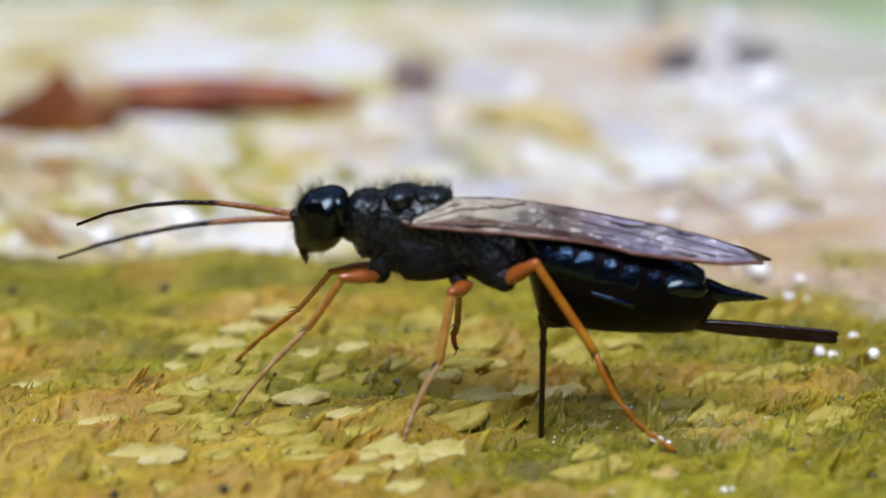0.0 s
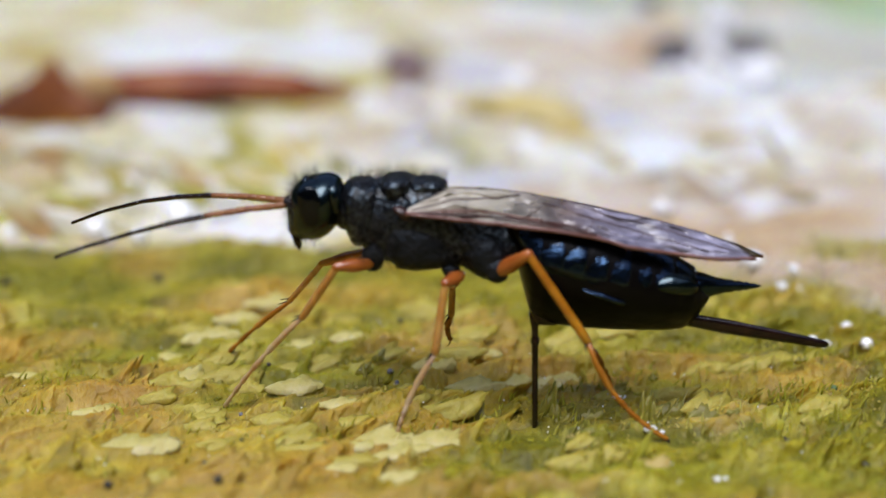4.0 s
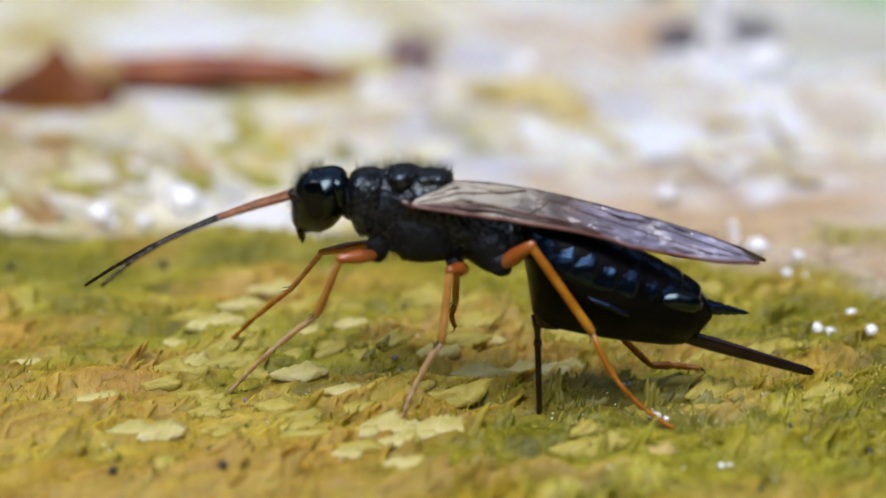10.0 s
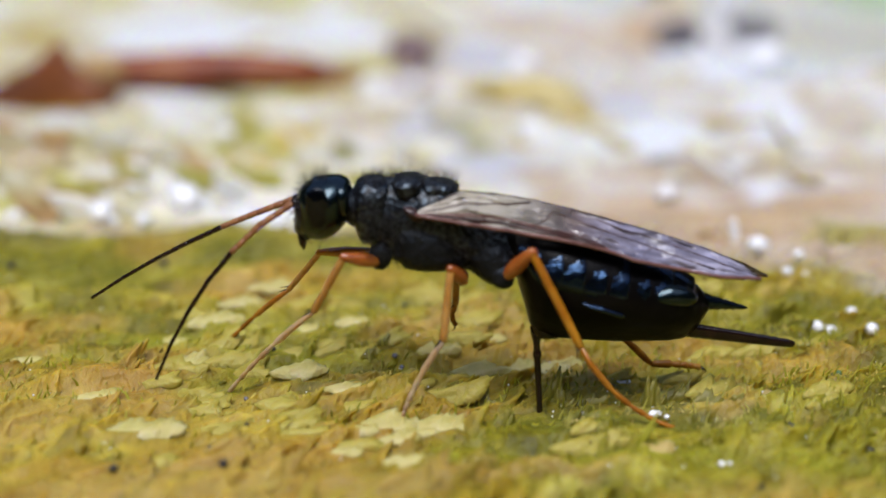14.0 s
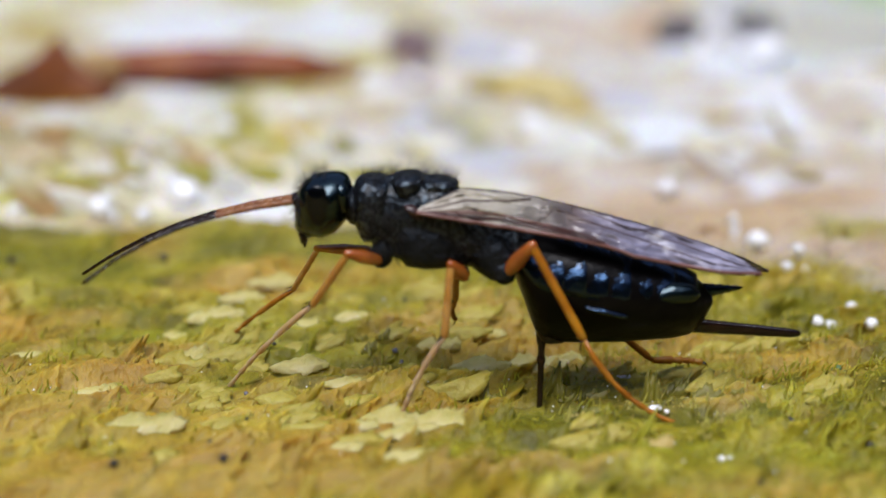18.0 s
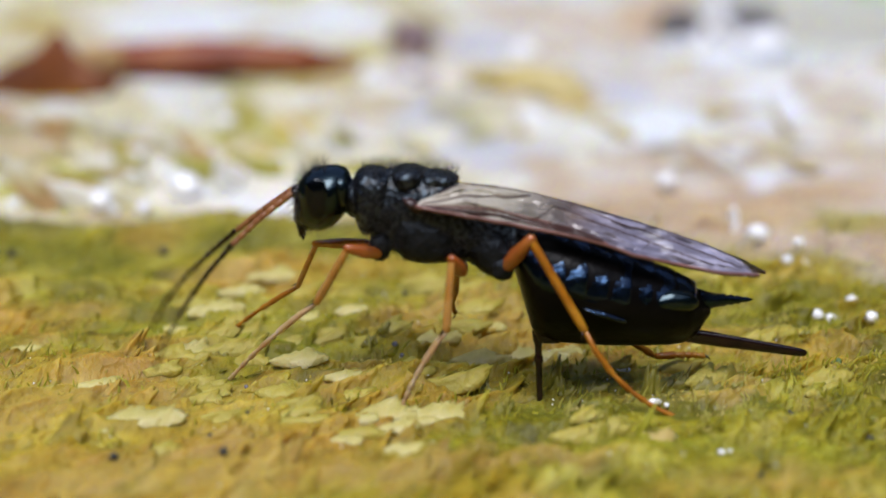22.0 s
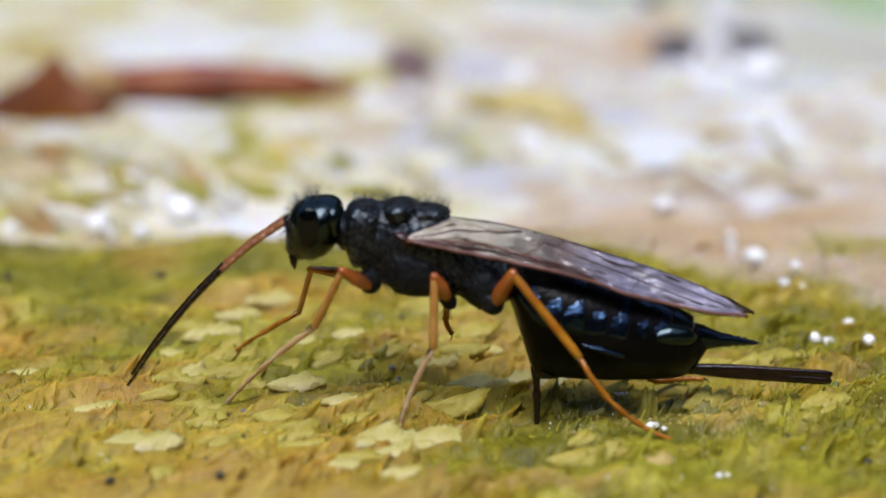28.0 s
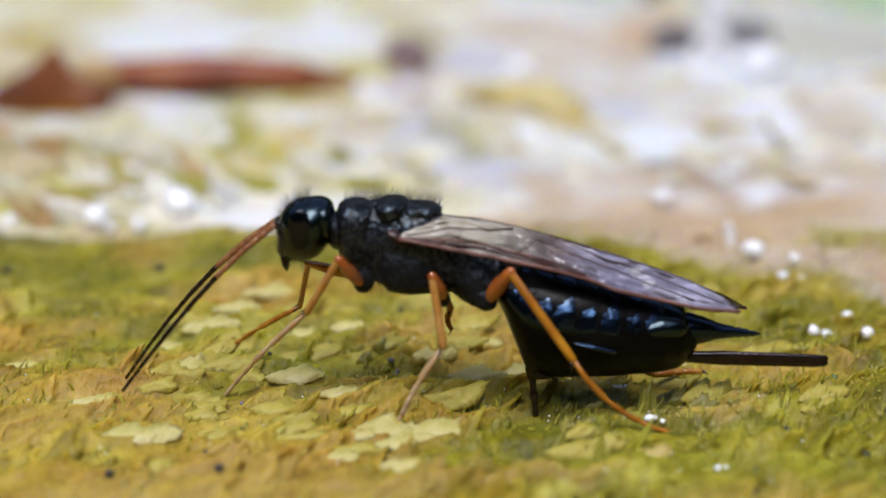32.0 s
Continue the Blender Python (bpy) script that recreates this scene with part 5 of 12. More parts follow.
def wing(side, lower, upper):
    def at(u, v):
        k = u * (len(lower) - 1)
        i = min(int(k), len(lower) - 2)
        f = k - i
        a = Vector(lower[i]).lerp(Vector(lower[i + 1]), f)
        b = Vector(upper[i]).lerp(Vector(upper[i + 1]), f)
        p = a.lerp(b, v)
        fold = 0.025 * math.sin(v * 16 + u * 5) * math.sin(3.14 * min(1, u * 1.4)) + 0.24 * min(1, u * 6) * (noise.noise(Vector((u * 9, v * 3.5, 1.0))) + 0.6 * noise.noise(Vector((u * 24 + v * 4, v * 7, 4.0))))
        k = min(1.0, u / 0.32)
        y = 1.75 * (1 - k) * (0.85 + 0.15 * (1 - v)) + ((1.75 - 0.6 * u) * (1 - v) ** 0.8 + 0.12) * k
        k = side * y / 57.27
        return Vector((p.x - (1.12 - p.x) * k, side * (y + fold), p.y - (13.7 - p.y) * k))
    n, m = 110, 26
    v, f = [], []
    for layer in (0, 1):
        for i in range(n + 1):
            for j in range(m + 1):
                p = at(i / n, j / m)
                v.append((p.x, p.y + side * 0.012 * layer, p.z))
    K = (n + 1) * (m + 1)
    for i in range(n):
        for j in range(m):
            a = i * (m + 1) + j
            f.append((a, a + 1, a + m + 2, a + m + 1))
            f.append((K + a, K + a + m + 1, K + a + m + 2, K + a + 1))
    ob = part("wing", mesh_from(v, f, "wing", WING), wasp, "smoky translucent folded wing with brown veins")
    lines = [[(0, 0.02), (0.3, 0.0), (0.6, 0.0), (0.85, 0.02), (1, 0.2)], [(0, 0.14), (0.14, 0.27), (0.3, 0.3), (0.46, 0.22), (0.54, 0.05)],
             [(0.02, 0.5), (0.12, 0.55), (0.22, 0.62), (0.32, 0.72), (0.38, 0.92)], [(0.40, 0.24), (0.46, 0.18), (0.53, 0.07)], [(0.36, 0.28), (0.40, 0.5), (0.43, 0.75)],
             [(0.43, 0.75), (0.52, 0.62), (0.62, 0.52), (0.70, 0.42), (0.80, 0.26)], [(0.52, 0.88), (0.66, 0.76), (0.80, 0.60), (0.90, 0.5)], [(0.50, 0.12), (0.53, 0.35), (0.55, 0.58)],
             [(0.62, 0.08), (0.64, 0.3), (0.66, 0.47)], [(0.1, 0.97), (0.4, 0.98), (0.75, 0.97), (1, 0.95)], [(0.2, 0.3), (0.23, 0.46), (0.24, 0.63)],
             [(0.02, 0.08), (0.14, 0.15), (0.3, 0.16), (0.44, 0.12), (0.52, 0.04)]]
    for w, line in enumerate(lines):
        sec, steps = [], []
        for (u0, v0), (u1, v1) in zip(line, line[1:]):
            steps += [(u0 + (u1 - u0) * k / 8, v0 + (v1 - v0) * k / 8) for k in range(8)]
        steps.append(line[-1])
        rad = (0.085, 0.06, 0.045, 0.10, 0.04, 0.035, 0.03, 0.025, 0.025, 0.025, 0.025, 0.09)[w]
        for u, vv in steps:
            p = at(u, vv)
            sec.append([(p.x, p.y + side * (0.01 + rad * math.cos(q)) , p.z + rad * math.sin(q)) for q in [6.28319 * j / 6 for j in range(6)]])
        part("vein", mesh_from(*rings(sec), "vein", COSTA if w < 2 else VEIN), ob)
    return ob


LIMB["wings"] = [wing(-1, lower, upper), wing(1, lower_far, upper_far)]

# antennae: six pieces each
for i in (1, 2):
    for j in range(6):
        st = []
        L, r0, r1 = 1.63, 0.142 - 0.0125 * j, 0.142 - 0.0125 * (j + 1)
        for k in range(4):
            rr = r0 + (r1 - r0) * k / 4
            st += [(L * (k if k else -0.2) / 4, rr * 0.8), (L * (k + 0.12) / 4, rr), (L * (k + 0.88) / 4, rr), (L * (k + 0.99) / 4, rr * 0.8)]
        if j == 5:
            st[-1] = (L, 0.01)
        LIMB[f"antenna{i}{j}"] = part("antenna_piece", rod("antenna_piece", st, STALK if j < 2 else HORN, 9), wasp, "rust-coloured antenna base" if j < 2 else "thin black jointed antenna")

# legs
LEGS = {"near_hind": (1.88, 4.28, 5.27, 0.87), "near_front": (1.39, 3.05, 6.4, 0.76), "far_front": (2.34, 2.89, 6.48, 0.58), "near_mid": (1.12, 2.88, 4.07, 0.82), "far_mid": (0.69, 1.73, 1.55, 0.7)}


def femur(l, k, mat=RUST):
    return rod("femur", [(-0.25, 0.12 * k), (0.05, 0.32 * k), (l * 0.5, 0.40 * k), (l * 0.9, 0.27 * k), (l + 0.1, 0.22 * k), (l + 0.2, 0.08 * k)], mat, 14)


def tibia(l, k, mat=AMBER):
    return rod("tibia", [(-0.12, 0.12 * k), (0.1, 0.20 * k), (l * 0.4, 0.21 * k), (l * 0.9, 0.215 * k), (l, 0.20 * k), (l + 0.1, 0.1 * k)], mat, 12)


def tarsus(l, k, bow=0.15, mat=TARSUS):
    st = []
    cuts = (0, 0.42, 0.6, 0.74, 0.84, 1.0)
    for a, b in zip(cuts, cuts[1:]):
        st += [(l * a + 0.02, (0.13 - 0.04 * a) * k), (l * (a + (b - a) * 0.4), (0.165 - 0.05 * a) * k), (l * (a + (b - a) * 0.88), (0.19 - 0.05 * a) * k), (l * b, (0.11 - 0.03 * a) * k)]
    return rod("tarsus", st, mat, 10, 1, -bow)


def claws(l, k, ob):
    for s in (-1, 1):
        c = part("claw", rod("claw", [(0, 0.05 * k), (0.2, 0.045 * k), (0.38, 0.01)], HORN, 6, 1, 0.06), ob, "dark tarsal claw")
        c.matrix_basis = pose((l - 0.05) * MM, 0.04 * s * MM, 0, 0, 25, 25 * s)


PALE = ("near_front", "near_mid")


def leg_hair(l, k, ob, seed):
    """Short bristles that lean towards the foot."""
    r = random.Random(seed)
    roots = []
    for _ in range(70):
        a, x = r.uniform(0, 6.28), r.uniform(0.2, l - 0.1)
        c, s = math.cos(a), math.sin(a)
        roots.append(((x, 0.15 * k * c, 0.15 * k * s), (1.2, c, s)))
    part("leg_bristles", hairs("leg_bristles", roots, HAIR, 0.24, 0.006, seed), ob, "short dark bristles")["kind"] = "stuff"


for n, (lf, lt, ls, k) in LEGS.items():
    LIMB[n + "_femur"] = part("femur", femur(lf, k, AMBER if n == "far_front" else RUST), wasp, "pale amber thigh" if n == "far_front" else "thick rust-orange thigh")
    shin = LIMB[n + "_tibia"] = part("tibia", tibia(lt, k, AMBER if n == "near_hind" else HONEY), wasp, "amber shin" if n == "near_hind" else "pale honey-coloured shin")
    for s in (-1, 1):
        spur = part("spur", rod("spur", [(0, 0.05 * k), (0.2, 0.04 * k), (0.45, 0.01)], HORN, 6), shin)
        spur.matrix_basis = pose(lt * MM, 0.1 * s * MM, -0.1 * MM, 0, 30, 12 * s)
    LIMB[n + "_tarsus"] = part("tarsus", tarsus(ls, k * (0.92 if n == "near_hind" else 0.95 if n in PALE else 1.15), 0.52 if n == "near_hind" else 0.15, PALE_FOOT if n in PALE else TARSUS), wasp, "pale slender jointed foot" if n in PALE else "slender amber jointed foot")
    claws(ls, k, LIMB[n + "_tarsus"])
    leg_hair(lt, k, shin, 31)
    leg_hair(ls, k * 0.8, LIMB[n + "_tarsus"], 32)
LIMB["far_hind_tibia"] = part("tibia", tibia(3.9, 1.0), wasp, "amber shin")
LIMB["far_hind_metatarsus"] = part("metatarsus", rod("metatarsus", [(-0.05, 0.1), (0.3, 0.15), (1.6, 0.16), (2.05, 0.1)], TARSUS, 10), wasp, "amber first foot joint")
LIMB["far_hind_tarsus"] = part("tarsus", tarsus(2.3, 1.0, -0.05), wasp, "slender amber jointed foot")
claws(2.3, 1.0, LIMB["far_hind_tarsus"])


# quick flicks of the antennae: second, which antennae, degrees swung within one frame
FLICKS = [(20, (2,), 4), (22, (1, 2), 3.5), (29, (1, 2), 3), (31, (1, 2), 55)]
ROOTS = {}


def feel(i, j, rows):
    """Key one antenna piece, with the quick flicks round the antenna's root."""
    out = []
    for t, m in rows:
        if j == 0:
            ROOTS[i, t] = m.translation.copy()
        swing = [a for s, which, a in FLICKS if s == t and i in which]
        if not swing:
            out.append((t, m))
            continue
        root = Matrix.Translation(ROOTS[i, t])
        for k in (-1, 0, 1):
            out.append((t + k / 30, root @ pose(0, 0, 0, 0, swing[0] * k, 0) @ root.inverted() @ m))
    walk(LIMB[f"antenna{i}{j}"], out)


def motions():
    walk(LIMB["thorax"], [
        (0, mm(-5.09,0,8.98,-4.2)), (0.5, mm(-5.21,0,9.14,-3.1)), (1, mm(-5.11,0,9.05,-3.6)), (1.5, mm(-5.01,0,9.03,-3.2)), (2, mm(-5.14,0,9.06,-3.1)),
        (2.5, mm(-5.01,0,9.03,-4.7)), (3, mm(-5.09,0,9.06,-3.7)), (3.5, mm(-5.1,0,9.05,-2.7)), (5.5, mm(-4.96,0,8.96,-2.6)), (6, mm(-5.09,0,9.06,-1.7)),
        (6.5, mm(-4.87,0,8.85,-2.2)), (7, mm(-5.07,0,9.02,-2.0)), (7.5, mm(-4.83,0,8.82,-1.5)), (8, mm(-5.09,0,8.96,-0.9)), (8.5, mm(-4.83,0,8.86,-0.3)),
        (9, mm(-5.25,0,8.83,-2.3)), (9.5, mm(-4.91,0,8.79,-0.5)), (10, mm(-5.05,0,8.8,-1.5)), (10.5, mm(-4.94,0,8.87,-0.4)), (11, mm(-4.98,0,8.83,-0.6)),
        (11.5, mm(-4.89,0,8.82,0.0)), (12, mm(-5.02,0,8.71,-0.4)), (12.5, mm(-4.91,0,8.7,0.5)), (13, mm(-4.92,0,8.49,0.8)), (13.5, mm(-4.96,0,8.61,1.0)),
        (14, mm(-4.89,0,8.35,0.8)), (14.5, mm(-4.98,0,8.53,0.3)), (16.5, mm(-5,0,8.51,1.0)), (17, mm(-4.9,0,8.34,-0.0)), (17.5, mm(-4.96,0,8.46,1.2)),
        (18, mm(-4.87,0,8.24,-0.3)), (18.5, mm(-4.99,0,8.49,1.1)), (19, mm(-4.9,0,8.23,0.0)), (19.5, mm(-4.87,0,8.36,1.0)), (20, mm(-4.91,0,8.16,0.6)),
        (20.5, mm(-4.87,0,8.17,-0.2)), (21, mm(-4.92,0,8.27,0.7)), (21.5, mm(-4.79,0,7.99,-0.6)), (22, mm(-4.9,0,8.22,1.1)), (22.5, mm(-4.88,0,7.82,-0.5)),
        (23, mm(-4.87,0,8.08,0.9)), (23.5, mm(-4.98,0,7.74,-0.7)), (24, mm(-4.91,0,7.99,0.9)), (24.5, mm(-4.94,0,7.85,0.0)), (25, mm(-4.99,0,7.96,1.3)),
        (25.5, mm(-5.04,0,7.92,1.4)), (27.5, mm(-5.18,0,7.9,2.0)), (28, mm(-5.14,0,7.8,1.8)), (28.5, mm(-5.18,0,7.79,2.1)), (29, mm(-5.26,0,7.71,1.2)),
        (29.5, mm(-5.13,0,7.87,2.6)), (30, mm(-5.26,0,7.81,2.0)), (30.5, mm(-5.22,0,7.82,1.6)), (31, mm(-5.2,0,7.64,1.1)), (31.5, mm(-5.2,0,7.84,2.9)),
        (32, mm(-5.41,0,7.58,0.6))])
    walk(LIMB["head"], [
        (0, mm(-9.14,0,9.66,-4.2)), (0.5, mm(-9.28,0,9.88,-3.1)), (1, mm(-9.15,0,9.74,-3.6)), (1.5, mm(-9.07,0,9.73,-3.2)), (2, mm(-9.21,0,9.81,-3.1)),
        (2.5, mm(-9.07,0,9.67,-4.7)), (3, mm(-9.13,0,9.81,-3.7)), (3.5, mm(-9.13,0,9.81,-2.7)), (5.5, mm(-9.02,0,9.67,-2.6)), (6, mm(-9.17,0,9.85,-1.7)),
        (6.5, mm(-8.95,0,9.59,-2.2)), (7, mm(-9.13,0,9.73,-2.0)), (7.5, mm(-8.92,0,9.59,-1.5)), (8, mm(-9.18,0,9.73,-0.9)), (8.5, mm(-8.93,0,9.7,-0.3)),
        (9, mm(-9.34,0,9.56,-2.3)), (9.5, mm(-8.96,0,9.56,-0.5)), (10, mm(-9.12,0,9.52,-1.5)), (10.5, mm(-9.02,0,9.63,-0.4)), (11, mm(-9.07,0,9.6,-0.6)),
        (11.5, mm(-8.95,0,9.62,0.0)), (12, mm(-9.09,0,9.48,-0.4)), (12.5, mm(-9,0,9.52,0.5)), (13, mm(-9.03,0,9.3,0.8)), (13.5, mm(-9.07,0,9.46,1.0)),
        (14, mm(-9.01,0,9.12,0.8)), (14.5, mm(-9.12,0,9.35,0.3)), (16.5, mm(-9.12,0,9.34,1.0)), (17, mm(-9.03,0,9.11,-0.0)), (17.5, mm(-9.1,0,9.3,1.2)),
        (18, mm(-9.01,0,9.02,-0.3)), (18.5, mm(-9.1,0,9.38,1.1)), (19, mm(-9.03,0,9.02,0.0)), (19.5, mm(-8.96,0,9.2,1.0)), (20, mm(-9.04,0,8.98,0.6)),
        (20.5, mm(-9,0,8.94,-0.2)), (21, mm(-9.05,0,9.05,0.7)), (21.5, mm(-8.95,0,8.7,-0.6)), (22, mm(-9.03,0,9.03,1.1)), (22.5, mm(-9.02,0,8.58,-0.5)),
        (23, mm(-8.97,0,8.87,0.9)), (23.5, mm(-9.11,0,8.48,-0.7)), (24, mm(-9.02,0,8.82,0.9)), (24.5, mm(-9.02,0,8.65,0.0)), (25, mm(-9.07,0,8.82,1.3)),
        (25.5, mm(-9.1,0,8.83,1.4)), (27.5, mm(-9.25,0,8.87,2.0)), (28, mm(-9.24,0,8.78,1.8)), (28.5, mm(-9.29,0,8.84,2.1)), (29, mm(-9.37,0,8.66,1.2)),
        (29.5, mm(-9.23,0,8.94,2.6)), (30, mm(-9.37,0,8.81,2.0)), (30.5, mm(-9.33,0,8.85,1.6)), (31, mm(-9.34,0,8.55,1.1)), (31.5, mm(-9.32,0,8.84,2.9)),
        (32, mm(-9.56,0,8.41,0.6))])
    for w in LIMB["wings"]:
        walk(w, [
        (0, mm(-5.38,0,8.99,-4.7)), (0.5, mm(-5.51,0,9.15,-3.6)), (1, mm(-5.4,0,9.06,-4.3)), (1.5, mm(-5.31,0,9.05,-4.0)), (2, mm(-5.43,0,9.07,-3.1)),
        (2.5, mm(-5.3,0,9.04,-4.1)), (3, mm(-5.38,0,9.07,-3.5)), (3.5, mm(-5.39,0,9.07,-3.3)), (5.5, mm(-5.26,0,8.98,-2.9)), (6, mm(-5.38,0,9.08,-1.8)),
        (6.5, mm(-5.16,0,8.87,-2.4)), (7, mm(-5.36,0,9.04,-2.1)), (7.5, mm(-5.12,0,8.84,-1.5)), (8, mm(-5.38,0,8.98,-1.1)), (8.5, mm(-5.12,0,8.89,-0.3)),
        (9, mm(-5.54,0,8.85,-1.8)), (9.5, mm(-5.2,0,8.82,-0.6)), (10, mm(-5.34,0,8.83,-1.3)), (10.5, mm(-5.23,0,8.9,-0.3)), (11, mm(-5.27,0,8.86,-0.4)),
        (11.5, mm(-5.18,0,8.85,0.3)), (12, mm(-5.31,0,8.74,-0.2)), (12.5, mm(-5.2,0,8.74,0.6)), (13, mm(-5.21,0,8.53,0.5)), (13.5, mm(-5.25,0,8.64,0.6)),
        (14, mm(-5.18,0,8.38,-0.1)), (14.5, mm(-5.27,0,8.56,0.7)), (16.5, mm(-5.29,0,8.55,0.4)), (17, mm(-5.19,0,8.37,-0.5)), (17.5, mm(-5.25,0,8.49,0.4)),
        (18, mm(-5.16,0,8.27,-0.5)), (18.5, mm(-5.28,0,8.53,1.2)), (19, mm(-5.19,0,8.26,0.0)), (19.5, mm(-5.16,0,8.4,0.6)), (20, mm(-5.2,0,8.2,0.2)),
        (20.5, mm(-5.16,0,8.2,-0.5)), (21, mm(-5.21,0,8.31,0.4)), (21.5, mm(-5.08,0,8.02,-1.0)), (22, mm(-5.19,0,8.25,0.8)), (22.5, mm(-5.17,0,7.85,-0.9)),
        (23, mm(-5.16,0,8.12,0.3)), (23.5, mm(-5.27,0,7.77,-1.2)), (24, mm(-5.2,0,8.03,0.2)), (24.5, mm(-5.23,0,7.88,-0.2)), (25, mm(-5.28,0,8,0.6)),
        (25.5, mm(-5.33,0,7.96,1.0)), (27.5, mm(-5.46,0,7.95,1.8)), (28, mm(-5.43,0,7.84,2.1)), (28.5, mm(-5.47,0,7.83,2.3)), (29, mm(-5.55,0,7.75,1.7)),
        (29.5, mm(-5.42,0,7.91,3.0)), (30, mm(-5.55,0,7.85,2.6)), (30.5, mm(-5.51,0,7.86,2.3)), (31, mm(-5.49,0,7.68,2.0)), (31.5, mm(-5.49,0,7.89,3.3)),
        (32, mm(-5.7,0,7.61,1.7))])
    walk(LIMB["abdomen"], [
        (0, mm(0.03,0,4.88,5.2)), (0.5, mm(-0.35,0,4.89,6.5)), (1, mm(-0.03,0,4.81,4.8)), (1.5, mm(0.07,0,4.78,4.5)), (2, mm(-0.2,0,4.74,7.2)), (2.5, mm(0.07,0,4.67,0.5)),
        (3, mm(-0.04,0,4.59,3.8)), (3.5, mm(-0.08,0,4.59,5.2)), (5.5, mm(-0.02,0,4.3,4.5)), (6, mm(-0.22,0,4.21,5.8)), (6.5, mm(0.08,0,4.25,4.5)),
        (7, mm(-0.15,0,4.17,7.5)), (7.5, mm(-0.14,0,4.06,7.5)), (8, mm(-0.31,0,3.91,8.5)), (8.5, mm(-0.14,0,3.83,8.3)), (9, mm(-0.31,0,3.87,9.5)),
        (9.5, mm(-0.33,0,3.91,10.5)), (10, mm(-0.15,0,3.87,10.7)), (10.5, mm(-0.25,0,3.83,8.2)), (11, mm(-0.05,0,3.8,7.5)), (11.5, mm(-0.2,0,3.63,9.7)),
        (12, mm(-0.12,0,3.55,5.5)), (12.5, mm(-0.05,0,3.51,7.6)), (13, mm(-0.28,0,3.47,5.9)), (13.5, mm(0.03,0,3.43,6.7)), (14, mm(-0.2,0,3.31,3.5)),
        (14.5, mm(-0.03,0,3.31,3.7)), (16.5, mm(-0.06,0,3.08,1.7)), (17, mm(-0.12,0,2.98,-0.7)), (17.5, mm(-0.04,0,2.96,2.3)), (18, mm(0.04,0,2.84,-0.3)),
        (18.5, mm(-0.15,0,2.89,4.9)), (19, mm(-0.07,0,2.81,0.0)), (19.5, mm(-0.11,0,2.73,3.0)), (20, mm(-0.03,0,2.65,3.1)), (20.5, mm(-0.07,0,2.65,-0.1)),
        (21, mm(-0.15,0,2.7,3.4)), (21.5, mm(0.05,0,2.62,-0.0)), (22, mm(-0.11,0,2.6,3.4)), (22.5, mm(-0.15,0,2.61,4.9)), (23, mm(-0.07,0,2.57,6.7)),
        (23.5, mm(-0.16,0,2.53,3.5)), (24, mm(-0.11,0,2.47,4.2)), (24.5, mm(-0.16,0,2.34,0.9)), (25, mm(-0.11,0,2.36,2.8)), (25.5, mm(-0.16,0,2.16,2.9)),
        (27.5, mm(-0.07,0,2.08,2.8)), (28, mm(-0.05,0,2.07,2.8)), (28.5, mm(-0.17,0,1.89,2.3)), (29, mm(-0.11,0,1.91,1.0)), (29.5, mm(-0.17,0,1.82,2.5)),
        (30, mm(-0.14,0,1.78,1.2)), (30.5, mm(-0.13,0,1.79,2.2)), (31, mm(-0.19,0,1.74,-1.2)), (31.5, mm(-0.16,0,1.72,3.3)), (32, mm(-0.19,0,1.7,-1.1))])
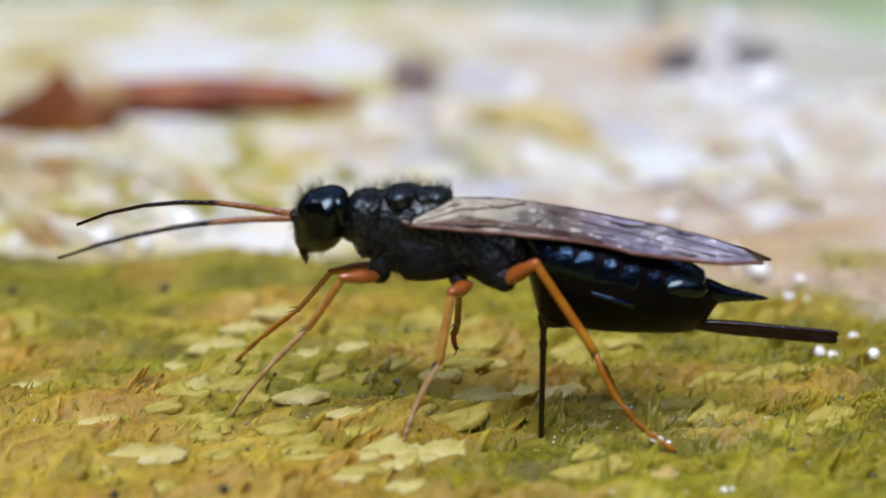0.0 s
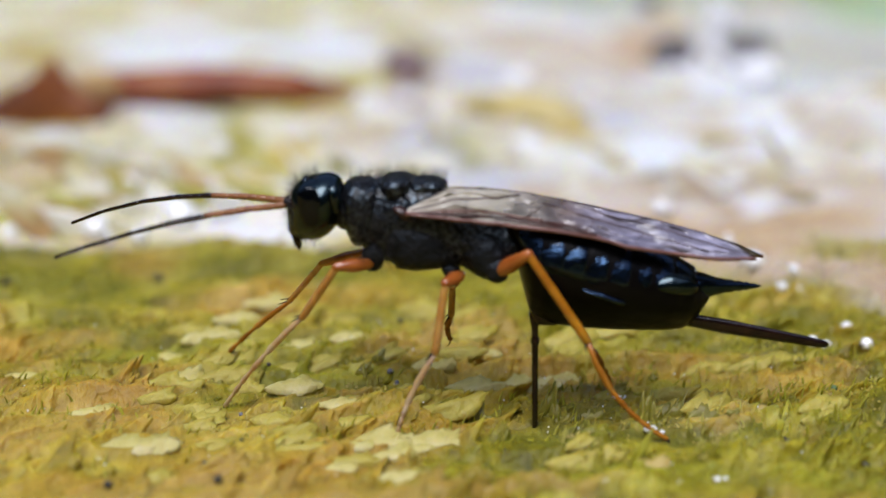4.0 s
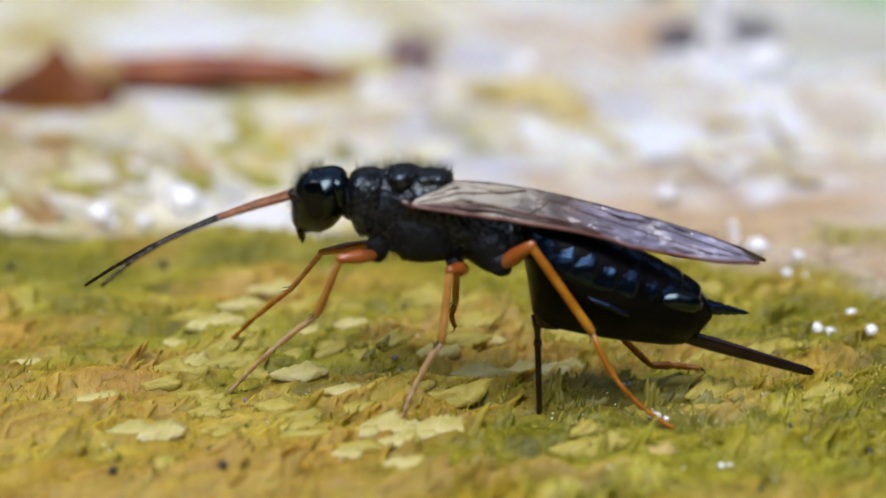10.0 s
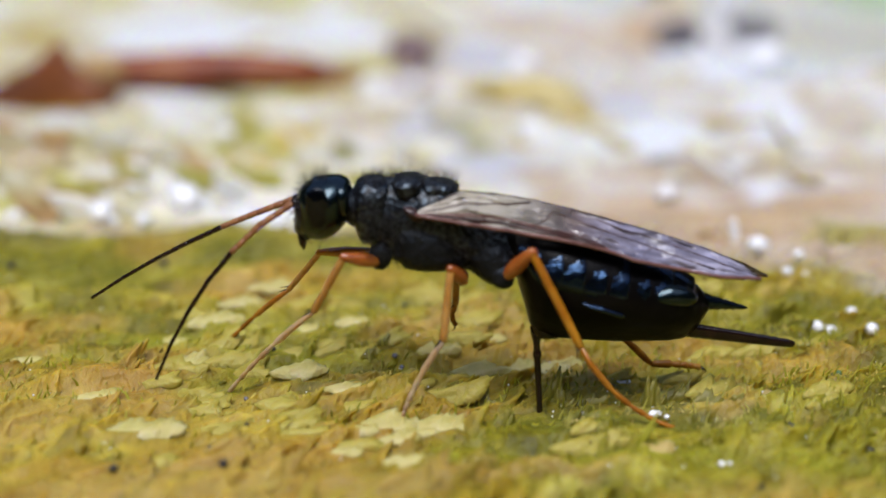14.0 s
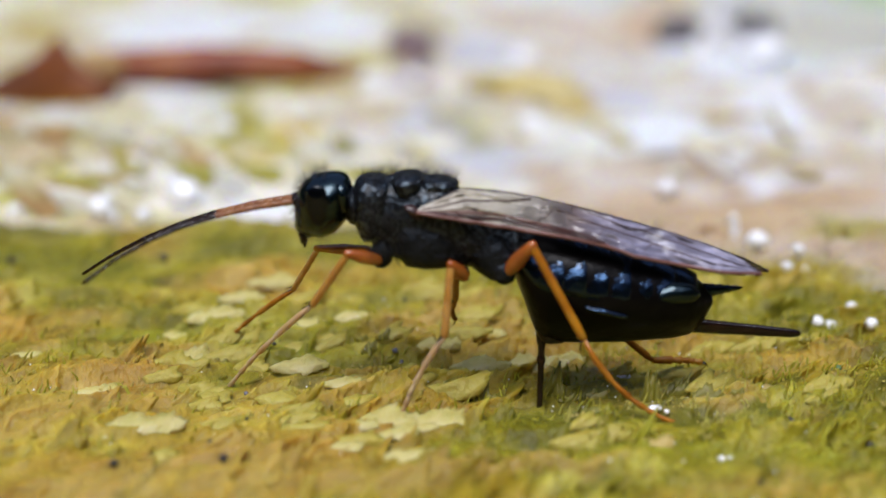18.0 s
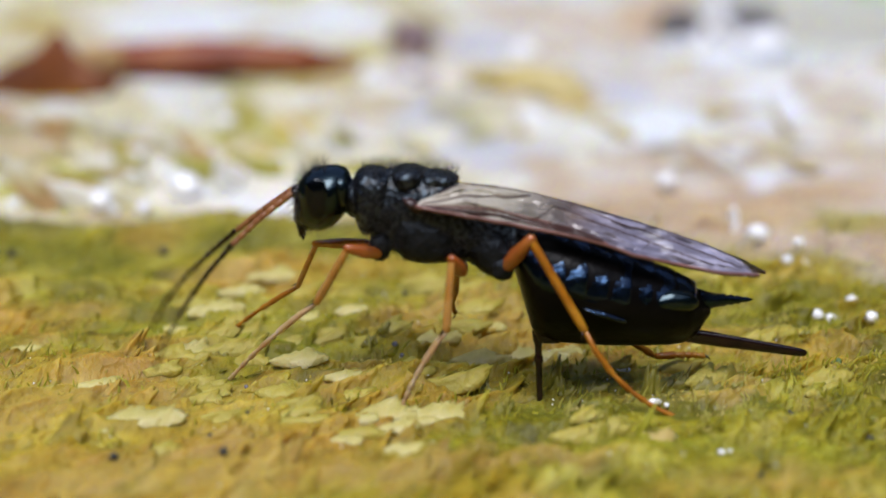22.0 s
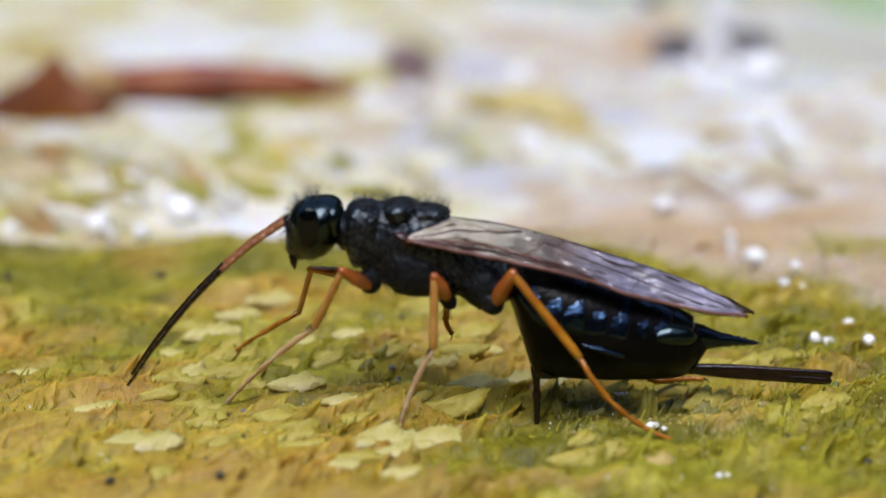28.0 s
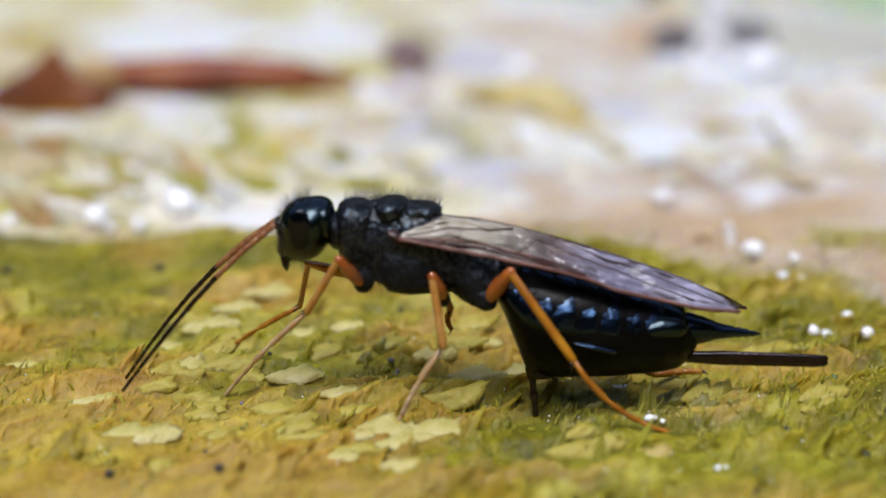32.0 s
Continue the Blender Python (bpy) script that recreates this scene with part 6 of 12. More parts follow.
    walk(LIMB["cornus"], [
        (0, seg(5.65,0,6.26,9.23,0,5.88)), (0.5, seg(5.28,0,6.16,8.87,0,6.25)), (1, seg(5.69,0,6.23,9.28,0,6.01)), (1.5, seg(5.89,0,6.22,9.49,0,6.01)),
        (2, seg(5.58,0,5.95,9.18,0,6.14)), (2.5, seg(5.93,0,6.55,9.52,0,6.74)), (3, seg(5.73,0,6.13,9.33,0,6.15)), (3.5, seg(5.55,0,5.99,9.15,0,5.99)),
        (5.5, seg(5.93,0,5.77,9.53,0,5.75)), (6, seg(5.35,0,5.54,8.95,0,5.53)), (6.5, seg(5.77,0,5.71,9.36,0,5.65)), (7, seg(5.33,0,5.34,8.93,0,5.26)),
        (7.5, seg(5.77,0,5.18,9.34,0,4.74)), (8, seg(5.18,0,4.99,8.76,0,4.59)), (8.5, seg(5.72,0,4.87,9.23,0,4.08)), (9, seg(5.03,0,4.87,8.61,0,4.48)),
        (9.5, seg(5.63,0,4.7,9.13,0,3.87)), (10, seg(5.07,0,4.78,8.63,0,4.24)), (10.5, seg(5.51,0,4.9,9.04,0,4.2)), (11, seg(5.15,0,5,8.74,0,4.68)),
        (11.5, seg(5.53,0,4.57,9.11,0,4.24)), (12, seg(5.48,0,4.93,9.08,0,4.8)), (12.5, seg(5.53,0,4.67,9.13,0,4.56)), (13, seg(5.43,0,4.79,8.99,0,4.28)),
        (13.5, seg(4.64,0,4.7,8.24,0,4.64)), (14, seg(4.97,0,4.95,8.52,0,4.4)), (14.5, seg(4.15,0,4.86,7.75,0,4.89)), (16.5, seg(4.71,0,4.74,8.26,0,5.34)),
        (17, seg(4.85,0,4.97,8.45,0,5.16)), (17.5, seg(4.69,0,4.58,8.26,0,5.02)), (18, seg(4.71,0,4.75,8.3,0,5.06)), (18.5, seg(4.47,0,4.27,8.06,0,4.51)),
        (19, seg(4.33,0,4.67,7.92,0,4.95)), (19.5, seg(5.08,0,4.36,8.67,0,4.51)), (20, seg(4.75,0,4.2,8.32,0,4.64)), (20.5, seg(5.34,0,4.6,8.94,0,4.6)),
        (21, seg(4.89,0,4.28,8.49,0,4.4)), (21.5, seg(5.54,0,4.56,9.14,0,4.44)), (22, seg(5.16,0,4.19,8.76,0,4.26)), (22.5, seg(5.59,0,4.05,9.18,0,3.79)),
        (23, seg(5.34,0,3.84,8.94,0,3.83)), (23.5, seg(5.67,0,4.09,9.24,0,3.67)), (24, seg(5.62,0,3.99,9.22,0,3.77)), (24.5, seg(5.67,0,4.17,9.26,0,3.93)),
        (25, seg(5.67,0,4,9.26,0,3.67)), (25.5, seg(5.7,0,3.83,9.3,0,3.92)), (27.5, seg(5.8,0,3.75,9.4,0,3.75)), (28, seg(5.59,0,3.72,9.17,0,3.37)),
        (28.5, seg(5.82,0,3.63,9.42,0,3.79)), (29, seg(5.85,0,3.73,9.44,0,3.45)), (29.5, seg(5.72,0,3.53,9.32,0,3.54)), (30, seg(5.72,0,3.62,9.32,0,3.59)),
        (30.5, seg(5.67,0,3.53,9.27,0,3.57)), (31, seg(5.83,0,3.75,9.42,0,3.45)), (31.5, seg(5.52,0,3.34,9.11,0,3.1)), (32, seg(5.71,0,3.72,9.3,0,3.45))])
    walk(LIMB["sheath"][0], [
        (0, seg(7.63,0,4.65,12.19,0,4.08)), (0.5, seg(7.49,0,4.42,12,0,3.52)), (1, seg(7.53,0,4.62,12.07,0,3.89)), (1.5, seg(7.77,0,4.68,12.36,0,4.33)),
        (2, seg(7.49,0,4.21,12.01,0,3.33)), (2.5, seg(7.55,0,5.16,12.15,0,5.19)), (3, seg(7.71,0,4.53,12.28,0,3.95)), (3.5, seg(7.63,0,4.3,12.13,0,3.34)),
        (5.5, seg(7.58,0,4.26,12.18,0,4.02)), (6, seg(7.42,0,3.83,11.9,0,2.79)), (6.5, seg(7.49,0,4.16,12.06,0,3.72)), (7, seg(7.35,0,3.59,11.81,0,2.43)),
        (7.5, seg(7.05,0,3.6,11.59,0,2.84)), (8, seg(7.16,0,3.2,11.59,0,1.95)), (8.5, seg(6.98,0,3.22,11.41,0,2)), (9, seg(7.06,0,3.05,11.49,0,1.79)),
        (9.5, seg(6.75,0,3.06,11.19,0,1.88)), (10, seg(7.05,0,2.93,11.46,0,1.63)), (10.5, seg(6.87,0,3.24,11.33,0,2.12)), (11, seg(7.31,0,3.21,11.73,0,1.96)),
        (11.5, seg(6.98,0,2.79,11.41,0,1.55)), (12, seg(7.2,0,3.27,11.71,0,2.33)), (12.5, seg(7.21,0,2.92,11.67,0,1.79)), (13, seg(6.78,0,3.22,11.31,0,2.45)),
        (13.5, seg(6.64,0,3.07,11.11,0,1.96)), (14, seg(6.03,0,3.46,10.59,0,2.82)), (14.5, seg(6.11,0,3.35,10.65,0,2.66)), (16.5, seg(6.51,0,3.38,11.1,0,3)),
        (17, seg(6.22,0,3.59,10.82,0,3.51)), (17.5, seg(6.42,0,3.15,10.99,0,2.64)), (18, seg(6.22,0,3.43,10.81,0,3.05)), (18.5, seg(5.99,0,2.79,10.49,0,1.86)),
        (19, seg(6.5,0,3.32,11.09,0,2.93)), (19.5, seg(6.45,0,2.82,11.01,0,2.24)), (20, seg(6.58,0,2.75,11.14,0,2.12)), (20.5, seg(6.55,0,3.16,11.13,0,2.82)),
        (21, seg(6.23,0,2.75,10.79,0,2.12)), (21.5, seg(6.67,0,3.14,11.27,0,3.03)), (22, seg(6.61,0,2.63,11.15,0,1.9)), (22.5, seg(6.74,0,2.5,11.31,0,1.92)),
        (23, seg(6.83,0,2.15,11.32,0,1.13)), (23.5, seg(6.88,0,2.58,11.44,0,1.96)), (24, seg(7.17,0,2.39,11.71,0,1.65)), (24.5, seg(6.97,0,2.77,11.56,0,2.5)),
        (25, seg(7.24,0,2.52,11.83,0,2.2)), (25.5, seg(7.6,0,2.26,12.16,0,1.67)), (27.5, seg(7.89,0,2.12,12.45,0,1.54)), (28, seg(7.73,0,2.16,12.3,0,1.7)),
        (28.5, seg(7.83,0,2.03,12.39,0,1.46)), (29, seg(7.85,0,2.29,12.43,0,1.82)), (29.5, seg(7.9,0,1.79,12.41,0,0.86)), (30, seg(7.89,0,1.99,12.46,0,1.41)),
        (30.5, seg(7.88,0,1.88,12.44,0,1.3)), (31, seg(7.76,0,2.39,12.34,0,1.95)), (31.5, seg(7.76,0,1.66,12.29,0,0.85)), (32, seg(7.58,0,2.41,12.17,0,2.16))])
    walk(LIMB["sheath"][1], [
        (0, seg(7.63,0,4.65,12.22,0,4.33)), (0.5, seg(7.49,0,4.42,12.03,0,3.68)), (1, seg(7.53,0,4.62,12.1,0,4.14)), (1.5, seg(7.77,0,4.68,12.37,0,4.53)),
        (2, seg(7.49,0,4.21,12.03,0,3.44)), (2.5, seg(7.55,0,5.16,12.14,0,5.37)), (3, seg(7.71,0,4.53,12.29,0,4.08)), (3.5, seg(7.63,0,4.3,12.13,0,3.34)),
        (5.5, seg(7.58,0,4.26,12.18,0,4.02)), (6, seg(7.42,0,3.83,11.9,0,2.79)), (6.5, seg(7.49,0,4.16,12.06,0,3.72)), (7, seg(7.35,0,3.59,11.81,0,2.43)),
        (7.5, seg(7.05,0,3.6,11.59,0,2.84)), (8, seg(7.16,0,3.2,11.59,0,1.95)), (8.5, seg(6.98,0,3.22,11.41,0,2)), (9, seg(7.06,0,3.05,11.49,0,1.79)),
        (9.5, seg(6.75,0,3.06,11.19,0,1.88)), (10, seg(7.05,0,2.93,11.46,0,1.63)), (10.5, seg(6.87,0,3.24,11.33,0,2.12)), (11, seg(7.31,0,3.21,11.73,0,1.96)),
        (11.5, seg(6.98,0,2.79,11.41,0,1.55)), (12, seg(7.2,0,3.27,11.71,0,2.33)), (12.5, seg(7.21,0,2.92,11.67,0,1.79)), (13, seg(6.78,0,3.22,11.31,0,2.45)),
        (13.5, seg(6.64,0,3.07,11.11,0,1.96)), (14, seg(6.03,0,3.46,10.59,0,2.82)), (14.5, seg(6.11,0,3.35,10.65,0,2.66)), (16.5, seg(6.51,0,3.38,11.1,0,3)),
        (17, seg(6.22,0,3.59,10.82,0,3.51)), (17.5, seg(6.42,0,3.15,10.99,0,2.64)), (18, seg(6.22,0,3.43,10.81,0,3.05)), (18.5, seg(5.99,0,2.79,10.49,0,1.86)),
        (19, seg(6.5,0,3.32,11.09,0,2.93)), (19.5, seg(6.45,0,2.82,11.01,0,2.24)), (20, seg(6.58,0,2.75,11.14,0,2.12)), (20.5, seg(6.55,0,3.16,11.13,0,2.82)),
        (21, seg(6.23,0,2.75,10.79,0,2.12)), (21.5, seg(6.67,0,3.14,11.27,0,3.03)), (22, seg(6.61,0,2.63,11.15,0,1.9)), (22.5, seg(6.74,0,2.5,11.31,0,1.92)),
        (23, seg(6.83,0,2.15,11.32,0,1.13)), (23.5, seg(6.88,0,2.58,11.44,0,1.96)), (24, seg(7.17,0,2.39,11.71,0,1.65)), (24.5, seg(6.97,0,2.77,11.56,0,2.5)),
        (25, seg(7.24,0,2.52,11.83,0,2.2)), (25.5, seg(7.6,0,2.26,12.16,0,1.67)), (27.5, seg(7.89,0,2.12,12.45,0,1.54)), (28, seg(7.73,0,2.16,12.32,0,1.99)),
        (28.5, seg(7.83,0,2.03,12.4,0,1.58)), (29, seg(7.85,0,2.29,12.45,0,2.04)), (29.5, seg(7.9,0,1.79,12.43,0,0.97)), (30, seg(7.89,0,1.99,12.47,0,1.51)),
        (30.5, seg(7.88,0,1.88,12.46,0,1.41)), (31, seg(7.76,0,2.39,12.35,0,2.14)), (31.5, seg(7.76,0,1.66,12.31,0,0.98)), (32, seg(7.58,0,2.41,12.18,0,2.35))])
    walk(LIMB["drill"], [
        (0, seg(0.03,0,4.88,-0.02,-0.16,-1.11)), (0.5, seg(-0.35,0,4.89,0.06,-0.16,-1.09)), (1, seg(-0.03,0,4.81,-0.01,-0.17,-1.19)),
        (1.5, seg(0.07,0,4.78,-0.03,-0.17,-1.22)), (2, seg(-0.2,0,4.74,0.04,-0.17,-1.25)), (2.5, seg(0.07,0,4.67,-0.03,-0.17,-1.33)), (3, seg(-0.04,0,4.59,0,-0.17,-1.4)),
        (3.5, seg(-0.08,0,4.59,0.01,-0.17,-1.4)), (5.5, seg(-0.02,0,4.3,-0.01,-0.19,-1.69)), (6, seg(-0.22,0,4.21,0.08,-0.19,-1.78)),
        (6.5, seg(0.08,0,4.25,-0.05,-0.19,-1.75)), (7, seg(-0.15,0,4.17,0.05,-0.19,-1.82)), (7.5, seg(-0.14,0,4.06,0.05,-0.2,-1.94)),
        (8, seg(-0.31,0,3.91,0.15,-0.2,-2.07)), (8.5, seg(-0.14,0,3.83,0.06,-0.21,-2.16)), (9, seg(-0.31,0,3.87,0.15,-0.21,-2.1)),
        (9.5, seg(-0.33,0,3.91,0.16,-0.2,-2.06)), (10, seg(-0.15,0,3.87,0.07,-0.21,-2.12)), (10.5, seg(-0.25,0,3.83,0.12,-0.21,-2.15)),
        (11, seg(-0.05,0,3.8,0.01,-0.21,-2.2)), (11.5, seg(-0.2,0,3.63,0.11,-0.22,-2.35)), (12, seg(-0.12,0,3.55,0.07,-0.23,-2.44)),
        (12.5, seg(-0.05,0,3.51,0.02,-0.23,-2.49)), (13, seg(-0.28,0,3.47,0.18,-0.23,-2.51)), (13.5, seg(0.03,0,3.43,-0.04,-0.23,-2.56)),
        (14, seg(-0.2,0,3.31,0.14,-0.24,-2.67)), (14.5, seg(-0.03,0,3.31,0,-0.24,-2.68)), (16.5, seg(-0.06,0,3.08,0.04,-0.26,-2.91)),
        (17, seg(-0.12,0,2.98,0.09,-0.27,-3.01)), (17.5, seg(-0.04,0,2.96,0.02,-0.27,-3.03)), (18, seg(0.04,0,2.84,-0.07,-0.28,-3.15)),
        (18.5, seg(-0.15,0,2.89,0.14,-0.28,-3.1)), (19, seg(-0.07,0,2.81,0.06,-0.29,-3.19)), (19.5, seg(-0.11,0,2.73,0.11,-0.29,-3.26)),
        (20, seg(-0.03,0,2.65,0.02,-0.3,-3.34)), (20.5, seg(-0.07,0,2.65,0.06,-0.3,-3.34)), (21, seg(-0.15,0,2.7,0.15,-0.3,-3.29)),
        (21.5, seg(0.05,0,2.62,-0.08,-0.31,-3.37)), (22, seg(-0.11,0,2.6,0.12,-0.31,-3.39)), (22.5, seg(-0.15,0,2.61,0.17,-0.31,-3.37)),
        (23, seg(-0.07,0,2.57,0.07,-0.31,-3.42)), (23.5, seg(-0.16,0,2.53,0.2,-0.32,-3.45)), (24, seg(-0.11,0,2.47,0.13,-0.32,-3.52)),
        (24.5, seg(-0.16,0,2.34,0.23,-0.34,-3.64)), (25, seg(-0.11,0,2.36,0.14,-0.34,-3.62)), (25.5, seg(-0.16,0,2.16,0.26,-0.37,-3.81)),
        (27.5, seg(-0.07,0,2.08,0.1,-0.38,-3.91)), (28, seg(-0.05,0,2.07,0.07,-0.39,-3.92)), (28.5, seg(-0.17,0,1.89,0.34,-0.42,-4.07)),
        (29, seg(-0.11,0,1.91,0.2,-0.42,-4.06)), (29.5, seg(-0.17,0,1.82,0.34,-0.44,-4.14)), (30, seg(-0.14,0,1.78,0.28,-0.45,-4.18)),
        (30.5, seg(-0.13,0,1.79,0.27,-0.44,-4.18)), (31, seg(-0.19,0,1.74,0.42,-0.46,-4.22)), (31.5, seg(-0.16,0,1.72,0.37,-0.46,-4.24)),
        (32, seg(-0.19,0,1.7,0.44,-0.47,-4.25))])
    feel(1, 0, [
        (0, seg(-10.32,0.45,9.34,-11.87,0.9,9.52)), (0.5, seg(-10.46,0.45,9.58,-12.01,0.9,9.69)), (1, seg(-10.33,0.45,9.43,-11.87,0.9,9.57)),
        (1.5, seg(-10.26,0.45,9.43,-11.78,0.9,9.53)), (2, seg(-10.39,0.45,9.51,-11.94,0.9,9.65)), (2.5, seg(-10.25,0.45,9.33,-11.79,0.9,9.47)),
        (3, seg(-10.31,0.45,9.5,-11.85,0.9,9.55)), (3.5, seg(-10.31,0.45,9.51,-11.87,0.9,9.57)), (5.5, seg(-10.21,0.45,9.38,-11.76,0.9,9.45)),
        (6, seg(-10.36,0.45,9.58,-11.92,0.9,9.58)), (6.5, seg(-10.14,0.45,9.31,-11.73,0.84,9.07)), (7, seg(-10.32,0.45,9.45,-11.84,0.9,9.27)),
        (7.5, seg(-10.11,0.45,9.32,-11.67,0.9,9.26)), (8, seg(-10.38,0.45,9.47,-11.94,0.9,9.29)), (8.5, seg(-10.12,0.45,9.46,-11.66,0.9,9.32)),
        (9, seg(-10.53,0.45,9.28,-12.11,0.61,8.96)), (9.5, seg(-10.15,0.45,9.31,-11.74,0.61,8.98)), (10, seg(-10.31,0.45,9.25,-11.85,0.61,8.73)),
        (10.5, seg(-10.21,0.45,9.39,-11.8,0.61,9.04)), (11, seg(-10.26,0.45,9.35,-11.86,0.61,9.08)), (11.5, seg(-10.15,0.45,9.38,-11.61,0.9,8.87)),
        (12, seg(-10.29,0.45,9.23,-11.87,0.61,8.9)), (12.5, seg(-10.2,0.45,9.29,-11.76,0.61,8.87)), (13, seg(-10.22,0.45,9.08,-11.76,0.61,8.54)),
        (13.5, seg(-10.27,0.45,9.24,-11.82,0.61,8.78)), (14, seg(-10.21,0.45,8.89,-11.72,0.61,8.29)), (14.5, seg(-10.32,0.45,9.12,-11.83,0.61,8.5)),
        (16.5, seg(-10.32,0.45,9.11,-11.87,0.61,8.64)), (17, seg(-10.23,0.45,8.86,-11.82,0.61,8.56)), (17.5, seg(-10.29,0.45,9.08,-11.88,0.82,8.76)),
        (18, seg(-10.21,0.45,8.77,-11.8,0.61,8.47)), (18.5, seg(-10.29,0.45,9.16,-11.86,0.61,8.73)), (19, seg(-10.23,0.45,8.77,-11.79,0.61,8.33)),
        (19.5, seg(-10.16,0.45,8.98,-11.7,0.61,8.48)), (20, seg(-10.23,0.45,8.75,-11.71,0.61,8.06)), (20.5, seg(-10.2,0.45,8.7,-11.49,0.61,7.7)),
        (21, seg(-10.24,0.45,8.82,-11.5,0.82,7.75)), (21.5, seg(-10.15,0.45,8.44,-11.47,0.61,7.48)), (22, seg(-10.23,0.45,8.81,-11.49,0.9,7.86)),
        (22.5, seg(-10.22,0.45,8.32,-11.7,0.61,7.65)), (23, seg(-10.17,0.45,8.65,-11.62,0.61,7.92)), (23.5, seg(-10.31,0.45,8.22,-11.83,0.61,7.65)),
        (24, seg(-10.21,0.45,8.59,-11.74,0.61,8.03)), (24.5, seg(-10.22,0.45,8.41,-11.74,0.61,7.82)), (25, seg(-10.27,0.45,8.6,-11.76,0.61,7.94)),
        (25.5, seg(-10.3,0.45,8.62,-11.85,0.73,8.11)), (27.5, seg(-10.45,0.45,8.67,-11.95,0.88,8.01)), (28, seg(-10.44,0.45,8.57,-11.78,0.61,7.64)),
        (28.5, seg(-10.49,0.45,8.64,-11.85,0.61,7.75)), (29, seg(-10.57,0.45,8.44,-11.93,0.61,7.53)), (29.5, seg(-10.43,0.45,8.75,-11.77,0.61,7.82)),
        (30, seg(-10.57,0.45,8.61,-11.92,0.61,7.69)), (30.5, seg(-10.53,0.45,8.64,-11.81,0.61,7.62)), (31, seg(-10.54,0.45,8.33,-11.91,0.89,7.42)),
        (31.5, seg(-10.52,0.45,8.65,-12.07,0.81,8.14)), (32, seg(-10.76,0.45,8.17,-12.09,0.61,7.22))])
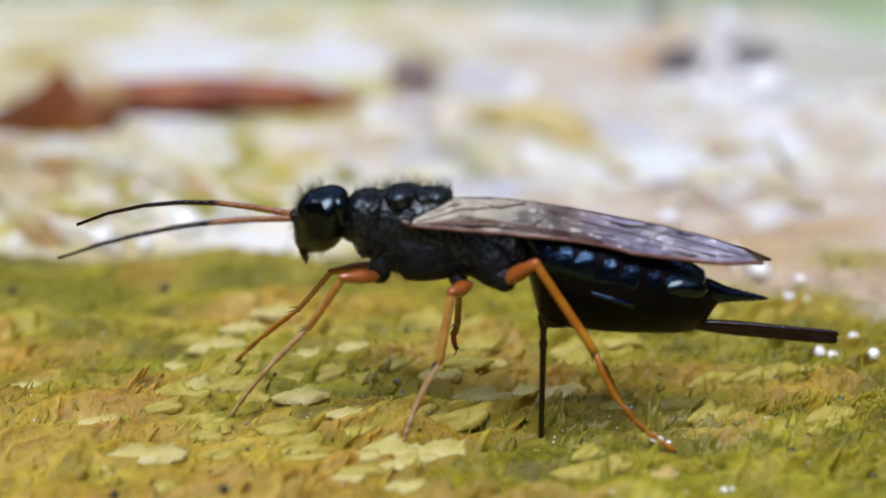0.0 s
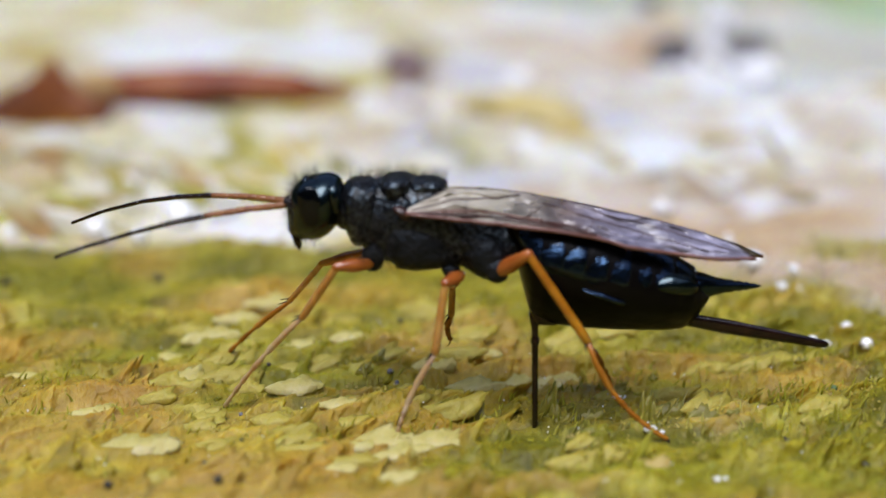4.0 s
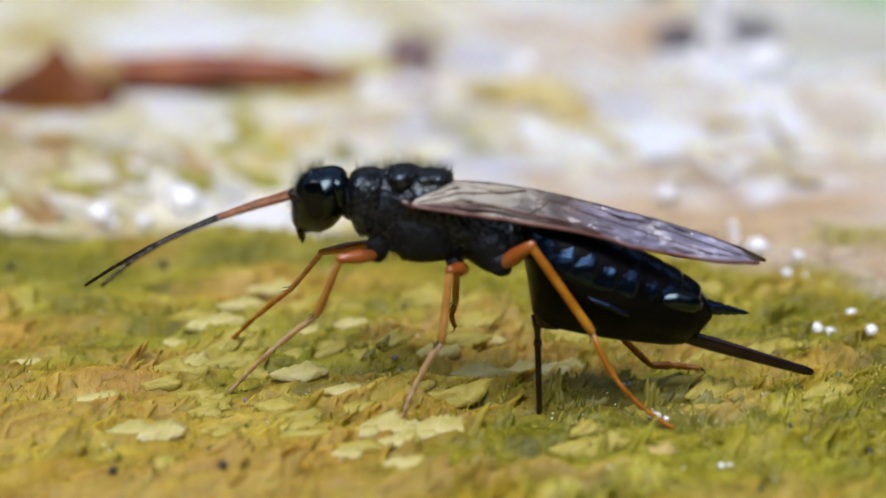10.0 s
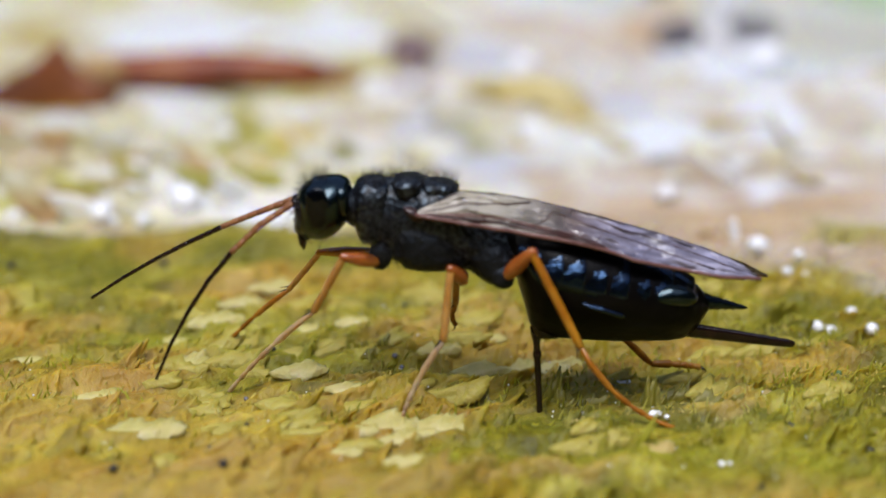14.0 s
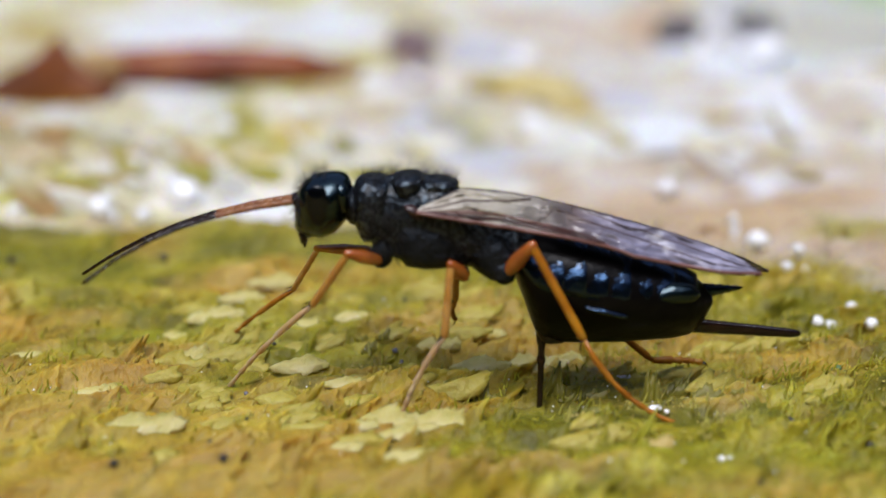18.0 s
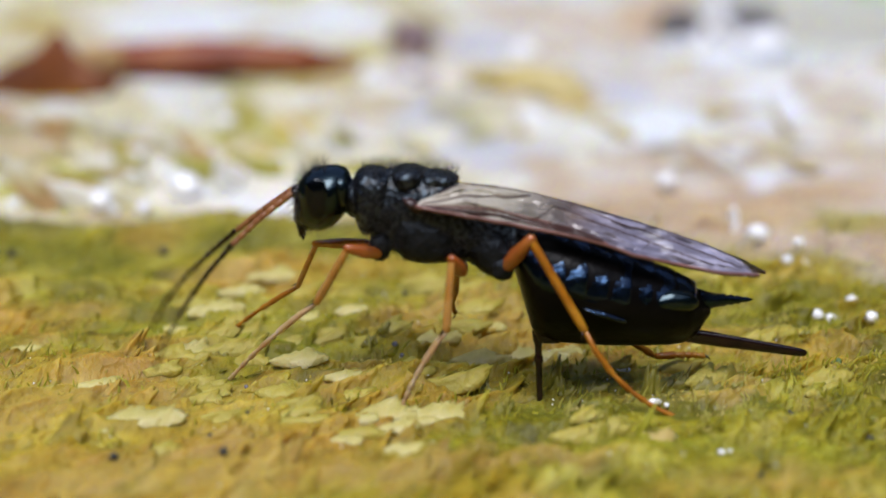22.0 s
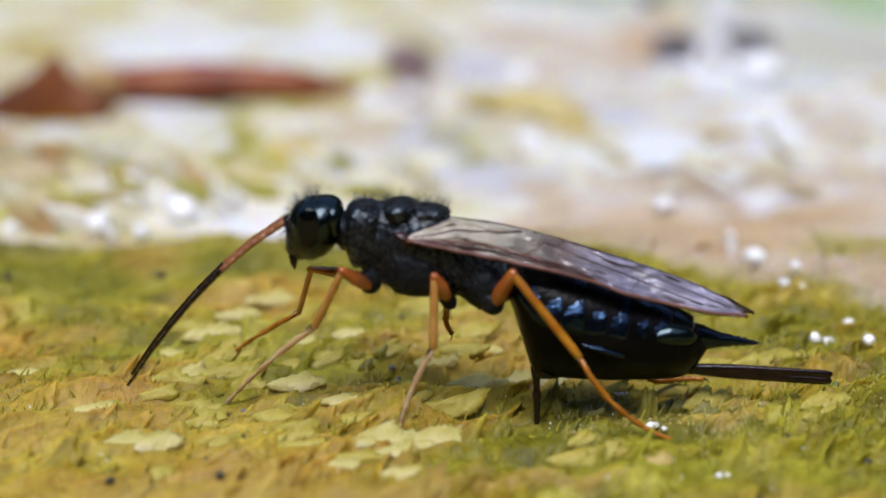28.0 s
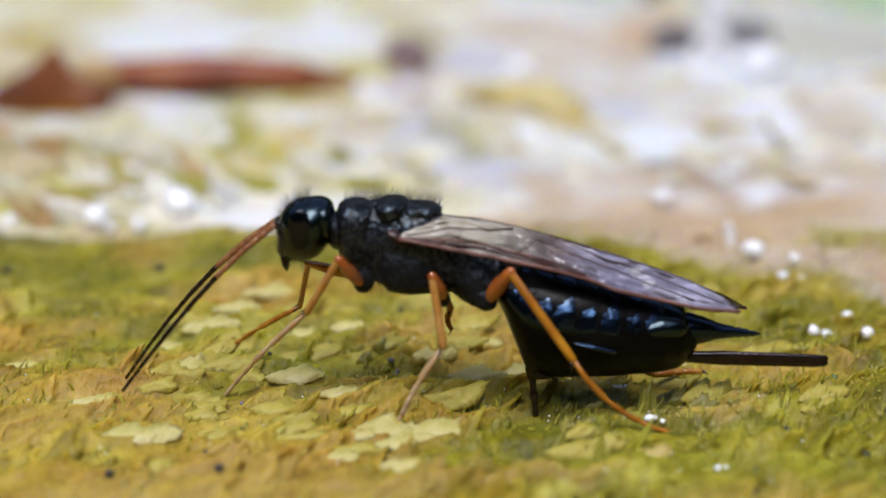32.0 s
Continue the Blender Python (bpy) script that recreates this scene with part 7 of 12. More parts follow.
    feel(1, 1, [
        (0, seg(-11.87,0.9,9.52,-13.46,1.35,9.6)), (0.5, seg(-12.01,0.9,9.69,-13.6,1.35,9.7)), (1, seg(-11.87,0.9,9.57,-13.44,1.35,9.6)),
        (1.5, seg(-11.78,0.9,9.53,-13.34,1.35,9.53)), (2, seg(-11.94,0.9,9.65,-13.52,1.35,9.68)), (2.5, seg(-11.79,0.9,9.47,-13.37,1.35,9.51)),
        (3, seg(-11.85,0.9,9.55,-13.41,1.35,9.53)), (3.5, seg(-11.87,0.9,9.57,-13.46,1.35,9.53)), (5.5, seg(-11.76,0.9,9.45,-13.34,1.35,9.41)),
        (6, seg(-11.92,0.9,9.58,-13.51,1.35,9.49)), (6.5, seg(-11.73,0.84,9.07,-13.34,1.24,8.76)), (7, seg(-11.84,0.9,9.27,-13.38,1.35,9.01)),
        (7.5, seg(-11.67,0.9,9.26,-13.26,1.35,9.11)), (8, seg(-11.94,0.9,9.29,-13.52,1.35,9.03)), (8.5, seg(-11.66,0.9,9.32,-13.21,1.35,9.13)),
        (9, seg(-12.11,0.61,8.96,-13.68,0.77,8.51)), (9.5, seg(-11.74,0.61,8.98,-13.32,0.77,8.58)), (10, seg(-11.85,0.61,8.73,-13.37,0.77,8.14)),
        (10.5, seg(-11.8,0.61,9.04,-13.37,0.77,8.6)), (11, seg(-11.86,0.61,9.08,-13.44,0.77,8.71)), (11.5, seg(-11.61,0.9,8.87,-13.1,1.35,8.35)),
        (12, seg(-11.87,0.61,8.9,-13.45,0.77,8.49)), (12.5, seg(-11.76,0.61,8.87,-13.32,0.77,8.38)), (13, seg(-11.76,0.61,8.54,-13.28,0.77,7.96)),
        (13.5, seg(-11.82,0.61,8.78,-13.37,0.77,8.25)), (14, seg(-11.72,0.61,8.29,-13.22,0.77,7.64)), (14.5, seg(-11.83,0.61,8.5,-13.32,0.77,7.84)),
        (16.5, seg(-11.87,0.61,8.64,-13.41,0.77,8.1)), (17, seg(-11.82,0.61,8.56,-13.4,0.77,8.17)), (17.5, seg(-11.88,0.82,8.76,-13.47,1.19,8.32)),
        (18, seg(-11.8,0.61,8.47,-13.38,0.77,8.06)), (18.5, seg(-11.86,0.61,8.73,-13.41,0.77,8.24)), (19, seg(-11.79,0.61,8.33,-13.35,0.77,7.84)),
        (19.5, seg(-11.7,0.61,8.48,-13.24,0.77,7.92)), (20, seg(-11.71,0.61,8.06,-13.16,0.77,7.31)), (20.5, seg(-11.49,0.61,7.7,-12.78,0.77,6.69)),
        (21, seg(-11.5,0.82,7.75,-12.67,1.19,6.56)), (21.5, seg(-11.47,0.61,7.48,-12.73,0.77,6.44)), (22, seg(-11.49,0.9,7.86,-12.73,1.35,6.84)),
        (22.5, seg(-11.7,0.61,7.65,-13.14,0.77,6.87)), (23, seg(-11.62,0.61,7.92,-13.07,0.77,7.15)), (23.5, seg(-11.83,0.61,7.65,-13.31,0.77,6.96)),
        (24, seg(-11.74,0.61,8.03,-13.24,0.77,7.38)), (24.5, seg(-11.74,0.61,7.82,-13.21,0.77,7.1)), (25, seg(-11.76,0.61,7.94,-13.23,0.77,7.22)),
        (25.5, seg(-11.85,0.73,8.11,-13.36,1.01,7.45)), (27.5, seg(-11.95,0.88,8.01,-13.39,1.31,7.18)), (28, seg(-11.78,0.61,7.64,-13.03,0.77,6.58)),
        (28.5, seg(-11.85,0.61,7.75,-13.16,0.77,6.76)), (29, seg(-11.93,0.61,7.53,-13.24,0.77,6.54)), (29.5, seg(-11.77,0.61,7.82,-13.1,0.77,6.86)),
        (30, seg(-11.92,0.61,7.69,-13.23,0.77,6.7)), (30.5, seg(-11.81,0.61,7.62,-13.01,0.77,6.5)), (31, seg(-11.91,0.89,7.42,-13.23,1.33,6.38)),
        (31.5, seg(-12.07,0.81,8.14,-13.6,1.17,7.5)), (32, seg(-12.09,0.61,7.22,-13.32,0.77,6.13))])
    feel(1, 2, [
        (0, seg(-13.46,1.35,9.6,-15.07,1.8,9.53)), (0.5, seg(-13.6,1.35,9.7,-15.21,1.8,9.58)), (1, seg(-13.44,1.35,9.6,-15.04,1.8,9.5)),
        (1.5, seg(-13.34,1.35,9.53,-14.92,1.8,9.42)), (2, seg(-13.52,1.35,9.68,-15.13,1.8,9.59)), (2.5, seg(-13.37,1.35,9.51,-14.97,1.8,9.44)),
        (3, seg(-13.41,1.35,9.53,-15,1.8,9.41)), (3.5, seg(-13.46,1.35,9.53,-15.07,1.8,9.38)), (5.5, seg(-13.34,1.35,9.41,-14.94,1.8,9.24)),
        (6, seg(-13.51,1.35,9.49,-15.12,1.8,9.28)), (6.5, seg(-13.34,1.24,8.76,-14.95,1.63,8.34)), (7, seg(-13.38,1.35,9.01,-14.93,1.8,8.67)),
        (7.5, seg(-13.26,1.35,9.11,-14.87,1.8,8.84)), (8, seg(-13.52,1.35,9.03,-15.11,1.8,8.69)), (8.5, seg(-13.21,1.35,9.13,-14.79,1.8,8.87)),
        (9, seg(-13.68,0.77,8.51,-15.22,0.93,7.92)), (9.5, seg(-13.32,0.77,8.58,-14.89,0.93,8.09)), (10, seg(-13.37,0.77,8.14,-14.88,0.93,7.47)),
        (10.5, seg(-13.37,0.77,8.6,-14.92,0.93,8.06)), (11, seg(-13.44,0.77,8.71,-15.01,0.93,8.22)), (11.5, seg(-13.1,1.35,8.35,-14.6,1.8,7.8)),
        (12, seg(-13.45,0.77,8.49,-15.02,0.93,8)), (12.5, seg(-13.32,0.77,8.38,-14.86,0.93,7.82)), (13, seg(-13.28,0.77,7.96,-14.8,0.93,7.33)),
        (13.5, seg(-13.37,0.77,8.25,-14.9,0.93,7.65)), (14, seg(-13.22,0.77,7.64,-14.7,0.93,6.92)), (14.5, seg(-13.32,0.77,7.84,-14.8,0.93,7.12)),
        (16.5, seg(-13.41,0.77,8.1,-14.93,0.93,7.47)), (17, seg(-13.4,0.77,8.17,-14.97,0.93,7.69)), (17.5, seg(-13.47,1.19,8.32,-15.03,1.57,7.74)),
        (18, seg(-13.38,0.77,8.06,-14.93,0.93,7.53)), (18.5, seg(-13.41,0.77,8.24,-14.96,0.93,7.69)), (19, seg(-13.35,0.77,7.84,-14.89,0.93,7.29)),
        (19.5, seg(-13.24,0.77,7.92,-14.75,0.93,7.29)), (20, seg(-13.16,0.77,7.31,-14.59,0.93,6.49)), (20.5, seg(-12.78,0.77,6.69,-14.06,0.93,5.64)),
        (21, seg(-12.67,1.19,6.56,-13.75,1.56,5.25)), (21.5, seg(-12.73,0.77,6.44,-13.93,0.93,5.3)), (22, seg(-12.73,1.35,6.84,-13.94,1.8,5.75)),
        (22.5, seg(-13.14,0.77,6.87,-14.52,0.93,5.96)), (23, seg(-13.07,0.77,7.15,-14.48,0.93,6.31)), (23.5, seg(-13.31,0.77,6.96,-14.75,0.93,6.16)),
        (24, seg(-13.24,0.77,7.38,-14.7,0.93,6.62)), (24.5, seg(-13.21,0.77,7.1,-14.62,0.93,6.26)), (25, seg(-13.23,0.77,7.22,-14.66,0.93,6.42)),
        (25.5, seg(-13.36,1.01,7.45,-14.81,1.28,6.62)), (27.5, seg(-13.39,1.31,7.18,-14.78,1.74,6.21)), (28, seg(-13.03,0.77,6.58,-14.21,0.93,5.42)),
        (28.5, seg(-13.16,0.77,6.76,-14.4,0.93,5.67)), (29, seg(-13.24,0.77,6.54,-14.48,0.93,5.45)), (29.5, seg(-13.1,0.77,6.86,-14.41,0.93,5.86)),
        (30, seg(-13.23,0.77,6.7,-14.5,0.93,5.65)), (30.5, seg(-13.01,0.77,6.5,-14.11,0.93,5.27)), (31, seg(-13.23,1.33,6.38,-14.46,1.77,5.21)),
        (31.5, seg(-13.6,1.17,7.5,-15.1,1.54,6.74)), (32, seg(-13.32,0.77,6.13,-14.46,0.93,4.93))])
    feel(1, 3, [
        (0, seg(-15.07,1.8,9.53,-16.71,2.25,9.29)), (0.5, seg(-15.21,1.8,9.58,-16.83,2.25,9.32)), (1, seg(-15.04,1.8,9.5,-16.66,2.25,9.24)),
        (1.5, seg(-14.92,1.8,9.42,-16.52,2.25,9.18)), (2, seg(-15.13,1.8,9.59,-16.75,2.25,9.35)), (2.5, seg(-14.97,1.8,9.44,-16.6,2.25,9.22)),
        (3, seg(-15,1.8,9.41,-16.61,2.25,9.18)), (3.5, seg(-15.07,1.8,9.38,-16.7,2.25,9.09)), (5.5, seg(-14.94,1.8,9.24,-16.56,2.25,8.93)),
        (6, seg(-15.12,1.8,9.28,-16.73,2.25,8.93)), (6.5, seg(-14.95,1.63,8.34,-16.55,2.03,7.8)), (7, seg(-14.93,1.8,8.67,-16.49,2.25,8.22)),
        (7.5, seg(-14.87,1.8,8.84,-16.47,2.25,8.43)), (8, seg(-15.11,1.8,8.69,-16.71,2.25,8.24)), (8.5, seg(-14.79,1.8,8.87,-16.37,2.25,8.53)),
        (9, seg(-15.22,0.93,7.92,-16.69,1.09,7.17)), (9.5, seg(-14.89,0.93,8.09,-16.42,1.09,7.5)), (10, seg(-14.88,0.93,7.47,-16.35,1.09,6.73)),
        (10.5, seg(-14.92,0.93,8.06,-16.44,1.09,7.42)), (11, seg(-15.01,0.93,8.22,-16.54,1.09,7.59)), (11.5, seg(-14.6,1.8,7.8,-16.12,2.25,7.23)),
        (12, seg(-15.02,0.93,8,-16.56,1.09,7.42)), (12.5, seg(-14.86,0.93,7.82,-16.38,1.09,7.17)), (13, seg(-14.8,0.93,7.33,-16.3,1.09,6.63)),
        (13.5, seg(-14.9,0.93,7.65,-16.4,1.09,6.96)), (14, seg(-14.7,0.93,6.92,-16.16,1.09,6.14)), (14.5, seg(-14.8,0.93,7.12,-16.25,1.09,6.33)),
        (16.5, seg(-14.93,0.93,7.47,-16.43,1.09,6.77)), (17, seg(-14.97,0.93,7.69,-16.51,1.09,7.09)), (17.5, seg(-15.03,1.57,7.74,-16.56,1.94,6.99)),
        (18, seg(-14.93,0.93,7.53,-16.45,1.09,6.88)), (18.5, seg(-14.96,0.93,7.69,-16.48,1.09,7.06)), (19, seg(-14.89,0.93,7.29,-16.42,1.09,6.65)),
        (19.5, seg(-14.75,0.93,7.29,-16.24,1.09,6.57)), (20, seg(-14.59,0.93,6.49,-15.97,1.09,5.58)), (20.5, seg(-14.06,0.93,5.64,-15.33,1.09,4.57)),
        (21, seg(-13.75,1.56,5.25,-14.7,1.93,3.81)), (21.5, seg(-13.93,0.93,5.3,-15.05,1.09,4.07)), (22, seg(-13.94,1.8,5.75,-15.1,2.25,4.57)),
        (22.5, seg(-14.52,0.93,5.96,-15.8,1.09,4.91)), (23, seg(-14.48,0.93,6.31,-15.86,1.09,5.39)), (23.5, seg(-14.75,0.93,6.16,-16.13,1.09,5.24)),
        (24, seg(-14.7,0.93,6.62,-16.11,1.09,5.75)), (24.5, seg(-14.62,0.93,6.26,-15.98,1.09,5.3)), (25, seg(-14.66,0.93,6.42,-16.06,1.09,5.53)),
        (25.5, seg(-14.81,1.28,6.62,-16.18,1.56,5.63)), (27.5, seg(-14.78,1.74,6.21,-16.11,2.16,5.13)), (28, seg(-14.21,0.93,5.42,-15.3,1.09,4.17)),
        (28.5, seg(-14.4,0.93,5.67,-15.58,1.09,4.49)), (29, seg(-14.48,0.93,5.45,-15.64,1.09,4.26)), (29.5, seg(-14.41,0.93,5.86,-15.7,1.09,4.82)),
        (30, seg(-14.5,0.93,5.65,-15.74,1.09,4.55)), (30.5, seg(-14.11,0.93,5.27,-15.13,1.09,3.95)), (31, seg(-14.46,1.77,5.21,-15.6,2.21,3.9)),
        (31.5, seg(-15.1,1.54,6.74,-16.55,1.9,5.86)), (32, seg(-14.46,0.93,4.93,-15.53,1.09,3.65))])
    feel(1, 4, [
        (0, seg(-16.71,2.25,9.29,-18.34,2.7,8.86)), (0.5, seg(-16.83,2.25,9.32,-18.45,2.7,8.89)), (1, seg(-16.66,2.25,9.24,-18.27,2.7,8.79)),
        (1.5, seg(-16.52,2.25,9.18,-18.12,2.7,8.77)), (2, seg(-16.75,2.25,9.35,-18.37,2.7,8.93)), (2.5, seg(-16.6,2.25,9.22,-18.22,2.7,8.83)),
        (3, seg(-16.61,2.25,9.18,-18.22,2.7,8.8)), (3.5, seg(-16.7,2.25,9.09,-18.32,2.7,8.63)), (5.5, seg(-16.56,2.25,8.93,-18.16,2.7,8.45)),
        (6, seg(-16.73,2.25,8.93,-18.34,2.7,8.43)), (6.5, seg(-16.55,2.03,7.8,-18.12,2.42,7.1)), (7, seg(-16.49,2.25,8.22,-18.03,2.7,7.65)),
        (7.5, seg(-16.47,2.25,8.43,-18.06,2.7,7.85)), (8, seg(-16.71,2.25,8.24,-18.3,2.7,7.67)), (8.5, seg(-16.37,2.25,8.53,-17.96,2.7,8.07)),
        (9, seg(-16.69,1.09,7.17,-18.07,1.25,6.25)), (9.5, seg(-16.42,1.09,7.5,-17.91,1.25,6.76)), (10, seg(-16.35,1.09,6.73,-17.8,1.25,5.9)),
        (10.5, seg(-16.44,1.09,7.42,-17.92,1.25,6.66)), (11, seg(-16.54,1.09,7.59,-18,1.25,6.81)), (11.5, seg(-16.12,2.25,7.23,-17.65,2.7,6.62)),
        (12, seg(-16.56,1.09,7.42,-18.08,1.25,6.75)), (12.5, seg(-16.38,1.09,7.17,-17.87,1.25,6.43)), (13, seg(-16.3,1.09,6.63,-17.77,1.25,5.87)),
        (13.5, seg(-16.4,1.09,6.96,-17.86,1.25,6.16)), (14, seg(-16.16,1.09,6.14,-17.59,1.25,5.29)), (14.5, seg(-16.25,1.09,6.33,-17.67,1.25,5.45)),
        (16.5, seg(-16.43,1.09,6.77,-17.89,1.25,5.97)), (17, seg(-16.51,1.09,7.09,-17.99,1.25,6.34)), (17.5, seg(-16.56,1.94,6.99,-17.98,2.31,6.03)),
        (18, seg(-16.45,1.09,6.88,-17.91,1.25,6.1)), (18.5, seg(-16.48,1.09,7.06,-17.98,1.25,6.34)), (19, seg(-16.42,1.09,6.65,-17.91,1.25,5.92)),
        (19.5, seg(-16.24,1.09,6.57,-17.69,1.25,5.75)), (20, seg(-15.97,1.09,5.58,-17.3,1.25,4.56)), (20.5, seg(-15.33,1.09,4.57,-16.57,1.25,3.46)),
        (21, seg(-14.7,1.93,3.81,-15.51,2.3,2.28)), (21.5, seg(-15.05,1.09,4.07,-16.08,1.25,2.75)), (22, seg(-15.1,2.25,4.57,-16.14,2.7,3.26)),
        (22.5, seg(-15.8,1.09,4.91,-16.96,1.25,3.71)), (23, seg(-15.86,1.09,5.39,-17.18,1.25,4.37)), (23.5, seg(-16.13,1.09,5.24,-17.43,1.25,4.2)),
        (24, seg(-16.11,1.09,5.75,-17.45,1.25,4.77)), (24.5, seg(-15.98,1.09,5.3,-17.27,1.25,4.24)), (25, seg(-16.06,1.09,5.53,-17.41,1.25,4.55)),
        (25.5, seg(-16.18,1.56,5.63,-17.44,1.84,4.47)), (27.5, seg(-16.11,2.16,5.13,-17.39,2.59,3.94)), (28, seg(-15.3,1.09,4.17,-16.33,1.25,2.85)),
        (28.5, seg(-15.58,1.09,4.49,-16.69,1.25,3.25)), (29, seg(-15.64,1.09,4.26,-16.72,1.25,2.99)), (29.5, seg(-15.7,1.09,4.82,-16.97,1.25,3.74)),
        (30, seg(-15.74,1.09,4.55,-16.94,1.25,3.39)), (30.5, seg(-15.13,1.09,3.95,-16.05,1.25,2.56)), (31, seg(-15.6,2.21,3.9,-16.63,2.65,2.48)),
        (31.5, seg(-16.55,1.9,5.86,-17.96,2.26,4.85)), (32, seg(-15.53,1.09,3.65,-16.54,1.25,2.32))])
    feel(1, 5, [
        (0, seg(-18.34,2.7,8.86,-19.93,3.15,8.21)), (0.5, seg(-18.45,2.7,8.89,-20.04,3.15,8.26)), (1, seg(-18.27,2.7,8.79,-19.83,3.15,8.14)),
        (1.5, seg(-18.12,2.7,8.77,-19.7,3.15,8.18)), (2, seg(-18.37,2.7,8.93,-19.96,3.15,8.31)), (2.5, seg(-18.22,2.7,8.83,-19.81,3.15,8.24)),
        (3, seg(-18.22,2.7,8.8,-19.81,3.15,8.24)), (3.5, seg(-18.32,2.7,8.63,-19.9,3.15,8)), (5.5, seg(-18.16,2.7,8.45,-19.73,3.15,7.78)),
        (6, seg(-18.34,2.7,8.43,-19.91,3.15,7.77)), (6.5, seg(-18.12,2.42,7.1,-19.61,2.81,6.21)), (7, seg(-18.03,2.7,7.65,-19.53,3.15,6.91)),
        (7.5, seg(-18.06,2.7,7.85,-19.6,3.15,7.08)), (8, seg(-18.3,2.7,7.67,-19.86,3.15,6.97)), (8.5, seg(-17.96,2.7,8.07,-19.53,3.15,7.47)),
        (9, seg(-18.07,1.25,6.25,-19.34,1.41,5.16)), (9.5, seg(-17.91,1.25,6.76,-19.32,1.41,5.86)), (10, seg(-17.8,1.25,5.9,-19.2,1.41,4.99)),
        (10.5, seg(-17.92,1.25,6.66,-19.34,1.41,5.79)), (11, seg(-18,1.25,6.81,-19.38,1.41,5.87)), (11.5, seg(-17.65,2.7,6.62,-19.18,3.15,5.94)),
        (12, seg(-18.08,1.25,6.75,-19.56,1.41,5.97)), (12.5, seg(-17.87,1.25,6.43,-19.31,1.41,5.58)), (13, seg(-17.77,1.25,5.87,-19.21,1.41,5.01)),
        (13.5, seg(-17.86,1.25,6.16,-19.24,1.41,5.23)), (14, seg(-17.59,1.25,5.29,-18.98,1.41,4.36)), (14.5, seg(-17.67,1.25,5.45,-19.02,1.41,4.46)),
        (16.5, seg(-17.89,1.25,5.97,-19.31,1.41,5.08)), (17, seg(-17.99,1.25,6.34,-19.39,1.41,5.43)), (17.5, seg(-17.98,2.31,6.03,-19.26,2.68,4.84)),
        (18, seg(-17.91,1.25,6.1,-19.31,1.41,5.18)), (18.5, seg(-17.98,1.25,6.34,-19.44,1.41,5.53)), (19, seg(-17.91,1.25,5.92,-19.34,1.41,5.05)),
        (19.5, seg(-17.69,1.25,5.75,-19.07,1.41,4.8)), (20, seg(-17.3,1.25,4.56,-18.52,1.41,3.42)), (20.5, seg(-16.57,1.25,3.46,-17.78,1.41,2.3)),
        (21, seg(-15.51,2.3,2.28,-16.17,2.67,0.65)), (21.5, seg(-16.08,1.25,2.75,-17.01,1.41,1.36)), (22, seg(-16.14,2.7,3.26,-16.94,3.15,1.76)),
        (22.5, seg(-16.96,1.25,3.71,-17.96,1.41,2.36)), (23, seg(-17.18,1.25,4.37,-18.39,1.41,3.21)), (23.5, seg(-17.43,1.25,4.2,-18.64,1.41,3.03)),
        (24, seg(-17.45,1.25,4.77,-18.73,1.41,3.68)), (24.5, seg(-17.27,1.25,4.24,-18.49,1.41,3.1)), (25, seg(-17.41,1.25,4.55,-18.68,1.41,3.45)),
        (25.5, seg(-17.44,1.84,4.47,-18.57,2.12,3.18)), (27.5, seg(-17.39,2.59,3.94,-18.63,3.02,2.68)), (28, seg(-16.33,1.25,2.85,-17.29,1.41,1.47)),
        (28.5, seg(-16.69,1.25,3.25,-17.74,1.41,1.93)), (29, seg(-16.72,1.25,2.99,-17.7,1.41,1.62)), (29.5, seg(-16.97,1.25,3.74,-18.21,1.41,2.6)),
        (30, seg(-16.94,1.25,3.39,-18.1,1.41,2.17)), (30.5, seg(-16.05,1.25,2.56,-16.89,1.41,1.1)), (31, seg(-16.63,2.65,2.48,-17.52,3.09,0.95)),
        (31.5, seg(-17.96,2.26,4.85,-19.31,2.62,3.74)), (32, seg(-16.54,1.25,2.32,-17.52,1.41,0.95))])
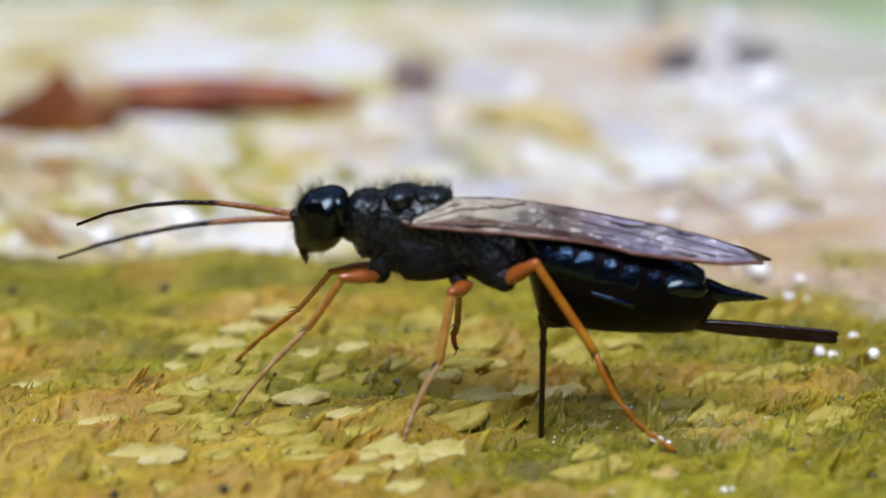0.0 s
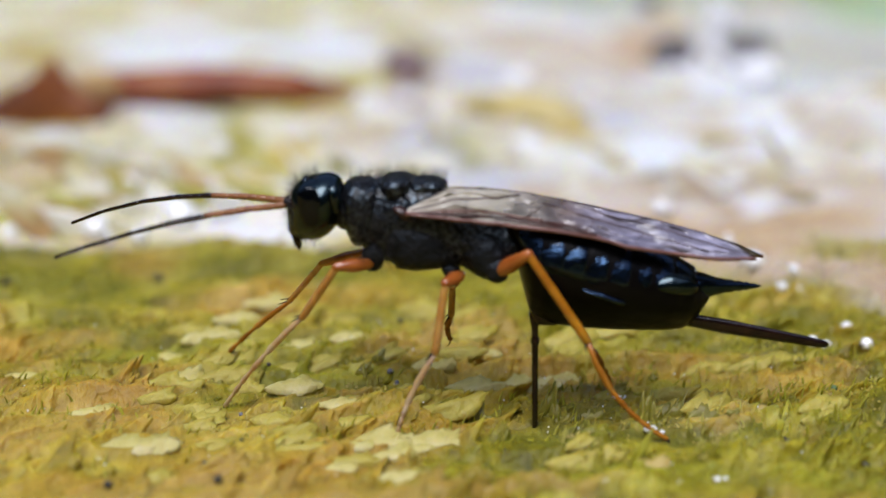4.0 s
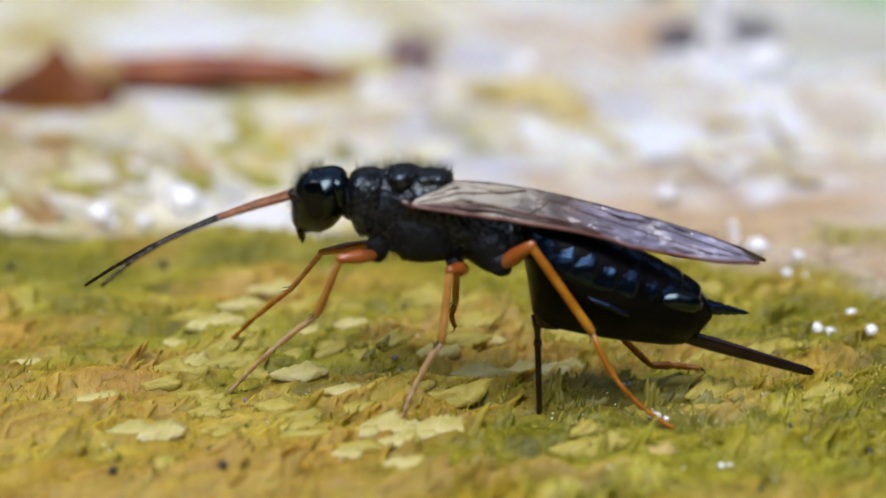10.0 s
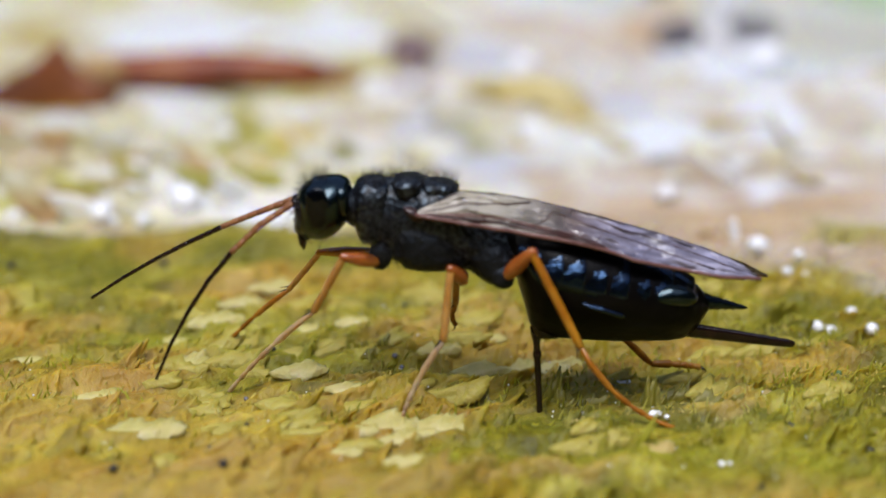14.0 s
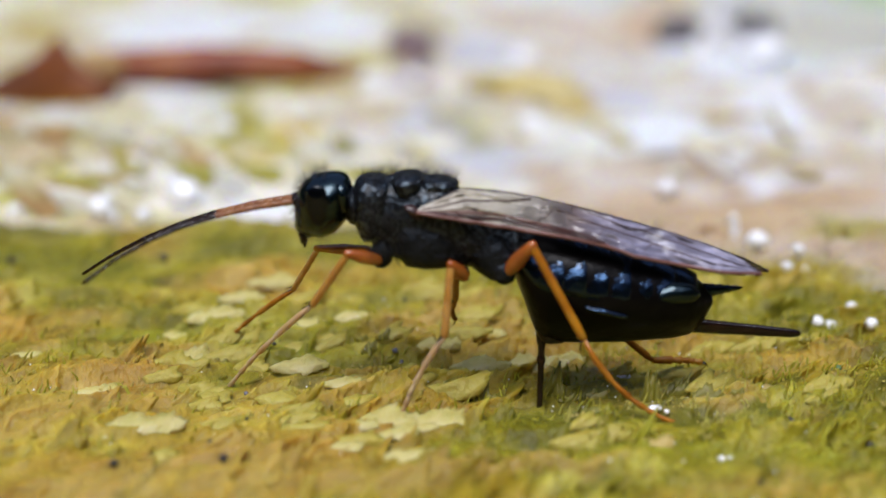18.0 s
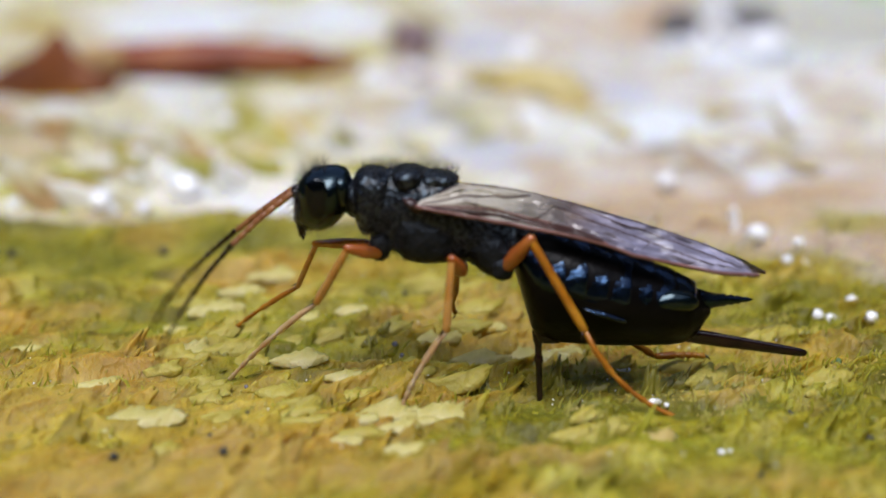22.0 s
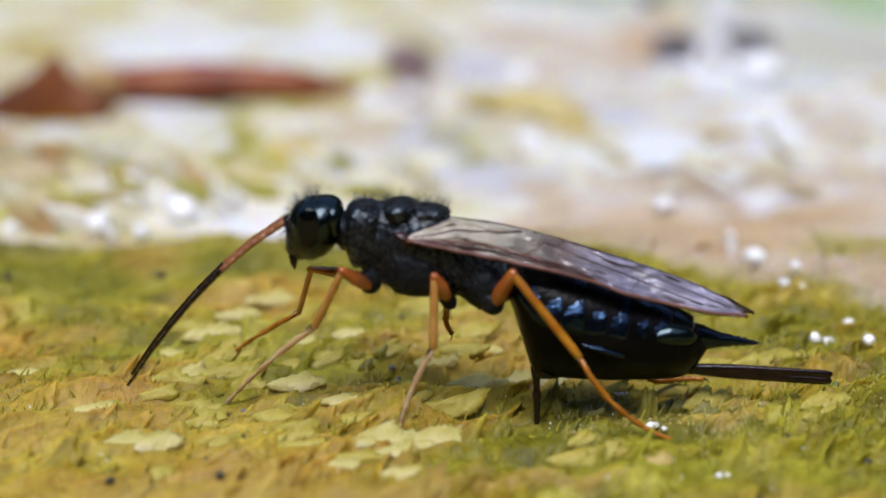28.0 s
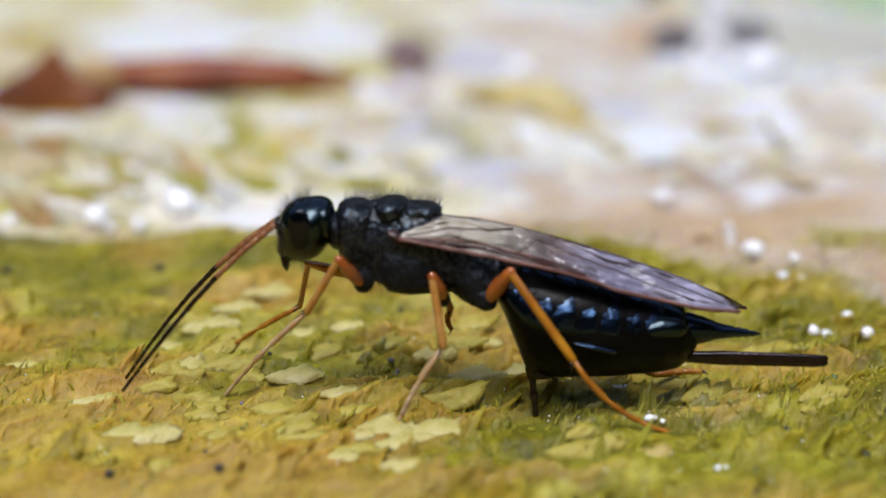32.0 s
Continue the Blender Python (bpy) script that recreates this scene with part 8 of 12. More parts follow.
    feel(2, 0, [
        (0, seg(-10.26,-0.45,9.35,-11.82,-0.65,9.35)), (0.5, seg(-10.4,-0.45,9.59,-11.94,-0.73,9.61)), (1, seg(-10.27,-0.45,9.44,-11.79,-0.77,9.48)),
        (1.5, seg(-10.2,-0.45,9.44,-11.71,-0.82,9.45)), (2, seg(-10.33,-0.45,9.52,-11.87,-0.73,9.6)), (2.5, seg(-10.19,-0.45,9.34,-11.73,-0.73,9.33)),
        (3, seg(-10.25,-0.45,9.5,-11.79,-0.71,9.45)), (3.5, seg(-10.26,-0.45,9.52,-11.8,-0.68,9.42)), (5.5, seg(-10.16,-0.45,9.39,-11.7,-0.67,9.24)),
        (6, seg(-10.31,-0.45,9.58,-11.84,-0.67,9.39)), (6.5, seg(-10.09,-0.45,9.32,-11.65,-0.61,9.25)), (7, seg(-10.27,-0.45,9.46,-11.83,-0.61,9.4)),
        (7.5, seg(-10.06,-0.45,9.33,-11.62,-0.61,9.27)), (8, seg(-10.32,-0.45,9.48,-11.85,-0.7,9.31)), (8.5, seg(-10.07,-0.45,9.47,-11.63,-0.61,9.26)),
        (9, seg(-10.47,-0.45,9.29,-12.01,-0.61,9.04)), (9.5, seg(-10.11,-0.45,9.33,-11.5,-0.9,9.13)), (10, seg(-10.26,-0.45,9.26,-11.53,-0.9,8.99)),
        (10.5, seg(-10.17,-0.45,9.4,-11.54,-0.9,9.19)), (11, seg(-10.21,-0.45,9.36,-11.76,-0.61,9.14)), (11.5, seg(-10.1,-0.45,9.39,-11.56,-0.8,9.08)),
        (12, seg(-10.24,-0.45,9.25,-11.6,-0.9,8.81)), (12.5, seg(-10.15,-0.45,9.3,-11.41,-0.9,8.7)), (13, seg(-10.18,-0.45,9.1,-11.5,-0.61,8.27)),
        (13.5, seg(-10.22,-0.45,9.25,-11.53,-0.86,8.61)), (14, seg(-10.16,-0.45,8.91,-11.45,-0.63,8.05)), (14.5, seg(-10.27,-0.45,9.13,-11.67,-0.72,8.53)),
        (16.5, seg(-10.28,-0.45,9.13,-11.68,-0.9,8.9)), (17, seg(-10.18,-0.45,8.88,-11.65,-0.88,8.78)), (17.5, seg(-10.25,-0.45,9.1,-11.81,-0.61,8.93)),
        (18, seg(-10.16,-0.45,8.79,-11.61,-0.9,8.66)), (18.5, seg(-10.25,-0.45,9.18,-11.66,-0.9,8.95)), (19, seg(-10.19,-0.45,8.79,-11.61,-0.9,8.56)),
        (19.5, seg(-10.12,-0.45,9,-11.48,-0.78,8.39)), (20, seg(-10.19,-0.45,8.77,-11.44,-0.8,7.99)), (20.5, seg(-10.15,-0.45,8.72,-11.46,-0.61,7.88)),
        (21, seg(-10.2,-0.45,8.84,-11.41,-0.64,7.89)), (21.5, seg(-10.1,-0.45,8.46,-10.82,-0.87,7.23)), (22, seg(-10.19,-0.45,8.83,-11.41,-0.64,7.9)),
        (22.5, seg(-10.17,-0.45,8.34,-11.57,-0.61,7.66)), (23, seg(-10.12,-0.45,8.67,-11.43,-0.9,8.18)), (23.5, seg(-10.26,-0.45,8.25,-11.64,-0.89,7.82)),
        (24, seg(-10.17,-0.45,8.61,-11.62,-0.77,8.2)), (24.5, seg(-10.18,-0.45,8.43,-11.6,-0.77,7.95)), (25, seg(-10.23,-0.45,8.63,-11.61,-0.9,8.23)),
        (25.5, seg(-10.26,-0.45,8.64,-11.75,-0.61,8.19)), (27.5, seg(-10.41,-0.45,8.69,-11.75,-0.61,7.9)), (28, seg(-10.4,-0.45,8.6,-11.69,-0.61,7.74)),
        (28.5, seg(-10.45,-0.45,8.67,-11.69,-0.61,7.75)), (29, seg(-10.53,-0.45,8.46,-11.75,-0.61,7.52)), (29.5, seg(-10.39,-0.45,8.77,-11.53,-0.87,7.91)),
        (30, seg(-10.53,-0.45,8.63,-11.83,-0.61,7.8)), (30.5, seg(-10.49,-0.45,8.66,-11.25,-0.89,7.47)), (31, seg(-10.49,-0.45,8.36,-11.49,-0.9,7.45)),
        (31.5, seg(-10.48,-0.45,8.68,-11.88,-0.66,8.03)), (32, seg(-10.71,-0.45,8.2,-11.93,-0.61,7.24))])
    feel(2, 1, [
        (0, seg(-11.82,-0.65,9.35,-13.37,-0.84,9.27)), (0.5, seg(-11.94,-0.73,9.61,-13.45,-1.02,9.53)), (1, seg(-11.79,-0.77,9.48,-13.29,-1.1,9.42)),
        (1.5, seg(-11.71,-0.82,9.45,-13.19,-1.18,9.4)), (2, seg(-11.87,-0.73,9.6,-13.39,-1.01,9.57)), (2.5, seg(-11.73,-0.73,9.33,-13.24,-1,9.23)),
        (3, seg(-11.79,-0.71,9.45,-13.31,-0.97,9.32)), (3.5, seg(-11.8,-0.68,9.42,-13.33,-0.91,9.24)), (5.5, seg(-11.7,-0.67,9.24,-13.22,-0.88,9.02)),
        (6, seg(-11.84,-0.67,9.39,-13.36,-0.89,9.14)), (6.5, seg(-11.65,-0.61,9.25,-13.2,-0.77,9.06)), (7, seg(-11.83,-0.61,9.4,-13.38,-0.77,9.22)),
        (7.5, seg(-11.62,-0.61,9.27,-13.17,-0.77,9.12)), (8, seg(-11.85,-0.7,9.31,-13.36,-0.95,9.07)), (8.5, seg(-11.63,-0.61,9.26,-13.16,-0.77,9.01)),
        (9, seg(-12.01,-0.61,9.04,-13.51,-0.77,8.64)), (9.5, seg(-11.5,-0.9,9.13,-12.84,-1.35,8.86)), (10, seg(-11.53,-0.9,8.99,-12.76,-1.35,8.67)),
        (10.5, seg(-11.54,-0.9,9.19,-12.87,-1.35,8.94)), (11, seg(-11.76,-0.61,9.14,-13.28,-0.77,8.81)), (11.5, seg(-11.56,-0.8,9.08,-13,-1.15,8.73)),
        (12, seg(-11.6,-0.9,8.81,-12.9,-1.35,8.3)), (12.5, seg(-11.41,-0.9,8.7,-12.6,-1.35,8.02)), (13, seg(-11.5,-0.61,8.27,-12.66,-0.77,7.26)),
        (13.5, seg(-11.53,-0.86,8.61,-12.78,-1.27,7.91)), (14, seg(-11.45,-0.63,8.05,-12.58,-0.8,7.01)), (14.5, seg(-11.67,-0.72,8.53,-13,-0.98,7.84)),
        (16.5, seg(-11.68,-0.9,8.9,-13.03,-1.35,8.57)), (17, seg(-11.65,-0.88,8.78,-13.07,-1.3,8.53)), (17.5, seg(-11.81,-0.61,8.93,-13.33,-0.77,8.62)),
        (18, seg(-11.61,-0.9,8.66,-13.02,-1.35,8.43)), (18.5, seg(-11.66,-0.9,8.95,-13.03,-1.35,8.65)), (19, seg(-11.61,-0.9,8.56,-13,-1.35,8.27)),
        (19.5, seg(-11.48,-0.78,8.39,-12.79,-1.11,7.72)), (20, seg(-11.44,-0.8,7.99,-12.61,-1.15,7.13)), (20.5, seg(-11.46,-0.61,7.88,-12.64,-0.77,6.88)),
        (21, seg(-11.41,-0.64,7.89,-12.52,-0.83,6.84)), (21.5, seg(-10.82,-0.87,7.23,-11.63,-1.29,6.09)), (22, seg(-11.41,-0.64,7.9,-12.54,-0.83,6.86)),
        (22.5, seg(-11.57,-0.61,7.66,-12.9,-0.77,6.88)), (23, seg(-11.43,-0.9,8.18,-12.67,-1.35,7.64)), (23.5, seg(-11.64,-0.89,7.82,-12.97,-1.32,7.31)),
        (24, seg(-11.62,-0.77,8.2,-12.99,-1.1,7.66)), (24.5, seg(-11.6,-0.77,7.95,-12.93,-1.09,7.31)), (25, seg(-11.61,-0.9,8.23,-12.94,-1.35,7.76)),
        (25.5, seg(-11.75,-0.61,8.19,-13.14,-0.77,7.51)), (27.5, seg(-11.75,-0.61,7.9,-12.97,-0.77,6.96)), (28, seg(-11.69,-0.61,7.74,-12.87,-0.77,6.75)),
        (28.5, seg(-11.69,-0.61,7.75,-12.87,-0.77,6.75)), (29, seg(-11.75,-0.61,7.52,-12.9,-0.77,6.49)), (29.5, seg(-11.53,-0.87,7.91,-12.63,-1.29,7.02)),
        (30, seg(-11.83,-0.61,7.8,-13.02,-0.77,6.82)), (30.5, seg(-11.25,-0.89,7.47,-12.01,-1.32,6.3)), (31, seg(-11.49,-0.9,7.45,-12.4,-1.35,6.48)),
        (31.5, seg(-11.88,-0.66,8.03,-13.22,-0.87,7.31)), (32, seg(-11.93,-0.61,7.24,-13.04,-0.77,6.18))])
    feel(2, 2, [
        (0, seg(-13.37,-0.84,9.27,-14.89,-1.04,9.09)), (0.5, seg(-13.45,-1.02,9.53,-14.94,-1.3,9.36)), (1, seg(-13.29,-1.1,9.42,-14.76,-1.42,9.27)),
        (1.5, seg(-13.19,-1.18,9.4,-14.64,-1.55,9.26)), (2, seg(-13.39,-1.01,9.57,-14.88,-1.29,9.43)), (2.5, seg(-13.24,-1,9.23,-14.73,-1.28,9.04)),
        (3, seg(-13.31,-0.97,9.32,-14.79,-1.23,9.09)), (3.5, seg(-13.33,-0.91,9.24,-14.82,-1.13,8.99)), (5.5, seg(-13.22,-0.88,9.02,-14.72,-1.1,8.74)),
        (6, seg(-13.36,-0.89,9.14,-14.85,-1.11,8.86)), (6.5, seg(-13.2,-0.77,9.06,-14.71,-0.93,8.75)), (7, seg(-13.38,-0.77,9.22,-14.89,-0.93,8.92)),
        (7.5, seg(-13.17,-0.77,9.12,-14.7,-0.94,8.87)), (8, seg(-13.36,-0.95,9.07,-14.84,-1.19,8.78)), (8.5, seg(-13.16,-0.77,9.01,-14.68,-0.94,8.73)),
        (9, seg(-13.51,-0.77,8.64,-14.95,-0.93,8.1)), (9.5, seg(-12.84,-1.35,8.86,-14.14,-1.8,8.51)), (10, seg(-12.76,-1.35,8.67,-13.95,-1.8,8.29)),
        (10.5, seg(-12.87,-1.35,8.94,-14.17,-1.8,8.61)), (11, seg(-13.28,-0.77,8.81,-14.76,-0.93,8.37)), (11.5, seg(-13,-1.15,8.73,-14.41,-1.5,8.36)),
        (12, seg(-12.9,-1.35,8.3,-14.14,-1.8,7.71)), (12.5, seg(-12.6,-1.35,8.02,-13.69,-1.8,7.25)), (13, seg(-12.66,-0.77,7.26,-13.67,-0.93,6.11)),
        (13.5, seg(-12.78,-1.27,7.91,-13.96,-1.68,7.16)), (14, seg(-12.58,-0.8,7.01,-13.56,-0.98,5.85)), (14.5, seg(-13,-0.98,7.84,-14.27,-1.25,7.06)),
        (16.5, seg(-13.03,-1.35,8.57,-14.31,-1.8,8.13)), (17, seg(-13.07,-1.3,8.53,-14.43,-1.73,8.14)), (17.5, seg(-13.33,-0.77,8.62,-14.8,-0.93,8.17)),
        (18, seg(-13.02,-1.35,8.43,-14.37,-1.8,8.09)), (18.5, seg(-13.03,-1.35,8.65,-14.35,-1.8,8.26)), (19, seg(-13,-1.35,8.27,-14.35,-1.8,7.92)),
        (19.5, seg(-12.79,-1.11,7.72,-14.03,-1.44,6.97)), (20, seg(-12.61,-1.15,7.13,-13.67,-1.5,6.17)), (20.5, seg(-12.64,-0.77,6.88,-13.67,-0.93,5.76)),
        (21, seg(-12.52,-0.83,6.84,-13.51,-1.02,5.69)), (21.5, seg(-11.63,-1.29,6.09,-12.51,-1.71,5.03)), (22, seg(-12.54,-0.83,6.86,-13.55,-1.02,5.73)),
        (22.5, seg(-12.9,-0.77,6.88,-14.15,-0.93,5.99)), (23, seg(-12.67,-1.35,7.64,-13.86,-1.8,7.03)), (23.5, seg(-12.97,-1.32,7.31,-14.22,-1.76,6.7)),
        (24, seg(-12.99,-1.1,7.66,-14.28,-1.42,6.98)), (24.5, seg(-12.93,-1.09,7.31,-14.14,-1.4,6.51)), (25, seg(-12.94,-1.35,7.76,-14.2,-1.8,7.2)),
        (25.5, seg(-13.14,-0.77,7.51,-14.43,-0.93,6.68)), (27.5, seg(-12.97,-0.77,6.96,-14.09,-0.93,5.91)), (28, seg(-12.87,-0.77,6.75,-13.95,-0.93,5.67)),
        (28.5, seg(-12.87,-0.77,6.75,-13.96,-0.93,5.68)), (29, seg(-12.9,-0.77,6.49,-13.96,-0.93,5.39)), (29.5, seg(-12.63,-1.29,7.02,-13.67,-1.71,6.1)),
        (30, seg(-13.02,-0.77,6.82,-14.08,-0.93,5.71)), (30.5, seg(-12.01,-1.32,6.3,-12.77,-1.76,5.16)), (31, seg(-12.4,-1.35,6.48,-13.22,-1.8,5.48)),
        (31.5, seg(-13.22,-0.87,7.31,-14.5,-1.08,6.51)), (32, seg(-13.04,-0.77,6.18,-14.08,-0.93,5.06))])
    feel(2, 3, [
        (0, seg(-14.89,-1.04,9.09,-16.39,-1.24,8.82)), (0.5, seg(-14.94,-1.3,9.36,-16.39,-1.58,9.09)), (1, seg(-14.76,-1.42,9.27,-16.2,-1.75,9.02)),
        (1.5, seg(-14.64,-1.55,9.26,-16.06,-1.92,9.04)), (2, seg(-14.88,-1.29,9.43,-16.34,-1.57,9.19)), (2.5, seg(-14.73,-1.28,9.04,-16.18,-1.56,8.77)),
        (3, seg(-14.79,-1.23,9.09,-16.25,-1.5,8.79)), (3.5, seg(-14.82,-1.13,8.99,-16.29,-1.36,8.67)), (5.5, seg(-14.72,-1.1,8.74,-16.19,-1.31,8.4)),
        (6, seg(-14.85,-1.11,8.86,-16.32,-1.33,8.52)), (6.5, seg(-14.71,-0.93,8.75,-16.18,-1.09,8.31)), (7, seg(-14.89,-0.93,8.92,-16.37,-1.09,8.51)),
        (7.5, seg(-14.7,-0.94,8.87,-16.19,-1.1,8.52)), (8, seg(-14.84,-1.19,8.78,-16.29,-1.44,8.43)), (8.5, seg(-14.68,-0.94,8.73,-16.18,-1.1,8.39)),
        (9, seg(-14.95,-0.93,8.1,-16.32,-1.09,7.41)), (9.5, seg(-14.14,-1.8,8.51,-15.36,-2.25,8.04)), (10, seg(-13.95,-1.8,8.29,-15.07,-2.25,7.83)),
        (10.5, seg(-14.17,-1.8,8.61,-15.4,-2.25,8.21)), (11, seg(-14.76,-0.93,8.37,-16.18,-1.09,7.82)), (11.5, seg(-14.41,-1.5,8.36,-15.78,-1.85,7.95)),
        (12, seg(-14.14,-1.8,7.71,-15.3,-2.25,7.04)), (12.5, seg(-13.69,-1.8,7.25,-14.65,-2.25,6.36)), (13, seg(-13.67,-0.93,6.11,-14.54,-1.09,4.87)),
        (13.5, seg(-13.96,-1.68,7.16,-15.06,-2.09,6.33)), (14, seg(-13.56,-0.98,5.85,-14.4,-1.15,4.59)), (14.5, seg(-14.27,-1.25,7.06,-15.43,-1.51,6.17)),
        (16.5, seg(-14.31,-1.8,8.13,-15.51,-2.25,7.56)), (17, seg(-14.43,-1.73,8.14,-15.69,-2.16,7.59)), (17.5, seg(-14.8,-0.93,8.17,-16.21,-1.09,7.57)),
        (18, seg(-14.37,-1.8,8.09,-15.65,-2.25,7.62)), (18.5, seg(-14.35,-1.8,8.26,-15.61,-2.25,7.78)), (19, seg(-14.35,-1.8,7.92,-15.64,-2.25,7.48)),
        (19.5, seg(-14.03,-1.44,6.97,-15.19,-1.77,6.14)), (20, seg(-13.67,-1.5,6.17,-14.58,-1.85,5.09)), (20.5, seg(-13.67,-0.93,5.76,-14.57,-1.09,4.54)),
        (21, seg(-13.51,-1.02,5.69,-14.37,-1.2,4.46)), (21.5, seg(-12.51,-1.71,5.03,-13.44,-2.13,4.03)), (22, seg(-13.55,-1.02,5.73,-14.43,-1.21,4.51)),
        (22.5, seg(-14.15,-0.93,5.99,-15.3,-1.09,5)), (23, seg(-13.86,-1.8,7.03,-14.95,-2.25,6.32)), (23.5, seg(-14.22,-1.76,6.7,-15.37,-2.19,5.98)),
        (24, seg(-14.28,-1.42,6.98,-15.46,-1.74,6.17)), (24.5, seg(-14.14,-1.4,6.51,-15.21,-1.72,5.56)), (25, seg(-14.2,-1.8,7.2,-15.37,-2.25,6.53)),
        (25.5, seg(-14.43,-0.93,6.68,-15.64,-1.09,5.75)), (27.5, seg(-14.09,-0.93,5.91,-15.1,-1.09,4.78)), (28, seg(-13.95,-0.93,5.67,-14.95,-1.09,4.52)),
        (28.5, seg(-13.96,-0.93,5.68,-14.97,-1.09,4.54)), (29, seg(-13.96,-0.93,5.39,-14.93,-1.09,4.22)), (29.5, seg(-13.67,-1.71,6.1,-14.64,-2.13,5.15)),
        (30, seg(-14.08,-0.93,5.71,-14.99,-1.09,4.5)), (30.5, seg(-12.77,-1.76,5.16,-13.53,-2.2,4.06)), (31, seg(-13.22,-1.8,5.48,-13.98,-2.25,4.46)),
        (31.5, seg(-14.5,-1.08,6.51,-15.72,-1.3,5.65)), (32, seg(-14.08,-0.93,5.06,-15.07,-1.09,3.9))])
    feel(2, 4, [
        (0, seg(-16.39,-1.24,8.82,-17.85,-1.44,8.46)), (0.5, seg(-16.39,-1.58,9.09,-17.81,-1.86,8.75)), (1, seg(-16.2,-1.75,9.02,-17.59,-2.07,8.68)),
        (1.5, seg(-16.06,-1.92,9.04,-17.44,-2.28,8.75)), (2, seg(-16.34,-1.57,9.19,-17.76,-1.85,8.84)), (2.5, seg(-16.18,-1.56,8.77,-17.6,-1.84,8.41)),
        (3, seg(-16.25,-1.5,8.79,-17.66,-1.76,8.39)), (3.5, seg(-16.29,-1.36,8.67,-17.73,-1.59,8.28)), (5.5, seg(-16.19,-1.31,8.4,-17.63,-1.53,7.99)),
        (6, seg(-16.32,-1.33,8.52,-17.76,-1.55,8.14)), (6.5, seg(-16.18,-1.09,8.31,-17.6,-1.25,7.76)), (7, seg(-16.37,-1.09,8.51,-17.8,-1.25,7.98)),
        (7.5, seg(-16.19,-1.1,8.52,-17.65,-1.26,8.07)), (8, seg(-16.29,-1.44,8.43,-17.71,-1.69,8.02)), (8.5, seg(-16.18,-1.1,8.39,-17.65,-1.26,8)),
        (9, seg(-16.32,-1.09,7.41,-17.6,-1.25,6.6)), (9.5, seg(-15.36,-2.25,8.04,-16.49,-2.7,7.43)), (10, seg(-15.07,-2.25,7.83,-16.12,-2.7,7.26)),
        (10.5, seg(-15.4,-2.25,8.21,-16.56,-2.7,7.69)), (11, seg(-16.18,-1.09,7.82,-17.55,-1.25,7.15)), (11.5, seg(-15.78,-1.85,7.95,-17.12,-2.2,7.49)),
        (12, seg(-15.3,-2.25,7.04,-16.37,-2.7,6.28)), (12.5, seg(-14.65,-2.25,6.36,-15.43,-2.7,5.35)), (13, seg(-14.54,-1.09,4.87,-15.31,-1.25,3.56)),
        (13.5, seg(-15.06,-2.09,6.33,-16.06,-2.5,5.43)), (14, seg(-14.4,-1.15,4.59,-15.12,-1.33,3.27)), (14.5, seg(-15.43,-1.51,6.17,-16.47,-1.78,5.16)),
        (16.5, seg(-15.51,-2.25,7.56,-16.61,-2.7,6.87)), (17, seg(-15.69,-2.16,7.59,-16.83,-2.59,6.88)), (17.5, seg(-16.21,-1.09,7.57,-17.53,-1.25,6.82)),
        (18, seg(-15.65,-2.25,7.62,-16.83,-2.7,7.02)), (18.5, seg(-15.61,-2.25,7.78,-16.77,-2.7,7.17)), (19, seg(-15.64,-2.25,7.48,-16.85,-2.7,6.93)),
        (19.5, seg(-15.19,-1.77,6.14,-16.24,-2.1,5.2)), (20, seg(-14.58,-1.85,5.09,-15.27,-2.19,3.89)), (20.5, seg(-14.57,-1.09,4.54,-15.35,-1.25,3.24)),
        (21, seg(-14.37,-1.2,4.46,-15.11,-1.39,3.16)), (21.5, seg(-13.44,-2.13,4.03,-14.4,-2.55,3.1)), (22, seg(-14.43,-1.21,4.51,-15.18,-1.39,3.22)),
        (22.5, seg(-15.3,-1.09,5,-16.35,-1.25,3.91)), (23, seg(-14.95,-2.25,6.32,-15.92,-2.7,5.49)), (23.5, seg(-15.37,-2.19,5.98,-16.42,-2.63,5.16)),
        (24, seg(-15.46,-1.74,6.17,-16.52,-2.07,5.24)), (24.5, seg(-15.21,-1.72,5.56,-16.12,-2.04,4.48)), (25, seg(-15.37,-2.25,6.53,-16.42,-2.7,5.73)),
        (25.5, seg(-15.64,-1.09,5.75,-16.78,-1.25,4.76)), (27.5, seg(-15.1,-1.09,4.78,-16.04,-1.25,3.6)), (28, seg(-14.95,-1.09,4.52,-15.88,-1.25,3.33)),
        (28.5, seg(-14.97,-1.09,4.54,-15.9,-1.25,3.35)), (29, seg(-14.93,-1.09,4.22,-15.82,-1.25,3)), (29.5, seg(-14.64,-2.13,5.15,-15.5,-2.55,4.13)),
        (30, seg(-14.99,-1.09,4.5,-15.77,-1.25,3.2)), (30.5, seg(-13.53,-2.2,4.06,-14.3,-2.63,2.98)), (31, seg(-13.98,-2.25,4.46,-14.69,-2.7,3.43)),
        (31.5, seg(-15.72,-1.3,5.65,-16.89,-1.51,4.73)), (32, seg(-15.07,-1.09,3.9,-16.02,-1.25,2.73))])
